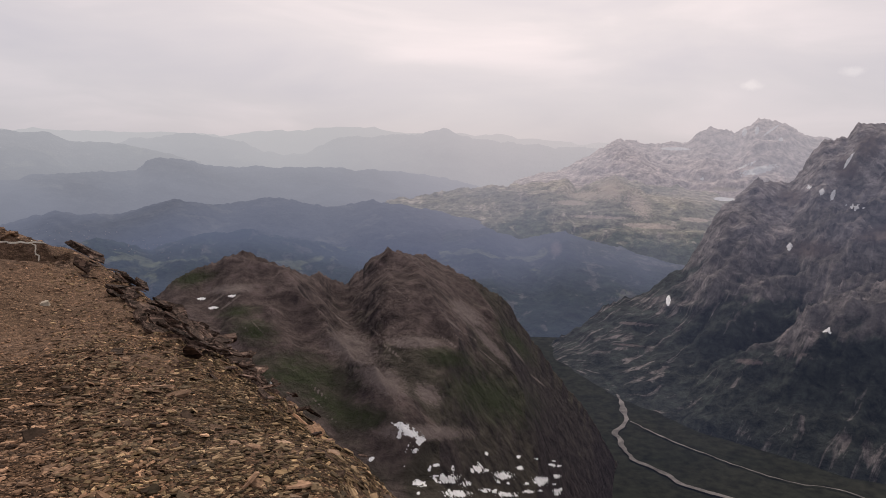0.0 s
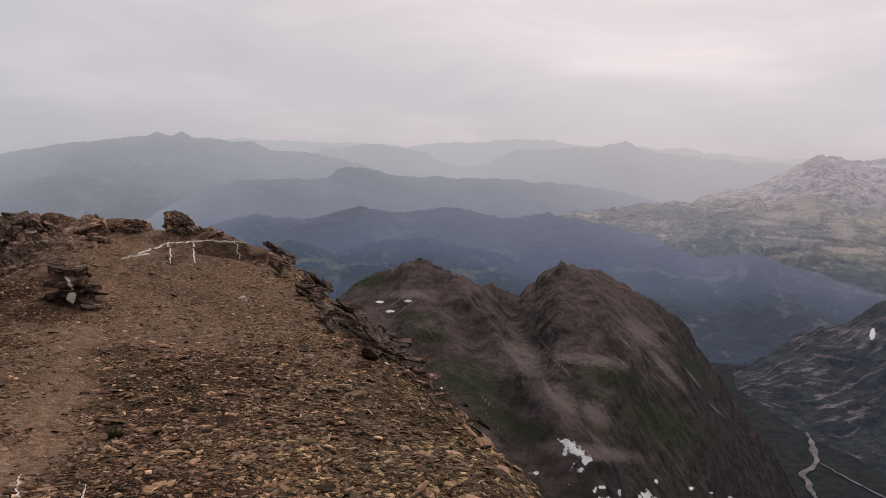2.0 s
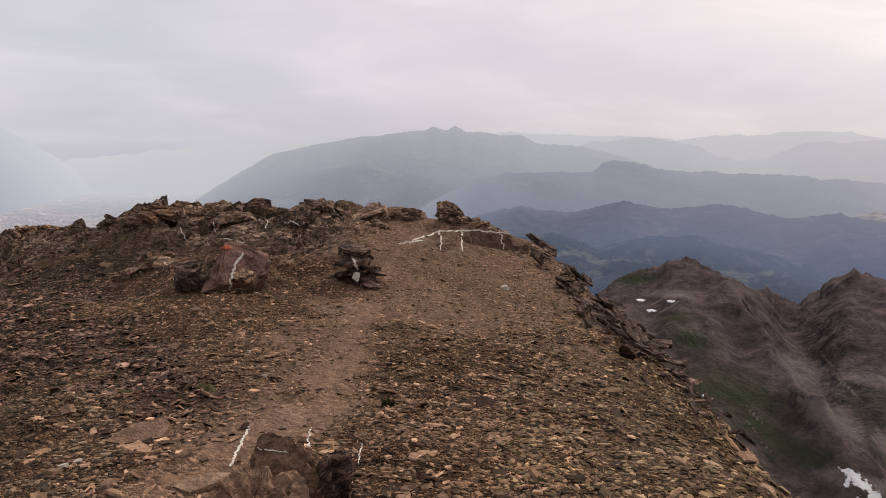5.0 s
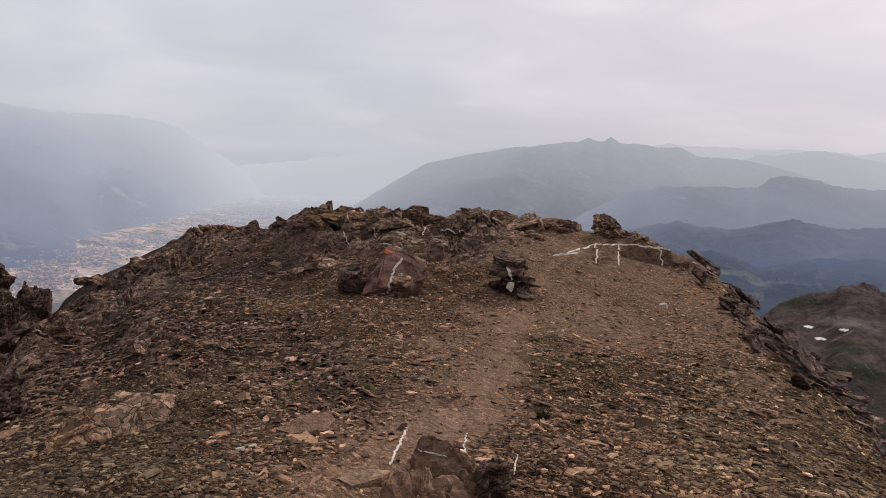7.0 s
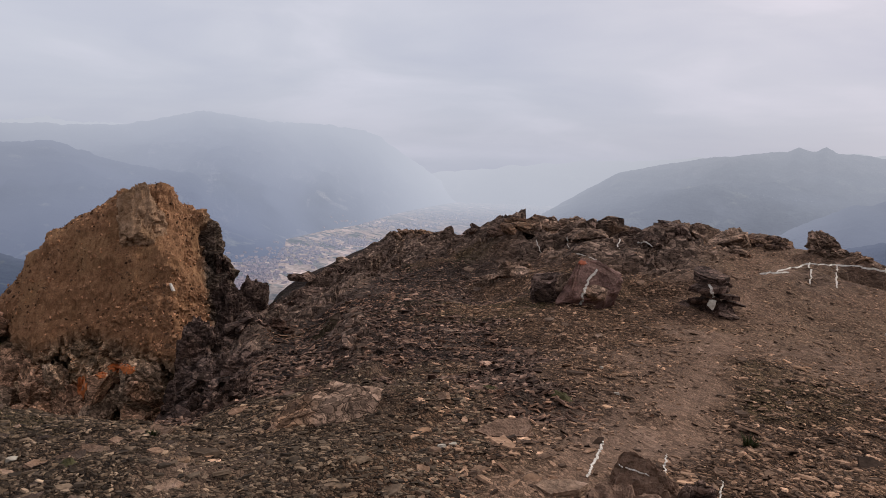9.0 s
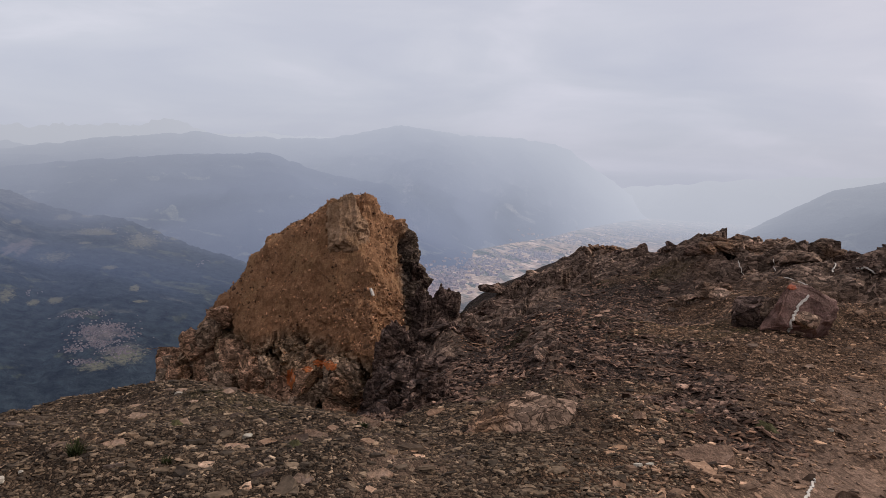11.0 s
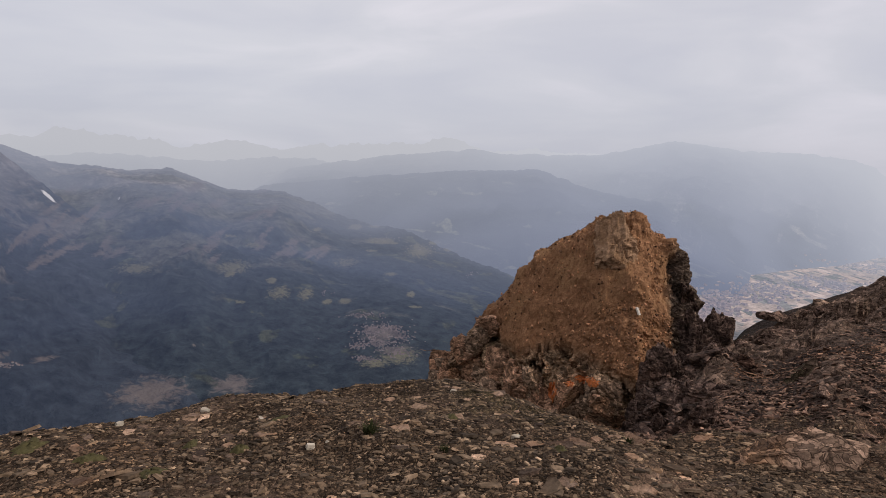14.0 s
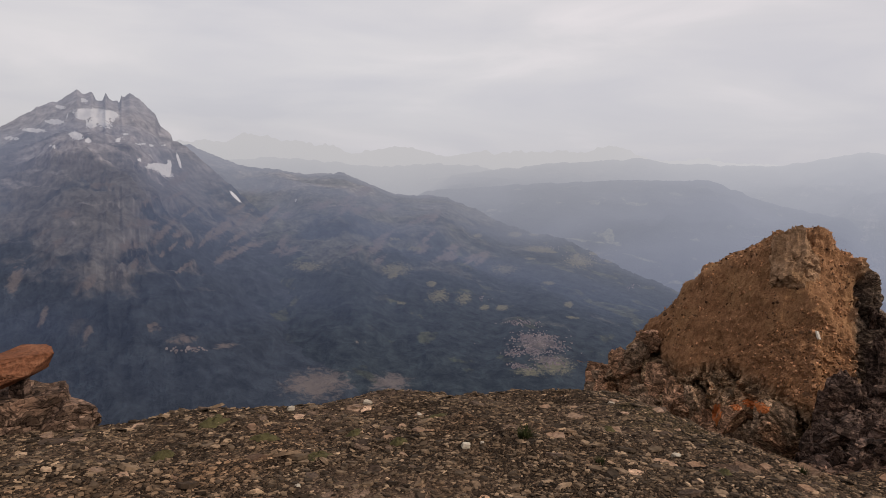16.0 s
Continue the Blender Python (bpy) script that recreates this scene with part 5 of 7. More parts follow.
def strata_mesh(name, size, seed, dip=(0.35, -0.2, 1.0), layer=0.09, nu=72, nv=44, rough=0.22, ledge=0.16, lean=0.0):
    """A block of bedded rock: rounded box, uneven, with ledges that jut out bed by bed and cracks between the beds."""
    u, v = np.meshgrid(np.linspace(0, 2 * np.pi, nu, endpoint=False), np.linspace(-np.pi / 2, np.pi / 2, nv), indexing="ij")
    d = np.stack([np.cos(v) * np.cos(u), np.cos(v) * np.sin(u), np.sin(v)], -1).reshape(-1, 3)
    p = d / (np.abs(d) ** 6).sum(1, keepdims=True) ** (1 / 6)
    size = np.array(size) / 2
    p = p * size
    s = float(size.mean())
    p = p * (1 + rough * fbm(p / s * 0.9 + seed * 3.1, 3, seed))[:, None]
    g = np.random.default_rng(seed)
    for _ in range(18):      # broken faces
        c = g.normal(0, 1, 3)
        c /= np.linalg.norm(c)
        over = np.clip(p @ c - g.uniform(0.55, 0.90) * np.abs(size @ np.abs(c)) * 0.8, 0, None)
        p = p - np.outer(over * 0.96, c)
    n = np.array(dip) / np.linalg.norm(dip)
    big, gap1 = cells(p / s * np.array([1.0, 1.0, 1.3]) * 1.15 + 0.3 * fbm(p / s * 1.5, 2, seed + 31)[:, None] + seed * 1.7, seed + 33)
    small, gap2 = cells(p / s * 2.9 + 0.3 * fbm(p / s * 3, 2, seed + 35)[:, None] + seed * 2.3, seed + 37)
    broken = min(1.0, ledge / 0.12)
    p = p + d * (broken * s * (0.20 * big + 0.10 * small - 0.10 * np.exp(-(gap1 / 0.08) ** 2) - 0.05 * np.exp(-(gap2 / 0.10) ** 2)))[:, None]
    q = (p @ n + 0.25 * layer * fbm(p / s * 2 + seed, 2, seed + 4)) / layer
    k = np.floor(q)
    f = q - k
    jut = lattice(k.astype(np.int64), np.full(len(p), 3), np.full(len(p), 5), seed)
    jut = jut + 0.6 * vnoise(np.stack([p[:, 0] / s * 2.5, p[:, 1] / s * 2.5, k * 7.7], -1), seed + 8)
    out = p - np.outer(p @ n, n)
    ln = np.linalg.norm(out, axis=1, keepdims=True) + 1e-6
    gap = np.exp(-((np.minimum(f, 1 - f)) / 0.10) ** 2)
    p = p + out / ln * np.minimum(ln / s, 1) * ((jut * ledge * 0.45 - gap * ledge * 0.4) * s)[:, None]
    joint = np.abs(fbm(p / s * 1.6 + 9.1, 2, seed + 12))
    p = p * (1 - 0.10 * np.exp(-(joint / 0.05) ** 2))[:, None]
    p = p + d * (0.05 * s * fbm(p / s * 6, 3, seed + 21, 0.6))[:, None]
    p[:, :2] = p[:, :2] * (1.12 - 0.26 * (p[:, 2:] / np.abs(p[:, 2]).max() + 1))
    p = p * (size / np.abs(p).max(0))
    p[:, 0] += lean * p[:, 2]
    return mesh_of(name, p, grid_faces(nu, nv, True), smooth=False)


def hewn_mesh(name, size, seed, points=16, cuts=2, rough=0.03):
    """An angular broken block: flat fracture faces, sharp edges, a slightly rough skin."""
    g = np.random.default_rng(seed)
    p = g.uniform(-1, 1, (points, 3))
    p = p / (np.abs(p) ** 6).sum(1, keepdims=True) ** (1 / 6)
    size = np.array(size) / 2
    bm = bmesh.new()
    for c in p * size:
        bm.verts.new(c)
    res = bmesh.ops.convex_hull(bm, input=bm.verts)
    bmesh.ops.delete(bm, geom=[v for v in bm.verts if not v.link_faces], context="VERTS")
    bmesh.ops.dissolve_limit(bm, angle_limit=0.25, verts=bm.verts, edges=bm.edges)
    bmesh.ops.bevel(bm, geom=list(bm.edges), offset=float(size.min()) * 0.07, segments=1, affect="EDGES")
    bmesh.ops.triangulate(bm, faces=bm.faces)
    bmesh.ops.subdivide_edges(bm, edges=list(bm.edges), cuts=cuts, use_grid_fill=True)
    co = np.array([v.co for v in bm.verts])
    s = float(size.mean())
    d = rough * s * (fbm(co / s * 2.2, 4, seed, 0.6, True) + fbm(co / s * 7, 2, seed + 5))
    no = co / (np.linalg.norm(co, axis=1, keepdims=True) + 1e-6)
    for v, c in zip(bm.verts, co + no * d[:, None]):
        v.co = c
    bm.normal_update()
    me = bpy.data.meshes.new(name)
    bm.to_mesh(me)
    bm.free()
    return me


def shard_mesh(name, rnd, w, l, h, sides=7, layers=2):
    """A split slab: uneven outline, one or two beds thick, broken edges."""
    bm = bmesh.new()
    ang = sorted((i + rnd.uniform(-0.32, 0.32)) / sides * 2 * math.pi for i in range(sides))
    rad = [rnd.uniform(0.68, 1.08) for _ in range(sides)]
    tilt = rnd.uniform(-0.25, 0.25), rnd.uniform(-0.25, 0.25)
    rings, z = [], 0.0
    for k in range(layers):
        grow = rnd.uniform(0.86, 1.04) if k else 1.0
        for zz, g in ((z, grow * 0.97), (z + h / layers * 0.94, grow * rnd.uniform(0.90, 0.98))):
            ring = []
            for a, q in zip(ang, rad):
                e = q * g * rnd.uniform(0.96, 1.04)
                x, y = math.cos(a) * e * w / 2, math.sin(a) * e * l / 2
                ring.append(bm.verts.new((x, y, zz + (tilt[0] * x + tilt[1] * y) * (h / (w + l)) * 2)))
            rings.append(ring)
        z += h / layers
    for r0, r1 in zip(rings[:-1], rings[1:]):
        for i in range(sides):
            j = (i + 1) % sides
            bm.faces.new((r0[i], r0[j], r1[j], r1[i]))
    bm.faces.new(rings[-1])
    bm.faces.new(rings[0][::-1])
    me = bpy.data.meshes.new(name)
    bm.to_mesh(me)
    bm.free()
    return me


rnd = random.Random(5)
SHARDS = [shard_mesh("slab", rnd, 1.0, rnd.uniform(0.55, 0.95), rnd.uniform(0.14, 0.30), rnd.choice((5, 6, 7, 8)), rnd.choice((1, 2, 2, 3))) for _ in range(12)]
BLOCKS = [shard_mesh("slab", rnd, 1.0, rnd.uniform(0.6, 0.9), rnd.uniform(0.35, 0.6), rnd.choice((5, 6, 7)), 3) for _ in range(8)]


def facing(az, g, rx=0, ry=0, rz=0):
    """A pose at g whose x runs to the left seen from the summit and whose y runs towards it, then turned."""
    return Matrix.Translation(g) @ Matrix.Rotation(radians(az + 180), 4, "Z") @ Matrix.Scale(1, 4) @ pose(0, 0, 0, rx, ry, rz)


def set_rock(ob, az, r, sink=0.0, rx=0, ry=0, rz=0, z=None):
    g = ground_at(az, r)
    g.z = g.z - sink if z is None else z
    ob.matrix_world = facing(az, g, rx, ry, rz)
    return ob


def outcrop(label, az, r, width, el_top, depth=None, mat=None, seed=1, dip=(0.35, -0.2, 1.0), layer=0.08, slabs=6, bury=0.35, tilt=(0, 0, 0), res=(84, 54), ledge=0.16, lean=0.0, name="rock_outcrop", group="rim outcrops", hewn=False):
    """A bedded rock mass of that width in metres whose top stands at elevation el_top seen from the eye, with slabs lodged on it."""
    g = ground_at(az, r)
    top = EYE + r * math.tan(radians(el_top))
    h = max(0.15, top - g.z)
    depth = depth or width * 0.7
    full = h * (1 + bury)
    if group == "rim outcrops" and az < 57:
        width, depth = width * 1.25, depth * 1.15
    root = new(name)
    root.empty_display_size = 0.1
    root.matrix_world = facing(az, g)
    tagged(root, label, "rock", group)
    shape = hewn_mesh("rock_mass", (width, depth, full), seed, 18, 3, 0.09) if hewn else strata_mesh("rock_mass", (width, depth, full), seed, dip, layer, *res, ledge=ledge, lean=lean)
    core = part("rock_mass", shape, mat or M_schist, root)
    core.location = (0, 0, top - g.z - full / 2)
    core.rotation_euler = [radians(a) for a in tilt]
    q = random.Random(seed * 7 + 1)
    for i in range(slabs):
        s = q.uniform(0.16, 0.40) * min(width, 1.1)
        o = new("block", q.choice(BLACK_HEWN if mat == M_black else DARK_HEWN if mat == M_dark else BROWN_HEWN))
        o.parent = root
        a = q.uniform(-1, 1)
        o.location = (a * width * 0.42, q.uniform(0.05, 0.42) * depth, (top - g.z) * (q.uniform(0.05, 0.7)) * (1 - 0.5 * a * a) - 0.04)
        o.rotation_euler = (radians(q.uniform(-30, 30)), radians(q.uniform(-35, 35)), q.uniform(0, 6.28))
        o.scale = (s * 1.3, s, s * q.uniform(0.5, 1.0))
    return root


for me in SHARDS + BLOCKS:
    me.materials.append(M_slab)
BLACK_SHARDS, BROWN_SHARDS = ([m.copy() for m in SHARDS[:8] + BLOCKS[:4]] for _ in (0, 1))
for kinds, mat in ((BLACK_SHARDS, M_black), (BROWN_SHARDS, M_schist)):
    for me in kinds:
        me.materials.clear()
        me.materials.append(mat)

BROWN_HEWN, DARK_HEWN, OCHRE_HEWN, BLACK_HEWN = ([hewn_mesh("block", (1.0, rnd.uniform(0.6, 0.95), rnd.uniform(0.4, 0.8)), 40 + 10 * j + k, 13, 1, 0.05) for k in range(8)] for j in range(4))
for kinds, mat in ((DARK_HEWN, M_dark), (BROWN_HEWN, M_schist), (OCHRE_HEWN, M_clod), (BLACK_HEWN, M_black)):
    for me in kinds:
        me.materials.append(mat)

# the rim, from the rock tower round to the path's end
outcrop("dark jagged splintered schist crag beside the notch", 74.6, 14.2, 0.95, -10.5, 0.8, M_black, 201, (0.55, 0.2, 0.8), 0.12, 5, 0.6, ledge=0.15, lean=-0.12)
outcrop("dark splintered schist crag below the rock tower", 75.5, 13.2, 1.15, -10.8, 0.9, M_black, 261, (0.55, 0.2, 0.8), 0.12, 5, 0.6, ledge=0.15, lean=0.05)
outcrop("dark splintered schist crag below the rock tower", 76.9, 12.2, 1.3, -13.2, 0.9, M_black, 202, (0.55, 0.2, 0.8), 0.12, 5, 0.6, ledge=0.15, lean=0.15)
outcrop("dark broken schist crag in the notch", 77.8, 10.8, 1.2, -16.4, 0.9, M_black, 203, (0.55, 0.2, 0.8), 0.12, 5, 0.6, ledge=0.15, lean=0.1)
outcrop("dark broken schist crag in the notch", 79.3, 9.4, 0.9, -18.4, 0.8, M_black, 262, (0.55, 0.2, 0.8), 0.12, 5, 0.6, ledge=0.15, lean=0.1)
outcrop("small dark broken rock at the edge of the notch", 77.6, 7.6, 0.5, -19.8, 0.5, M_black, 204, (0.5, 0.3, 0.8), 0.05, 5, 0.6, ledge=0.2)
nq = random.Random(53)
for az, r, w in ((77.3, 7.6, 0.7), (76.6, 8.6, 0.9), (76.1, 9.7, 1.0), (75.6, 10.8, 1.1), (74.9, 11.8, 1.1), (74.0, 12.8, 1.1), (73.2, 13.7, 1.0), (76.8, 10.4, 1.0)):
    g = ground_at(az, r)
    outcrop("dark splintered rock on the side of the notch", az, r, w, math.degrees(math.atan2(g.z + nq.uniform(0.15, 0.35) - EYE, r)), w * 0.8, M_black, 270 + int(r * 10), (0.5, 0.2, 0.8), 0.10, 3, 1.2, ledge=0.14, lean=nq.uniform(-0.2, 0.2))
for az, r, w in ((76.6, 6.6, 0.55), (75.4, 7.4, 0.7), (74.4, 8.4, 0.8), (73.6, 9.4, 0.85), (75.2, 6.2, 0.45)):
    g = ground_at(az, r)
    outcrop("black broken schist at the lip of the hollow", az, r, w, math.degrees(math.atan2(g.z + nq.uniform(0.10, 0.24) - EYE, r)), w * 0.8, M_black, 290 + int(r * 10), (0.5, 0.2, 0.8), 0.10, 4, 1.2, ledge=0.14, lean=nq.uniform(-0.2, 0.2), res=(64, 40))
outcrop("black jagged schist crest above the scree", 71.2, 14.6, 1.1, -13.0, 0.8, M_dark, 205, (0.6, 0.2, 0.8), 0.07, 8, 0.6, ledge=0.22)
outcrop("black jagged schist crest above the scree", 68.9, 15.4, 1.1, -11.9, 0.7, M_dark, 206, (0.6, 0.1, 0.8), 0.07, 6, 0.6, ledge=0.22)
outcrop("brown jagged schist crest above the scree", 66.0, 16.2, 1.5, -9.3, 0.9, M_schist, 207, (0.5, 0.1, 0.8), 0.08, 8, 0.6, ledge=0.2)
outcrop("brown block of bedded schist on the rim", 62.0, 17.2, 1.15, -6.9, 0.8, M_schist, 208, (0.4, 0.0, 0.9), 0.10, 5, 0.5, ledge=0.2)
outcrop("low brown schist hump on the rim", 58.2, 16.3, 1.1, -7.7, 0.8, M_schist, 209, (0.3, 0.1, 0.9), 0.08, 6, 0.5)
outcrop("brown schist hump on the rim", 55.0, 15.2, 0.9, -6.7, 0.8, M_schist, 210, (0.3, 0.1, 0.9), 0.08, 6, 0.5)
outcrop("large rounded brown schist outcrop with thin quartz veins", 51.3, 13.6, 1.5, -5.35, 1.0, M_schist, 211, (-0.45, 0.1, 0.9), 0.11, 6, 0.5, ledge=0.12)
outcrop("brown schist outcrop sloping beside the large one", 48.2, 13.4, 0.9, -5.9, 0.8, M_schist, 212, (-0.4, 0.1, 0.9), 0.09, 6, 0.5)
outcrop("dark broken schist pile on the rim", 44.9, 13.2, 0.75, -5.8, 0.6, M_dark, 213, (-0.3, 0.1, 0.9), 0.05, 10, 0.5, ledge=0.22)
STACK = (41.8, 13.0)
outcrop("low flat brown slabs on the rim", 37.6, 13.0, 1.0, -6.2, 0.7, M_schist, 215, (-0.2, 0.1, 0.95), 0.06, 8, 0.4, ledge=0.2)
outcrop("dark upright block beside the path's end", 35.6, 12.8, 0.5, -5.9, 0.4, M_dark, 216, (-0.8, 0.1, 0.6), 0.06, 4, 0.4)
outcrop("pointed leaning schist block at the path's end", 32.7, 12.4, 0.46, -5.3, 0.36, M_schist, 217, (-0.6, 0.1, 0.8), 0.08, 2, 0.4, lean=0.4)
outcrop("low slanting schist block beside the pointed one", 31.5, 12.4, 0.7, -6.3, 0.4, M_schist, 220, (-0.5, 0.1, 0.9), 0.08, 3, 0.5, ledge=0.2, lean=0.2)




def slab_stack(label, az, r, count, size, seed, spread=(0.5, 0.45), dip=24, mat=None, group="edge ledges", name="slab_ledge", up=0.06):
    """Overlapping split slabs that dip with the slope."""
    q = random.Random(seed)
    root = new(name)
    root.matrix_world = facing(az, ground_at(az, r))
    tagged(root, label, "rock", group)
    for i in range(count):
        o = new("slab", q.choice((BLACK_SHARDS if mat is None else BROWN_SHARDS)[:8]))
        o.parent = root
        x, y = q.uniform(-1, 1) * spread[0], q.uniform(-1, 1) * spread[1]
        w = root.matrix_world @ Vector((x, y, 0))
        s = size * q.uniform(0.6, 1.5)
        o.location = (x, y, float(ground_z(w.x, w.y)[0]) - root.matrix_world.translation.z + q.uniform(-0.05, up))
        o.rotation_euler = (radians(q.uniform(-28, 20)), radians(-dip + q.uniform(-20, 20)), q.uniform(-1.4, 1.4))
        o.scale = (s * 1.6, s * 1.1, s * q.uniform(0.35, 0.7))
    return root


for az, r, n, sz, sd in ((23.6, 11.5, 8, 0.17, 230), (21.4, 10.4, 10, 0.18, 231), (19.6, 9.6, 12, 0.18, 232), (18.3, 8.8, 16, 0.20, 233), (17.0, 8.1, 18, 0.19, 234), (15.4, 7.4, 16, 0.16, 235), (13.6, 6.7, 10, 0.12, 236), (11.2, 6.0, 8, 0.10, 237), (8.6, 5.3, 6, 0.09, 238)):
    slab_stack("dark overlapping slabs breaking out of the steep edge", az, r, n * 2 + 6, sz * 0.95, sd, (0.45, 0.7), 20, up=0.13)
for az, r, w, el, sd in ((21.4, 10.3, 0.5, -12.4, 331), (19.6, 9.5, 0.6, -13.6, 332), (18.2, 8.7, 0.7, -14.6, 333), (17.0, 8.0, 0.6, -16.2, 334), (15.5, 7.4, 0.5, -17.7, 335)):
    outcrop("dark split ledge under the edge slabs", az, r, w * 1.2, el + 0.25, w * 0.9, M_black, sd, (-0.45, 0.1, 0.9), 0.05, 4, 0.6, ledge=0.3, tilt=(0, -14, 0), group="edge ledges")
stack = new("slab_stack")
stack.matrix_world = facing(STACK[0], ground_at(*STACK))
tagged(stack, "flat-topped stack of thick dark slabs on the rim", "rock", "rim outcrops")
sq = random.Random(23)
for k in range(7):
    o = new("slab", BLACK_SHARDS[k % 8])
    o.parent = stack
    o.location = (sq.uniform(-0.07, 0.07) + 0.02 * k, sq.uniform(-0.1, 0.1), -0.12 + 0.075 * k)
    o.rotation_euler = (radians(sq.uniform(-6, 6)), radians(-9 + sq.uniform(-5, 5)), sq.uniform(-0.5, 0.5))
    o.scale = (sq.uniform(0.72, 0.95), sq.uniform(0.6, 0.8), sq.uniform(0.38, 0.55))
# boulders inside the rim
outcrop("dark brown boulder with orange lichen and a white vein", 49.4, 9.2, 0.92, -8.8, 0.6, M_red, 244, (0.5, 0.2, 0.8), 0.12, 4, 0.3, hewn=True, tilt=(12, -10, 28), name="boulder", group="boulders")
outcrop("black overhanging block beside the lichened boulder", 51.2, 9.3, 0.55, -10.0, 0.5, M_black, 242, (0.5, 0.2, 0.8), 0.12, 2, 0.3, hewn=True, name="boulder", group="boulders")
cairn = new("slab_heap")
cairn.matrix_world = facing(39.6, ground_at(39.6, 9.4))
tagged(cairn, "heap of dark flat slabs beside the path", "rock", "boulders")
hq = random.Random(17)
for k in range(5):
    for i in range((5, 4, 3, 2, 2)[k]):
        o = new("slab", hq.choice(BLACK_SHARDS[:8] if k > 1 else BLACK_HEWN))
        o.parent = cairn
        o.location = ((i - (4 - k) / 2) * 0.115 + hq.uniform(-0.06, 0.06), hq.uniform(-0.14, 0.14), -0.02 + k * 0.085)
        o.rotation_euler = (radians(hq.uniform(-14, 10)), radians(hq.uniform(-16, 10)), hq.uniform(-0.7, 0.7))
        sc = hq.uniform(0.26, 0.40) if k < 3 else hq.uniform(0.46, 0.58)
        o.scale = (sc, sc * 0.8, sc * hq.uniform(0.55, 0.85))
pale = part("pale_block", hewn_mesh("pale_block", (0.09, 0.07, 0.13), 91, 12, 1, 0.05), M_pale, cairn, "pale quartz block among the slabs")
pale.location, pale.rotation_euler = (0.02, 0.26, 0.10), (0.2, -0.4, 0.3)
outcrop("brown schist knob on the scree", 60.0, 13.3, 0.45, -11.2, 0.4, M_schist, 243, (0.2, 0.1, 0.95), 0.05, 4, 0.4, name="boulder", group="boulders")
outcrop("brown rock step below the rim", 54.0, 11.4, 1.0, -9.0, 0.6, M_schist, 244, (0.3, 0.2, 0.9), 0.08, 6, 0.5, name="boulder", group="boulders")
outcrop("grey-brown rock rib in the scree", 64.5, 10.2, 0.9, -14.6, 0.5, M_schist, 245, (0.7, 0.2, 0.6), 0.06, 4, 0.5, name="boulder", group="boulders")
outcrop("half-buried dark rock in the scree", 66.5, 7.4, 0.6, -18.4, 0.4, M_dark, 246, (0.3, 0.2, 0.9), 0.06, 4, 0.5, name="boulder", group="boulders")
# rocks at the photographer's feet
outcrop("half-buried smooth brown rock with a white quartz vein", 45.6, 2.95, 0.50, -24.0, 0.62, M_smooth, 247, (0.5, 0.2, 0.8), 0.16, 0, 1.2, ledge=0.04, name="boulder", group="boulders")
outcrop("low half-buried rock with white quartz veins beside the path", 44.2, 3.45, 0.60, -22.0, 0.26, M_smooth, 248, (0.4, 0.2, 0.9), 0.10, 1, 1.2, ledge=0.05, name="boulder", group="boulders")
outcrop("small dark split rock beside the path", 40.4, 3.35, 0.20, -22.7, 0.16, M_dark, 249, (0.4, 0.2, 0.9), 0.05, 1, 0.9, ledge=0.1, name="boulder", group="boulders")


def loose_slab(label, az, r, w, l, h, rx=0, ry=0, rz=0, mat=None, seed=1, sides=7, sink=0.0, name="stone_slab", group="single slabs"):
    q = random.Random(seed)
    me = shard_mesh(name, q, w, l, h, sides, 2)
    me.materials.append(mat or M_slab)
    ob = new(name, me)
    set_rock(ob, az, r, sink, rx, ry, rz)
    return tagged(ob, label, "stone", group)


wedge = new("stone_slab", hewn_mesh("stone_slab", (0.76, 0.36, 0.22), 301, 13, 3, 0.10))
wedge.data.materials.append(M_schist)
tagged(set_rock(wedge, 69.2, 4.6, -0.02, -16, 15, 10), "large tilted brown slab lying on the scree", "stone", "single slabs")
loose_slab("thin dark slab tilting over the drop", 25.7, 12.9, 0.85, 0.34, 0.09, 0, -30, 0, M_black, 306, 6, -0.06)
loose_slab("flat pale brown slab half sunk in grit", 54.9, 4.30, 0.44, 0.26, 0.06, -8, 6, 0, M_smooth, 302, 6, 0.015)
loose_slab("small square grey slab on edge", 59.6, 4.75, 0.13, 0.11, 0.05, 35, 0, 10, None, 303, 5, 0.0)
loose_slab("flat grey slab lying on brown grit", 50.5, 3.55, 0.30, 0.2, 0.04, 2, 3, 20, None, 304, 6, 0.01)
for az, r, s, sd in ((90.5, 4.25, 0.075, 311), (107.2, 4.05, 0.09, 312), (105.9, 4.1, 0.05, 313), (121.2, 3.55, 0.045, 314), (59.8, 3.95, 0.08, 315), (58.9, 3.98, 0.06, 316), (28.3, 9.7, 0.2, 317), (110.5, 5.0, 0.06, 318), (114.5, 5.4, 0.09, 319), (95.0, 5.6, 0.07, 320), (120.5, 5.3, 0.09, 321), (47.5, 6.0, 0.07, 322), (46.3, 5.4, 0.06, 323)):
    loose_slab("small white quartz stone lying on grit", az, r, s, s * 0.65, s * 0.3, 5, 8, sd * 40, M_pale, sd, 6, 0.005, "quartz_stone", "white stones")
outcrop("grey-brown cracked boulder at the plateau's edge", 136.4, 5.6, 0.42, -18.0, 0.5, M_edge, 251, (0.3, 0.2, 0.9), 0.08, 0, 0.4, name="boulder", group="boulders", hewn=True, tilt=(0, 14, 0))
outcrop("dark cracked boulder at the plateau's edge", 138.6, 5.7, 0.60, -17.3, 0.55, M_edge, 253, (0.3, 0.2, 0.9), 0.08, 0, 0.4, name="boulder", group="boulders", hewn=True)
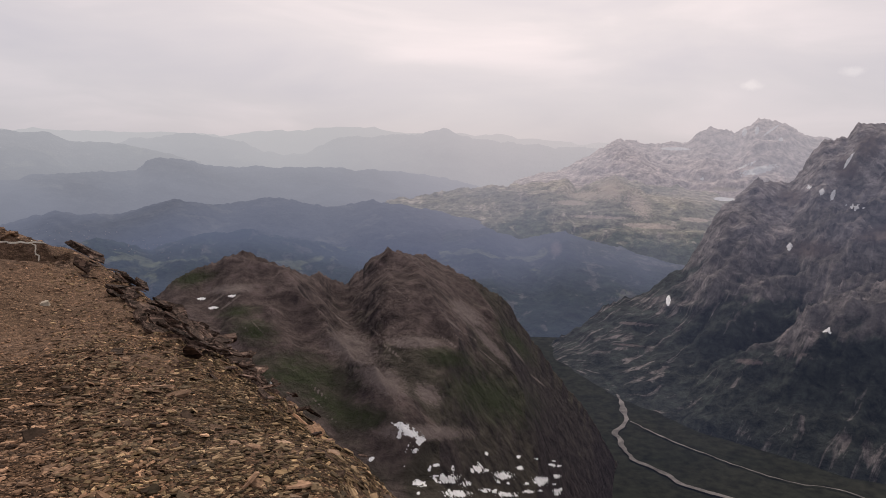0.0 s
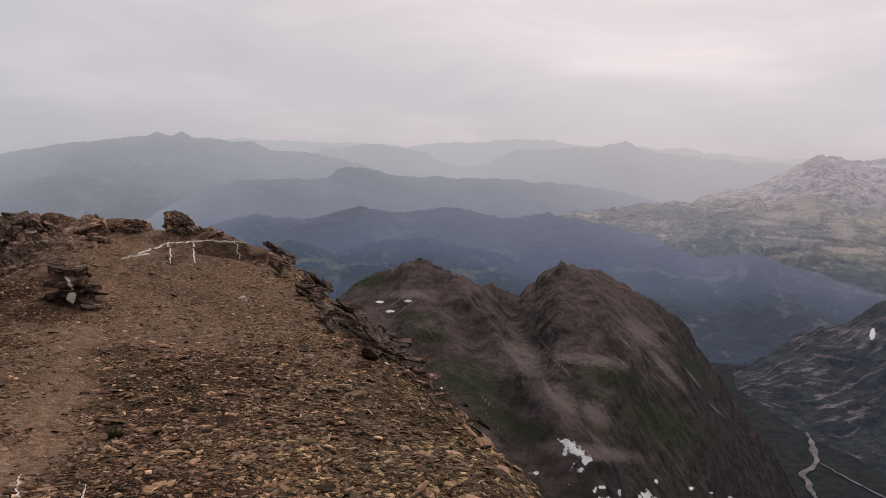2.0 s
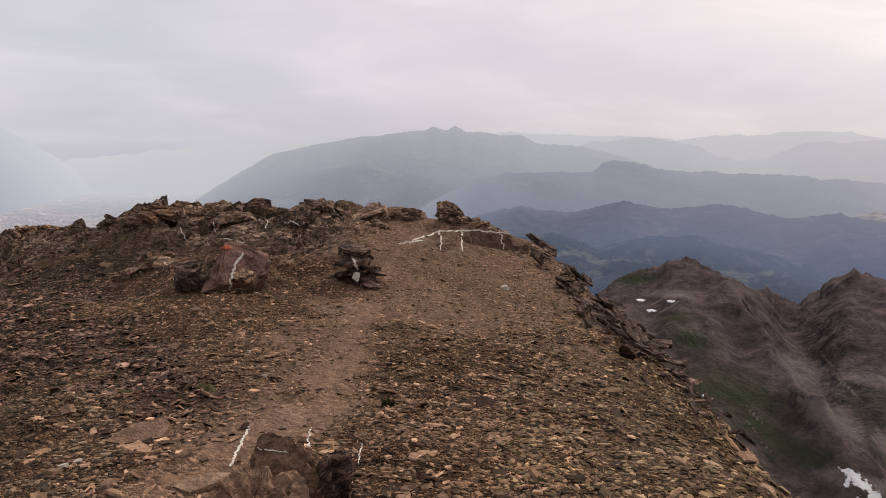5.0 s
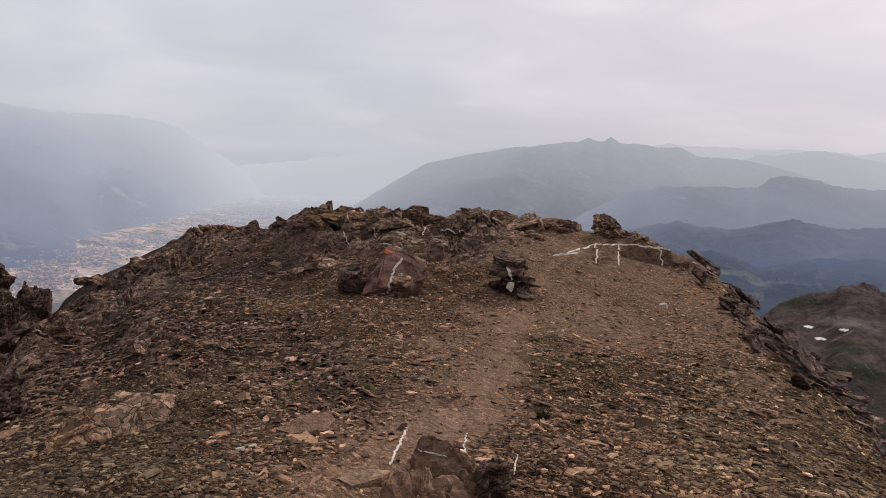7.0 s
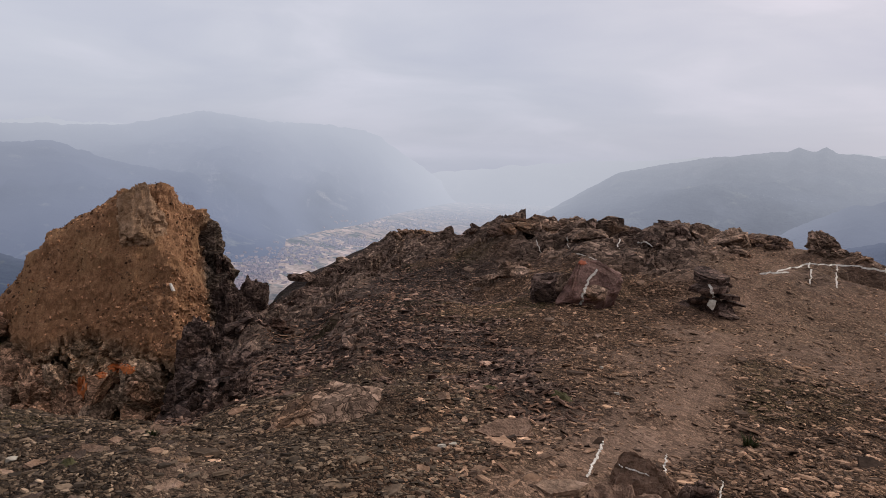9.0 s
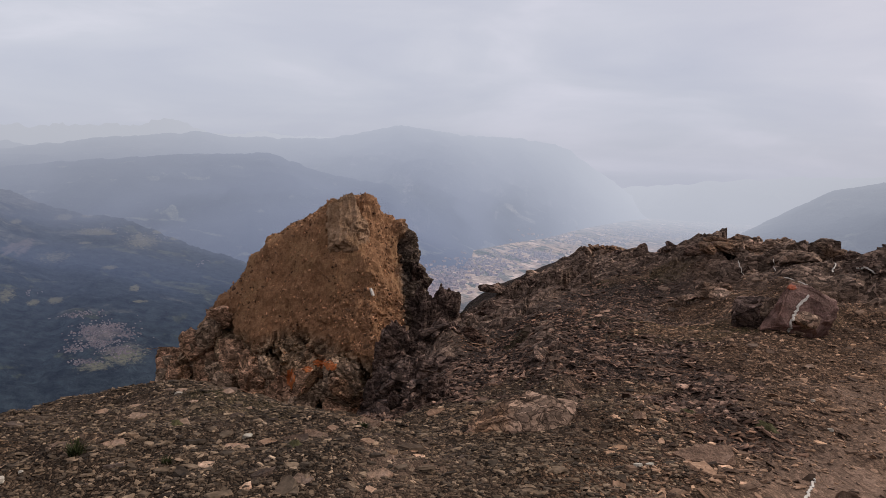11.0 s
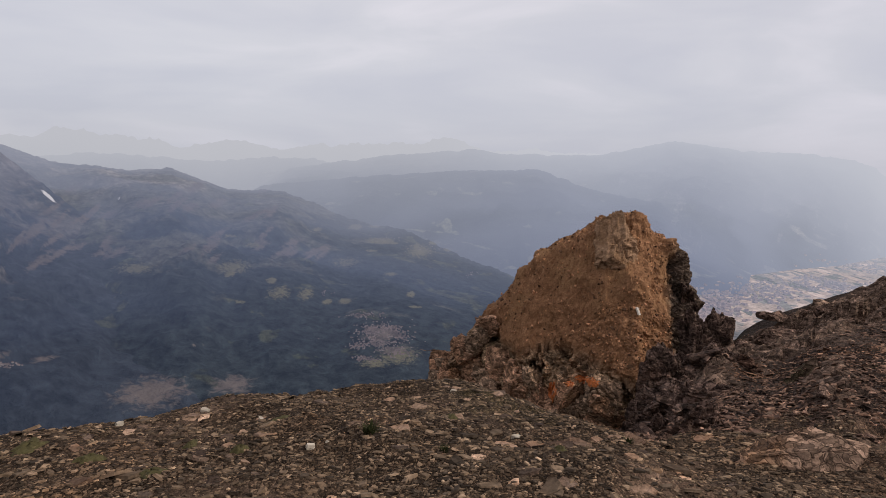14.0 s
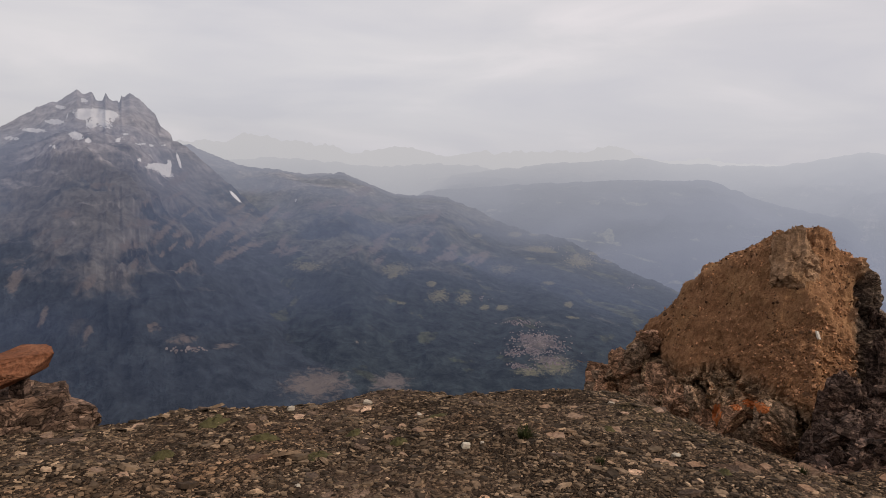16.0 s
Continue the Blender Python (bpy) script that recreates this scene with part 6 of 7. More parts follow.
prop = loose_slab("small black stone wedged under a slab", 138.9, 5.6, 0.16, 0.16, 0.14, 0, 0, 20, M_black, 308, 6)
prop.location.z = EYE + 5.6 * math.tan(radians(-17.3)) - 0.02
perched = new("stone_slab", hewn_mesh("stone_slab", (0.62, 0.40, 0.20), 309, 16, 2, 0.04))
perched.data.materials.append(M_rusty)
perched.matrix_world = facing(140.0, ground_at(140.0, 5.6), 0, 10, 0)
perched.location.z = EYE + 5.6 * math.tan(radians(-15.9))
tagged(perched, "rusty flat slab propped on a dark boulder", "stone", "single slabs")


# ---- the rock tower ----
TOWER = []


def tower():
    """A blunt crag of ochre gravel over cracked rock, with a grey cap and a dark cliff on its steep side."""
    R0, A0 = 17.0, 84.5
    root = new("rock_tower")
    base = ground_at(A0, R0)
    root.matrix_world = facing(A0, Vector((base.x, base.y, EYE)))
    tagged(root, "tall ochre-brown rock tower with grey cap and orange lichen", "rock")
    prof = [(-3.4, -6.9), (-2.70, -5.2), (-2.50, -3.1), (-2.40, -2.6), (-2.17, -2.20), (-2.0, -1.84), (-1.62, -1.60), (-1.25, -1.22), (-0.55, -1.40), (0.0, -1.80), (0.65, -2.2), (1.28, -2.87), (1.78, -3.62), (2.30, -4.05), (2.80, -4.55), (3.12, -4.9), (3.32, -5.7), (3.5, -6.9), (4, -8)]
    nu, nv = 270, 230
    U, V = np.meshgrid(np.linspace(-3.3, 3.65, nu), np.concatenate([np.linspace(-4.0, -1.6, 150), np.linspace(-1.6, 2.4, 81)[1:]]), indexing="ij")
    top = smoothed(np.interp(U.ravel(), [p[0] for p in prof], [p[1] for p in prof]).reshape(U.shape), 3, 0)
    flat = np.stack([U.ravel(), V.ravel(), 0 * U.ravel()], -1)
    wob = fbm(flat * 0.5, 3, 501).reshape(U.shape)
    front = np.clip(-V - 0.25 + 0.25 * wob, 0, None)
    back = np.clip(V - 0.5, 0, None)
    h = top - 1.12 * front - 1.6 * back ** 1.2
    edge = -4.15 + 0.30 * wob + 0.02 * U
    h = np.where(h < edge, edge - (edge - h) * 3.2, h)
    h = np.maximum(h, -8.5)
    P = np.stack([U, V, h], -1)
    gx, gy = np.gradient(P, axis=0), np.gradient(P, axis=1)
    N = np.cross(gx, gy)
    N /= np.linalg.norm(N, axis=-1, keepdims=True) + 1e-9
    q = P.reshape(-1, 3)
    low = np.clip((edge - h) / 0.3, 0, 1).ravel()
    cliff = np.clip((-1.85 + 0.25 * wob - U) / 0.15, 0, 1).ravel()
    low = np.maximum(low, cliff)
    d = 0.12 * fbm(q * 0.9, 3, 511) + 0.055 * fbm(q * 2.6, 4, 516, 0.6) + 0.012 * fbm(q * 11.0, 3, 521, 0.6)
    crack = np.abs(fbm(q * np.array([0.9, 0.9, 1.6]), 3, 531))
    one, gap = cells(q * np.array([1.7, 1.7, 1.3]) + 0.25 * fbm(q * 1.5, 3, 545)[:, None], 547)
    two, gap2 = cells(q * np.array([4.5, 4.5, 4.0]) + 0.3 * fbm(q * 4, 2, 546)[:, None], 548)
    three, gap3 = cells(q * np.array([10.0, 10.0, 9.0]) + 0.3 * fbm(q * 9, 2, 549)[:, None], 550)
    rocky_low = 0.24 * one + 0.10 * two + 0.035 * three - 0.22 * np.exp(-(gap / 0.05) ** 2) - 0.09 * np.exp(-(gap2 / 0.08) ** 2) - 0.03 * np.exp(-(gap3 / 0.10) ** 2)
    gully = 0.035 * fbm(np.stack([q[:, 0] * 2.2 + 0.5 * fbm(q * 0.8, 2, 561), q[:, 2] * 0.5, 0 * q[:, 0]], -1), 3, 563, 0.55, True)
    d = d + low * rocky_low + (1 - low) * (gully + 0.035 * np.clip(two, -0.3, 1) + 0.016 * np.clip(three, -0.2, 1))
    q = (q + N.reshape(-1, 3) * d[:, None]) * np.array([1, -1, 1])
    me = mesh_of("gravel_flank", q, grid_faces(nu, nv)[:, ::-1], smooth=False)
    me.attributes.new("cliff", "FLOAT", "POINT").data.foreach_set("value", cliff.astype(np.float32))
    me.attributes.new("tone", "FLOAT", "POINT").data.foreach_set("value", (0.5 + 0.3 * one + 0.25 * two).astype(np.float32))
    me.attributes.new("bare", "FLOAT", "POINT").data.foreach_set("value", low.astype(np.float32))
    mt = M_ochre.copy()
    mt.name = "tower_flank"
    t = mt.node_tree
    b = t.nodes["Principled BSDF"]
    old = b.inputs["Base Color"].links[0].from_socket
    a = t.nodes.new("ShaderNodeAttribute")
    a.attribute_name = "bare"
    p = where(t)
    stone = ramp(t, noise_node(t, scaled(t, p, (1, 1, 2.5)), 4.0, 6, 0.65, 0.4), [(0.33, (0.110, 0.073, 0.047)), (0.5, (0.245, 0.162, 0.100)), (0.7, (0.41, 0.285, 0.188))])
    tone = t.nodes.new("ShaderNodeAttribute")
    tone.attribute_name = "tone"
    stone = mix(t, 1.0, stone, ramp(t, tone.outputs["Fac"], [(0.1, (0.55, 0.50, 0.50)), (0.5, (1.0, 1.0, 1.0)), (0.9, (1.45, 1.40, 1.32))]), "MULTIPLY")
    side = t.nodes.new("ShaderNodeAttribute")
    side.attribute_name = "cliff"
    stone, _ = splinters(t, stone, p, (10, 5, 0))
    stone = mix(t, side.outputs["Fac"], stone, mix(t, 1.0, stone, (0.30, 0.32, 0.38), "MULTIPLY"))     # stone colour made darker on the steep side
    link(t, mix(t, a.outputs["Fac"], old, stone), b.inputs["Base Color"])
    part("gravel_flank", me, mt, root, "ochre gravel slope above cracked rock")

    def block(name, u, v, z, size, seed, mat, dip, layer, label="", lean=0.0, ledge=0.16, tilt=(0, 0, 0), res=(80, 56)):
        if name == "foot_rock":
            me = hewn_mesh(name, [c * 1.05 for c in size], seed, 14, 3, 0.10)
            v, z = v + 0.22, z - 0.1
        else:
            me = strata_mesh(name, size, seed, dip, layer, *res, ledge=ledge, lean=lean)
        o = part(name, me, mat, root, label)
        o.location = (u, -v, z)
        o.rotation_euler = [radians(c) for c in tilt]
        return o
    block("cap_rock", -0.72, -0.85, -1.96, (1.25, 1.45, 1.70), 551, M_cap, (0.5, 0.5, 0.6), 0.34, "grey-brown bedded cap rock", 0.10, 0.06, (18, 0, 0), (110, 76))
    block("cap_rock", -1.45, -0.75, -2.55, (0.75, 0.9, 0.9), 552, M_ochre_rock, (0.9, 0.2, 0.2), 0.14, "ochre split rock under the cap", 0.0, 0.14)
    block("cap_rock", -1.86, -0.1, -2.15, (0.62, 0.9, 0.75), 556, M_ochre_rock, (0.9, 0.2, 0.2), 0.14, "ochre shoulder of the cap", 0.0, 0.14)
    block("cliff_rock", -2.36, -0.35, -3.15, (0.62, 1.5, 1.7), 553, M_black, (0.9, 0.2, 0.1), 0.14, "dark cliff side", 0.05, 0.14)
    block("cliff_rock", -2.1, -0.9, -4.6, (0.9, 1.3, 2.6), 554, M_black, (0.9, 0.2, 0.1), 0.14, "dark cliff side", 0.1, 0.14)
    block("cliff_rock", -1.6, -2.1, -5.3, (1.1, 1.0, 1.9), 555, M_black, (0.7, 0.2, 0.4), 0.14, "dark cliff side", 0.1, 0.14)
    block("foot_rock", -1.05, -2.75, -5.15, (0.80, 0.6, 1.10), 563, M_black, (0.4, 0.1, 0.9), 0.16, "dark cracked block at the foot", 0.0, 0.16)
    fq = random.Random(77)
    for k in range(22):      # cracked blocks along the foot and on the shoulder
        u = -0.9 + 3.9 * k / 21 + fq.uniform(-0.1, 0.1)
        w = fq.uniform(0.35, 0.75)
        hz = -4.75 - 0.1 * k / 21 + fq.uniform(-0.35, 0.25)
        at = -(float(np.interp(u, [p[0] for p in prof], [p[1] for p in prof])) + 4.15) / 1.12 - 0.25
        for row in (0, 1):
            block("foot_rock", u + 0.12 * row, at - 0.42 - 0.22 * row + fq.uniform(-0.10, 0.10), hz - 0.55 * row, (w, w * 0.8, w * fq.uniform(0.8, 1.3)), 570 + k + 40 * row, M_ochre_rock if fq.random() < 0.7 else M_grey, (0.3, 0.2, 0.9), 0.10, "", 0.0, 0.16, (fq.uniform(-15, 15), fq.uniform(-15, 15), fq.uniform(0, 90)))
    for k in range(9):
        f = k / 8
        w = fq.uniform(0.30, 0.55)
        block("foot_rock", 1.9 + 1.15 * f + fq.uniform(-0.06, 0.06), -0.75 - 0.25 * fq.random(), -3.85 - 1.35 * f, (w, w, w * 1.25), 600 + k, M_grey if k % 3 else M_ochre_rock, (0.3, 0.2, 0.9), 0.10, "pale broken rock on the shoulder", 0.0, 0.16, (fq.uniform(-12, 12), fq.uniform(-12, 12), fq.uniform(0, 90)))
    # stones stuck in the gravel
    qr = random.Random(61)
    verts = me.vertices
    for i in range(700):
        k = qr.randrange(len(verts))
        co, no = verts[k].co, verts[k].normal
        if co.z < -4.6 or co.y < -0.1 or no.z < 0.1 or co.x < -2.3:
            continue
        o = part("stone", qr.choice(OCHRE_HEWN), None, root)
        s = qr.uniform(0.05, 0.11) * (2.2 if qr.random() < 0.07 else 1)
        o.location = co - no * s * 0.12
        o.rotation_euler = (no.to_track_quat("Z", "Y").to_euler().x + qr.uniform(-0.4, 0.4), qr.uniform(-0.4, 0.4), qr.uniform(0, 6.28))
        o.scale = (s, s, s * 1.2)
    TOWER.append((root, q, N.reshape(-1, 3) * np.array([1, -1, 1]), low))
    w = part("quartz_stone", shard_mesh("quartz_stone", qr, 0.07, 0.06, 0.17, 6, 2), M_quartz, root, "white quartz stone in the gravel")
    best = min(verts, key=lambda c: abs(c.co.x + 1.27) + abs(c.co.z + 3.1) + (9 if c.co.y < 0.4 else 0))
    w.location = best.co + Vector((0, 0.05, 0))
    w.rotation_euler = (0.6, 0.2, 0.3)
    return root


tower()


# ---- slate grit and chips ----
M_chip_olive = rock_material("olive_slate_chips", [(0.25, (0.072, 0.058, 0.036)), (0.5, (0.142, 0.117, 0.074)), (0.8, (0.245, 0.205, 0.138))], 9.0, (1, 1, 1), (0, 0, 0), stain=(0.17, 0.135, 0.075), stain_at=0.56, per_piece="island", strength=0.2)


def chips(name, label, mat, az_range, r_range, count, size, tilt, seed, skip_worn=0.93, only_dark=None, k=4, thick=(0.07, 0.20), lie=None):
    g = np.random.default_rng(seed)
    az = g.uniform(*az_range, count)
    r = r_range[0] * (r_range[1] / r_range[0]) ** (g.random(count) ** 0.8)
    a = np.radians(az)
    x, y = -np.sin(a) * r, np.cos(a) * r
    worn, dark, moss, plateau_earth, bare = regions(x, y)
    keep = g.random(count) > np.maximum(worn * skip_worn, bare * 0.85)
    lip = np.interp(az, [p[0] for p in LIP], [p[1] for p in LIP])
    keep &= r < lip + 1.2
    if only_dark is not None:
        keep &= (dark > 0.5) == only_dark
    x, y = x[keep], y[keep]
    e = 0.15
    sx = (ground_z(x + e, y, False) - ground_z(x - e, y, False)) / (2 * e)
    sy = (ground_z(x, y + e, False) - ground_z(x, y - e, False)) / (2 * e)
    return flakes(name, label, mat, np.stack([x, y, ground_z(x, y)], -1), np.stack([-sx, -sy, 1 + 0 * sx], -1), size, tilt, g, k, thick, lie)


def flakes(name, label, mat, at, normal, size, tilt, g, k=4, thick=(0.07, 0.20), lie=None):
    """Split flakes of stone lying on the places at, each tilted a little from the ground's normal. lie: how far they run outwards rather than across, how strictly, and how far they dip outwards."""
    n = len(at)
    out = at * np.array([1, 1, 0])
    out = out / (np.linalg.norm(out, axis=1, keepdims=True) + 1e-6)
    right = np.stack([out[:, 1], -out[:, 0], 0 * out[:, 0]], -1)
    if lie:
        normal = normal + lie[2] * out
    normal = normal / np.linalg.norm(normal, axis=1, keepdims=True) + g.normal(0, tilt, (n, 3))
    normal /= np.linalg.norm(normal, axis=1, keepdims=True)
    u = np.cross(normal, g.normal(0, 1, (n, 3)))
    if lie:
        u = right + lie[0] * out + g.normal(0, 1 / lie[1], (n, 3))
        u = u - normal * (u * normal).sum(1, keepdims=True)
    u /= np.linalg.norm(u, axis=1, keepdims=True)
    w = np.cross(normal, u)
    s = np.clip(size * np.exp(g.normal(0, 0.62, n)), size * 0.4, size * 2.6)
    ang = (np.arange(k) + g.uniform(-0.35, 0.35, (n, k))) / k * 2 * np.pi
    rad = g.uniform(0.55, 1.1, (n, k)) * s[:, None] * 0.5
    a, b = np.cos(ang) * rad, np.sin(ang) * rad * g.uniform(0.5, 0.95, (n, 1))
    h = s * g.uniform(*thick, n)
    mid = at + normal * (s * tilt * 0.12)[:, None]
    flat = mid[:, None] + u[:, None] * a[..., None] + w[:, None] * b[..., None]
    shrink = g.uniform(0.80, 0.97, (n, k, 1))
    low = flat - normal[:, None] * (h * 0.6)[:, None, None]
    up = mid[:, None] + (flat - mid[:, None]) * shrink + normal[:, None] * (h * 0.75)[:, None, None]
    verts = np.concatenate([low, up], 1).reshape(-1, 3)
    o = (np.arange(n) * 2 * k)[:, None]
    sides = np.concatenate([np.stack([o + i, o + (i + 1) % k, o + k + (i + 1) % k, o + k + i], -1) for i in range(k)], 1).reshape(-1, 4)
    caps = (o + k + np.arange(k)[None]).reshape(-1, k)
    me = bpy.data.meshes.new(name)
    me.vertices.add(len(verts))
    me.vertices.foreach_set("co", verts.astype(np.float32).ravel())
    loops = np.concatenate([sides.ravel(), caps.ravel()]).astype(np.int32)
    starts = np.concatenate([np.arange(len(sides)) * 4, len(sides) * 4 + np.arange(n) * k]).astype(np.int32)
    me.loops.add(len(loops))
    me.loops.foreach_set("vertex_index", loops)
    me.polygons.add(len(starts))
    me.polygons.foreach_set("loop_start", starts)
    me.polygons.foreach_set("use_smooth", np.full(len(starts), False))
    me.update(calc_edges=True)
    me.materials.append(mat)
    return tagged(new(name, me), label, "gravel", kind="stuff")


chips("slate_chips", "brown slate chips scattered on the summit mound", M_chip, (20, 60), (3.1, 12.5), 33000, 0.025, 0.28, 701, only_dark=False, thick=(0.06, 0.16), lie=(-0.35, 0.8, 0.10))
chips("slate_chips", "olive slate chips on the mound's far shoulder", M_chip_olive, (-6, 28), (3.1, 12.5), 28000, 0.025, 0.28, 704, only_dark=False, thick=(0.06, 0.16), lie=(-0.35, 0.8, 0.10))
chips("slate_plates", "flat slate plates on the summit mound", M_chip, (20, 62), (3.1, 14.5), 8000, 0.042, 0.22, 711, only_dark=False, k=5, thick=(0.04, 0.10), lie=(-0.35, 0.8, 0.12))
chips("slate_plates", "flat olive slate plates on the mound's far shoulder", M_chip_olive, (-6, 28), (3.1, 12.5), 6500, 0.042, 0.22, 716, only_dark=False, k=5, thick=(0.04, 0.10), lie=(-0.35, 0.8, 0.12))
chips("slate_plates", "larger pale slate plates on the summit mound", M_chip, (-4, 58), (3.2, 13.0), 800, 0.078, 0.2, 714, only_dark=False, k=6, thick=(0.03, 0.07), lie=(-0.35, 0.8, 0.12))
chips("slate_chips", "dark slate scree in the hollow", M_chip_dark, (46, 82), (4.0, 16.0), 50000, 0.035, 0.34, 702, only_dark=True, thick=(0.05, 0.13), lie=(0.7, 1.8, 0.26))
chips("slate_plates", "larger dark slate plates in the hollow", M_chip_dark, (46, 82), (4.3, 16.0), 9000, 0.058, 0.32, 712, only_dark=True, k=5, thick=(0.04, 0.10), lie=(0.7, 1.6, 0.28))
chips("slate_chips", "grey-brown slate chips on the plateau", M_chip_grey, (56, 142), (3.0, 7.0), 42000, 0.020, 0.24, 703, only_dark=False, thick=(0.07, 0.18), lie=(0.0, 1.2, 0.06))
chips("slate_plates", "flat slate plates on the plateau", M_chip_grey, (56, 142), (3.0, 7.0), 7000, 0.034, 0.22, 713, only_dark=False, k=5, thick=(0.06, 0.14), lie=(0.0, 1.2, 0.08))
chips("slate_plates", "larger flat slate plates on the plateau", M_chip_grey, (56, 142), (3.0, 6.5), 300, 0.070, 0.18, 715, only_dark=False, k=6, thick=(0.04, 0.09), lie=(0.0, 1.1, 0.06))
M_gravel = rock_material("ochre_gravel", [(0.25, (0.125, 0.074, 0.042)), (0.5, (0.205, 0.126, 0.072)), (0.8, (0.34, 0.225, 0.142))], 9.0, (1, 1, 1), (0, 0, 0), stain=(0.14, 0.080, 0.038), stain_at=0.52, per_piece="island", strength=0.2)
root, q, nn, low = TOWER[0]
g = np.random.default_rng(705)
ok = np.nonzero((q[:, 2] > -5.2) & (q[:, 1] > -0.6) & (nn[:, 2] > 0.15) & (low < 0.6) & (q[:, 0] > -2.5))[0]
pick = g.choice(ok, 5200)
m = np.array(root.matrix_world)
at = (q[pick] + g.normal(0, 0.012, (5200, 3))) @ m[:3, :3].T + m[:3, 3]
flakes("tower_gravel", "ochre gravel clinging to the rock tower", M_gravel, at, nn[pick] @ m[:3, :3].T, 0.028, 0.22, g, 4, (0.2, 0.45))
qs = random.Random(88)
for i in range(230):
    az = qs.uniform(0, 140)
    lip = float(np.interp(az, [p[0] for p in LIP], [p[1] for p in LIP]))
    r = 3.0 + (min(lip, 13.5) - 2.9) * qs.random() ** 0.8
    x, y = -math.sin(radians(az)) * r, math.cos(radians(az)) * r
    if float(regions(np.array([x]), np.array([y]))[0][0]) > 0.4:
        continue
    o = new("stone_slab", qs.choice(SHARDS))
    sc = qs.uniform(0.07, 0.15) * (1 + r * 0.06) * (1.5 if qs.random() < 0.12 else 1.0)
    set_rock(o, az, r, 0.012 * sc * 6, qs.uniform(-14, 14), qs.uniform(-14, 14), qs.uniform(0, 360))
    o.scale = (sc, sc, sc * 0.42)
    tagged(o, "loose flat brown slate lying on the grit", "stone", "loose slates")
# broken rock along the rim
for i in range(24):
    az = 36.5 + 37 * (i + qs.uniform(-0.4, 0.4)) / 23
    lip = float(np.interp(az, [p[0] for p in LIP], [p[1] for p in LIP]))
    r = lip - qs.uniform(-0.2, 1.8)
    g = ground_at(az, r)
    w = qs.uniform(0.35, 0.85)
    up = qs.uniform(0.03, 0.14) if az < 58 else qs.uniform(0.05, 0.24)
    el = math.degrees(math.atan2(g.z + up - EYE, r))
    outcrop("broken schist jutting from the rim", az, r, w, el, w * 0.8, M_dark if (az > 66 or qs.random() < 0.35) else M_schist, 800 + i, (qs.uniform(-0.5, 0.6), 0.2, 0.8), qs.uniform(0.05, 0.10), 2, 0.9, res=(52, 34), ledge=0.14, lean=qs.uniform(-0.25, 0.25), hewn=i % 2 == 0)


# ---- quartz veins, lichen, moss and tufts ----
def seen_from_eye(az, el):
    """The first rock or ground along the line from the eye at (az, el)."""
    a, e = radians(az), radians(el)
    way = Vector((-math.sin(a) * math.cos(e), math.cos(a) * math.cos(e), math.sin(e)))
    hit, place, normal, _, ob, _ = scene.ray_cast(bpy.context.evaluated_depsgraph_get(), Vector((0, 0, EYE)), way, distance=60)
    return (place, normal, ob) if hit else None


def owner(ob):
    while ob.parent:
        ob = ob.parent
    return ob


def vein(points, width, seed, mat=None, name="quartz_vein", label="white quartz vein", steps=6):
    """A raised seam that follows the rock through (az, el) points."""
    q = random.Random(seed)
    t = np.linspace(0, len(points) - 1, steps * (len(points) - 1) + 1)
    az = np.interp(t, range(len(points)), [p[0] for p in points])
    el = np.interp(t, range(len(points)), [p[1] for p in points])
    hits = []
    for a, e in zip(az, el):
        h = seen_from_eye(a + q.uniform(-0.09, 0.09), e + q.uniform(-0.06, 0.06))
        if h and (not hits or (h[0] - hits[-1][0]).length < 0.35):
            hits.append(h)
    if len(hits) < 3:
        return None
    bm = bmesh.new()
    rings = []
    for i, (c, n, ob) in enumerate(hits):
        along = (hits[min(i + 1, len(hits) - 1)][0] - hits[max(i - 1, 0)][0]).normalized()
        n = (n + (Vector((0, 0, EYE)) - c).normalized()).normalized()
        side = along.cross(n).normalized()
        w = width * q.uniform(0.75, 1.2) * (0.5 if i in (0, len(hits) - 1) else 1)
        up = n * width * 0.35
        rings.append([bm.verts.new(c + side * w * 0.5 - up), bm.verts.new(c + side * w * 0.36 + up), bm.verts.new(c - side * w * 0.36 + up), bm.verts.new(c - side * w * 0.5 - up)])
    for r0, r1 in zip(rings[:-1], rings[1:]):
        for k in range(3):
            bm.faces.new((r0[k], r0[k + 1], r1[k + 1], r1[k]))
    me = bpy.data.meshes.new(name)
    bm.normal_update()
    bm.to_mesh(me)
    bm.free()
    me.materials.append(mat or M_quartz)
    ob = new(name, me)
    top = owner(hits[len(hits) // 2][2])
    if top.type == "EMPTY":
        ob.parent = top
        ob.matrix_parent_inverse = top.matrix_world.inverted()
        ob["label"] = label
    else:
        tagged(ob, "white quartz seam showing in the summit ground", "quartz vein", kind="structure")
    return ob


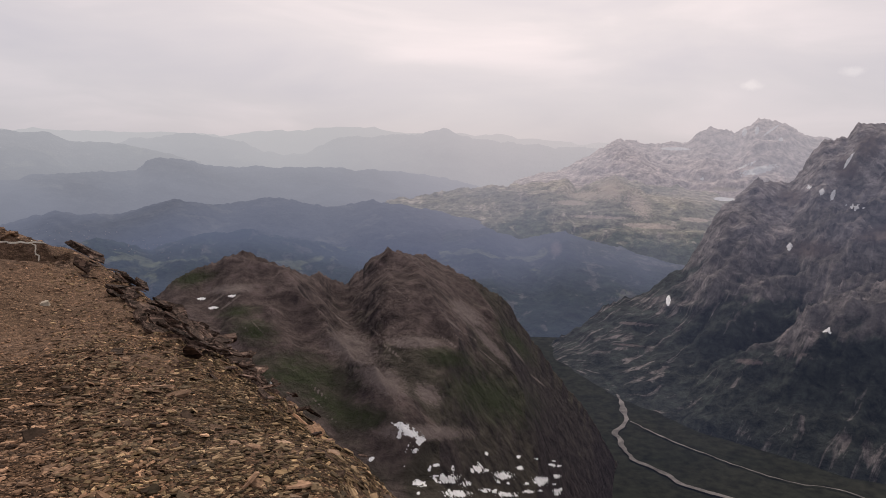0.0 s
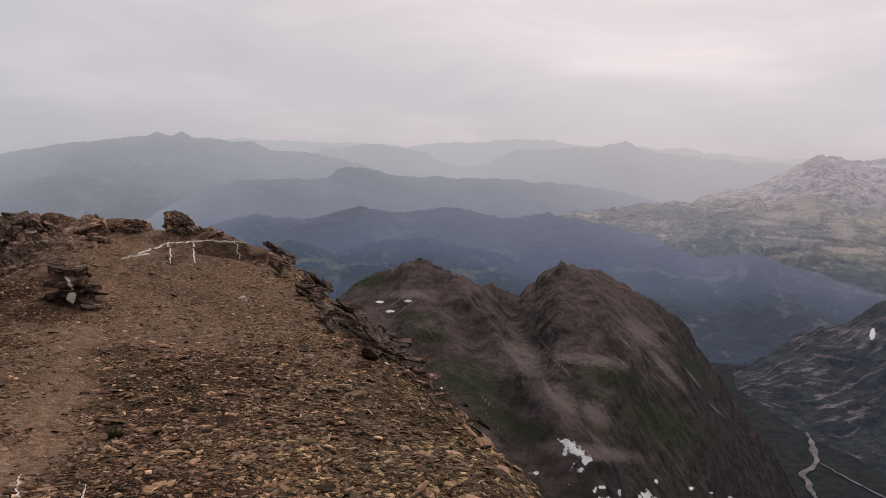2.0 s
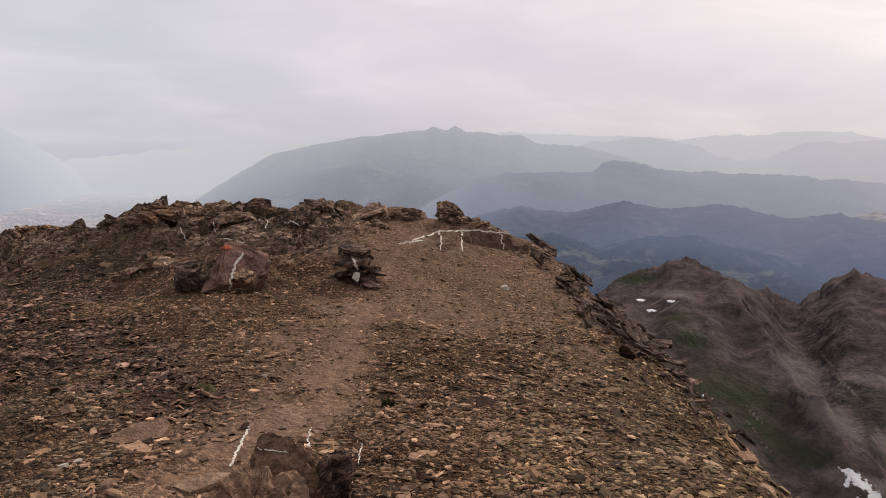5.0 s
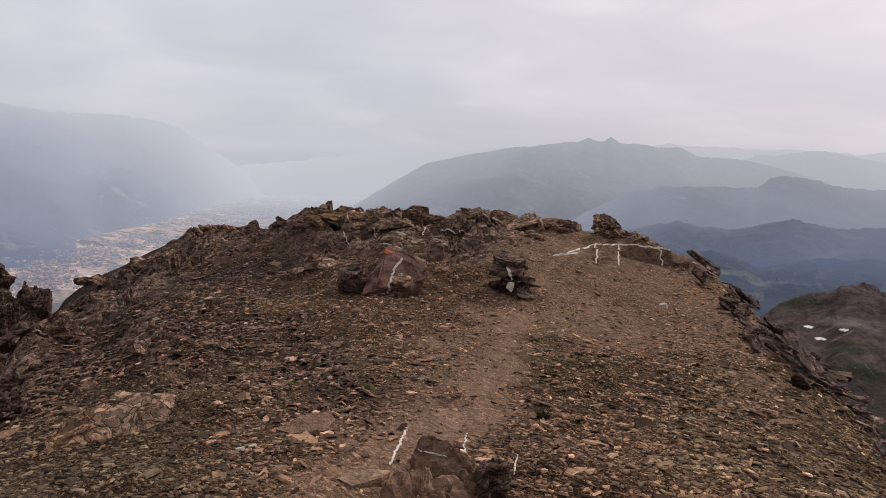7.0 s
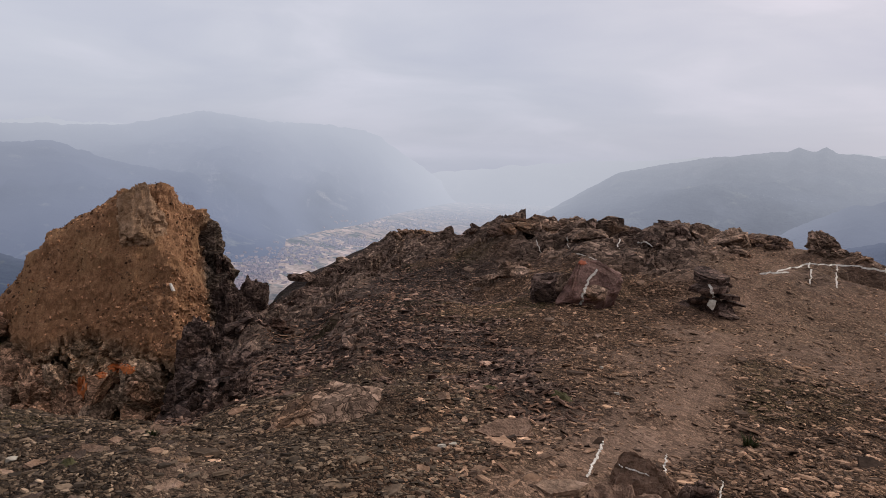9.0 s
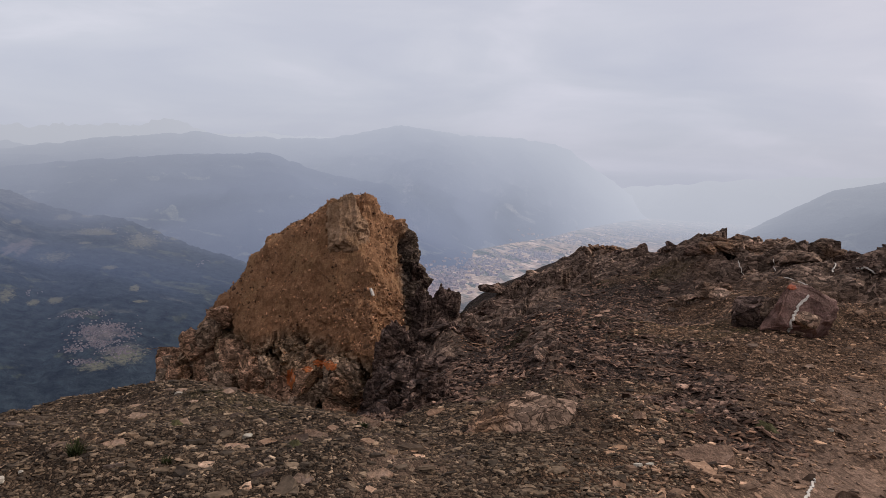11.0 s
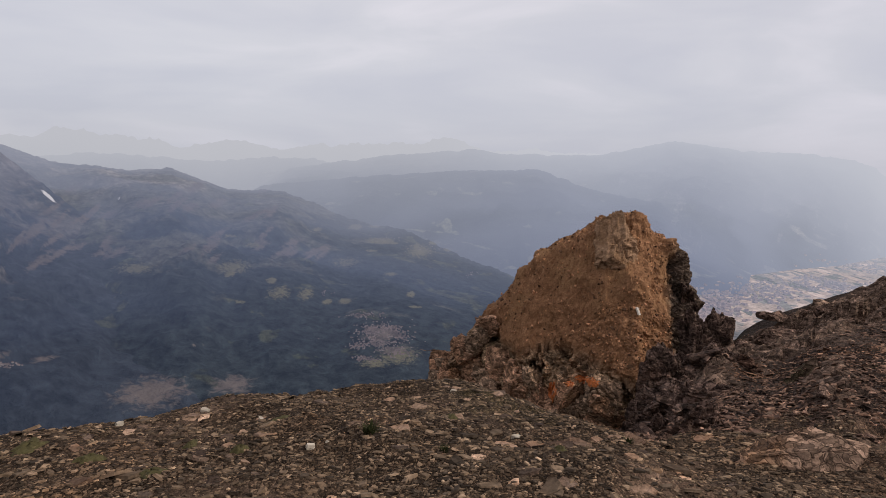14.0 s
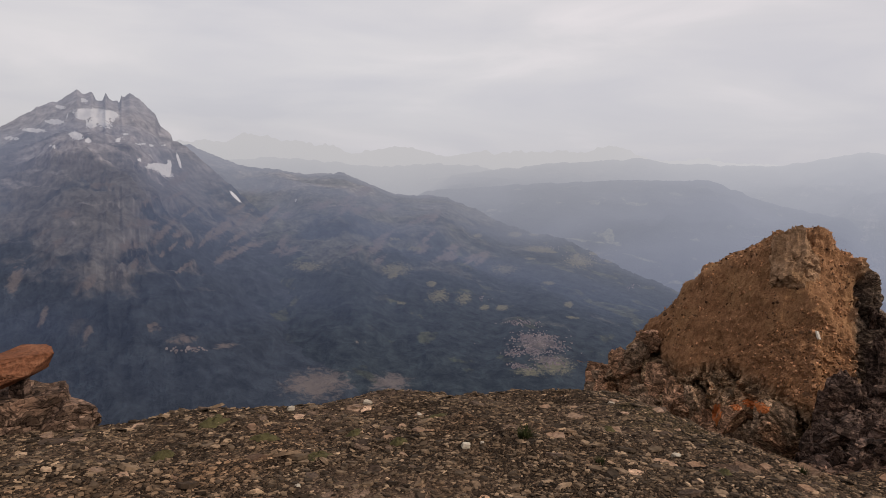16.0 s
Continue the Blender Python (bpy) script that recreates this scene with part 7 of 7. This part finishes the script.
bpy.context.view_layer.update()
VEINS = [([(47.2, -21.9), (47.6, -22.7), (48.1, -23.6), (48.4, -24.5)], 0.022), ([(42.6, -22.2), (42.7, -23.0), (42.7, -23.9)], 0.016), ([(38.6, -23.3), (38.7, -24.8)], 0.012), ([(46.2, -23.4), (44.0, -23.8)], 0.010),
         ([(48.1, -9.4), (48.7, -10.3), (49.0, -11.3), (49.1, -12.1)], 0.045),
         ([(33.5, -7.6), (33.3, -9.1)], 0.035), ([(31.9, -7.5), (31.6, -9.1)], 0.035), ([(28.9, -7.5), (28.5, -9.1)], 0.035), ([(35.6, -8.4), (33.5, -7.7), (30.9, -7.5), (27.8, -7.7)], 0.045), ([(36.6, -8.7), (34.8, -8.4)], 0.05),
         ([(46.5, -6.9), (46.5, -8.0)], 0.03), ([(40.1, -9.7), (39.6, -10.7)], 0.05), ([(50.4, -7.0), (50.0, -8.2)], 0.025), ([(52.6, -7.4), (52.2, -8.4)], 0.02), ([(45.2, -7.2), (44.6, -7.0), (44.0, -7.4)], 0.03), ([(49.6, -8.3), (48.0, -8.6)], 0.025)]
for i, (pts, w) in enumerate(VEINS):
    vein(pts, w * 0.75, 20 + i, steps=9)


def crust(az, el, w, h, seed, mat, name, label, thick=0.012):
    """A thin ragged crust on the rock round (az, el), w by h degrees."""
    n, rings = 18, 3
    bm = bmesh.new()
    q = random.Random(seed)
    edge = [q.uniform(0.65, 1.1) for _ in range(n)]
    rows, top = [], None
    for k in range(rings + 1):
        row = []
        for i in range(n):
            a = 2 * math.pi * i / n
            f = edge[i] * k / rings
            hit = seen_from_eye(az + math.cos(a) * f * w / 2, el + math.sin(a) * f * h / 2)
            if not hit:
                row.append(None)
                continue
            c, nn, ob = hit
            top = top or owner(ob)
            row.append(bm.verts.new(c + (Vector((0, 0, EYE)) - c).normalized() * (thick if k < rings else -thick * 0.3)))
        rows.append(row)
    for k in range(rings):
        for i in range(n):
            f = [rows[k][i], rows[k + 1][i], rows[k + 1][(i + 1) % n], rows[k][(i + 1) % n]]
            if None not in f and max((a.co - b.co).length for a in f for b in f) < 0.9:
                bm.faces.new(f)
    me = bpy.data.meshes.new(name)
    bm.normal_update()
    bm.to_mesh(me)
    bm.free()
    me.materials.append(mat)
    ob = new(name, me)
    if top and top.type == "EMPTY":
        ob.parent = top
        ob.matrix_parent_inverse = top.matrix_world.inverted()
        ob["label"] = label
    else:
        tagged(ob, label + " on stony ground", "lichen", kind="structure")
    return ob


for k, (a, e, w, h) in enumerate(((83.4, -16.8, 2.0, 0.7), (82.8, -17.1, 1.0, 0.7), (85.9, -17.9, 0.8, 1.7), (84.6, -17.2, 0.9, 0.6))):
    crust(a, e, w, h, 80 + k, M_lichen, "lichen_patch", "orange lichen crust on the cracked foot", 0.02)
M_rust = plain_rock("rusty_lichen", (0.15, 0.055, 0.035), (0.36, 0.105, 0.055), 20.0)
crust(49.25, -8.95, 0.9, 0.5, 3, M_rust, "lichen_patch", "rusty orange lichen crust")
M_moss = plain_rock("moss", (0.040, 0.034, 0.015), (0.092, 0.080, 0.036), 45.0)
M_grass = plain_rock("dark_alpine_grass", (0.016, 0.020, 0.008), (0.050, 0.055, 0.020), 40.0)


def moss_cushion(az, r, w, seed):
    n, rings = 20, 5
    q = random.Random(seed)
    g0 = ground_at(az, r)
    verts, faces = [], []
    edge = [q.uniform(0.6, 1.1) for _ in range(n)]
    for k in range(rings + 1):
        for i in range(n):
            a = 2 * math.pi * i / n
            f = edge[i] * k / rings * w / 2
            x, y = g0.x + math.cos(a) * f, g0.y + math.sin(a) * f * 0.6
            verts.append((x, y, float(ground_z(x, y)[0]) + 0.028 * (1 - (k / rings) ** 2) * q.uniform(0.5, 1.3) - (0.01 if k == rings else 0)))
    for k in range(rings):
        for i in range(n):
            faces.append([k * n + i, (k + 1) * n + i, (k + 1) * n + (i + 1) % n, k * n + (i + 1) % n])
    me = mesh_of("moss_cushion", verts, faces)
    me.materials.append(M_moss)
    return tagged(new("moss_cushion", me), "low green moss cushion between slate chips", "moss", "moss cushions")


for i, (az, r, w) in enumerate(((119.2, 3.95, 0.26), (109.3, 4.8, 0.34), (123.0, 4.4, 0.30), (130.6, 4.3, 0.24), (116.0, 4.5, 0.2), (101.0, 5.3, 0.3), (126.5, 4.9, 0.3), (87.0, 3.9, 0.16), (50.5, 5.2, 0.25), (56.0, 5.4, 0.22), (95.5, 4.6, 0.16), (112.6, 4.2, 0.18))):
    moss_cushion(az, r, w, 40 + i)


def grass_tuft(az, r, size, seed):
    q = random.Random(seed)
    g0 = ground_at(az, r)
    verts, faces = [], []
    for i in range(90):
        a, d = q.uniform(0, 6.28), size * 0.35 * q.random() ** 0.5
        bx, by = math.cos(a) * d, math.sin(a) * d
        h, lean = size * q.uniform(0.35, 0.85), size * q.uniform(0.1, 0.55)
        b = a + q.uniform(-0.8, 0.8)
        w = size * 0.035
        k = len(verts)
        for f, ww in ((0, 1.0), (0.5, 0.8), (1.0, 0.15)):
            cx, cy, cz = bx + math.cos(b) * lean * f * f, by + math.sin(b) * lean * f * f, h * f - 0.01
            px, py = -math.sin(b) * w * ww, math.cos(b) * w * ww
            verts += [(cx + px, cy + py, cz), (cx - px, cy - py, cz)]
        faces += [(k, k + 1, k + 3, k + 2), (k + 2, k + 3, k + 5, k + 4)]
    me = mesh_of("grass_tuft", verts, faces)
    me.materials.append(M_grass)
    ob = new("grass_tuft", me)
    ob.location = g0
    return tagged(ob, "small dark alpine grass tuft on bare grit", "grass", "grass tufts")


for i, (az, r, sz) in enumerate(((36.8, 4.65, 0.10), (102.4, 4.2, 0.11), (81.5, 4.3, 0.06), (96.5, 3.9, 0.06))):
    grass_tuft(az, r, sz, 60 + i)
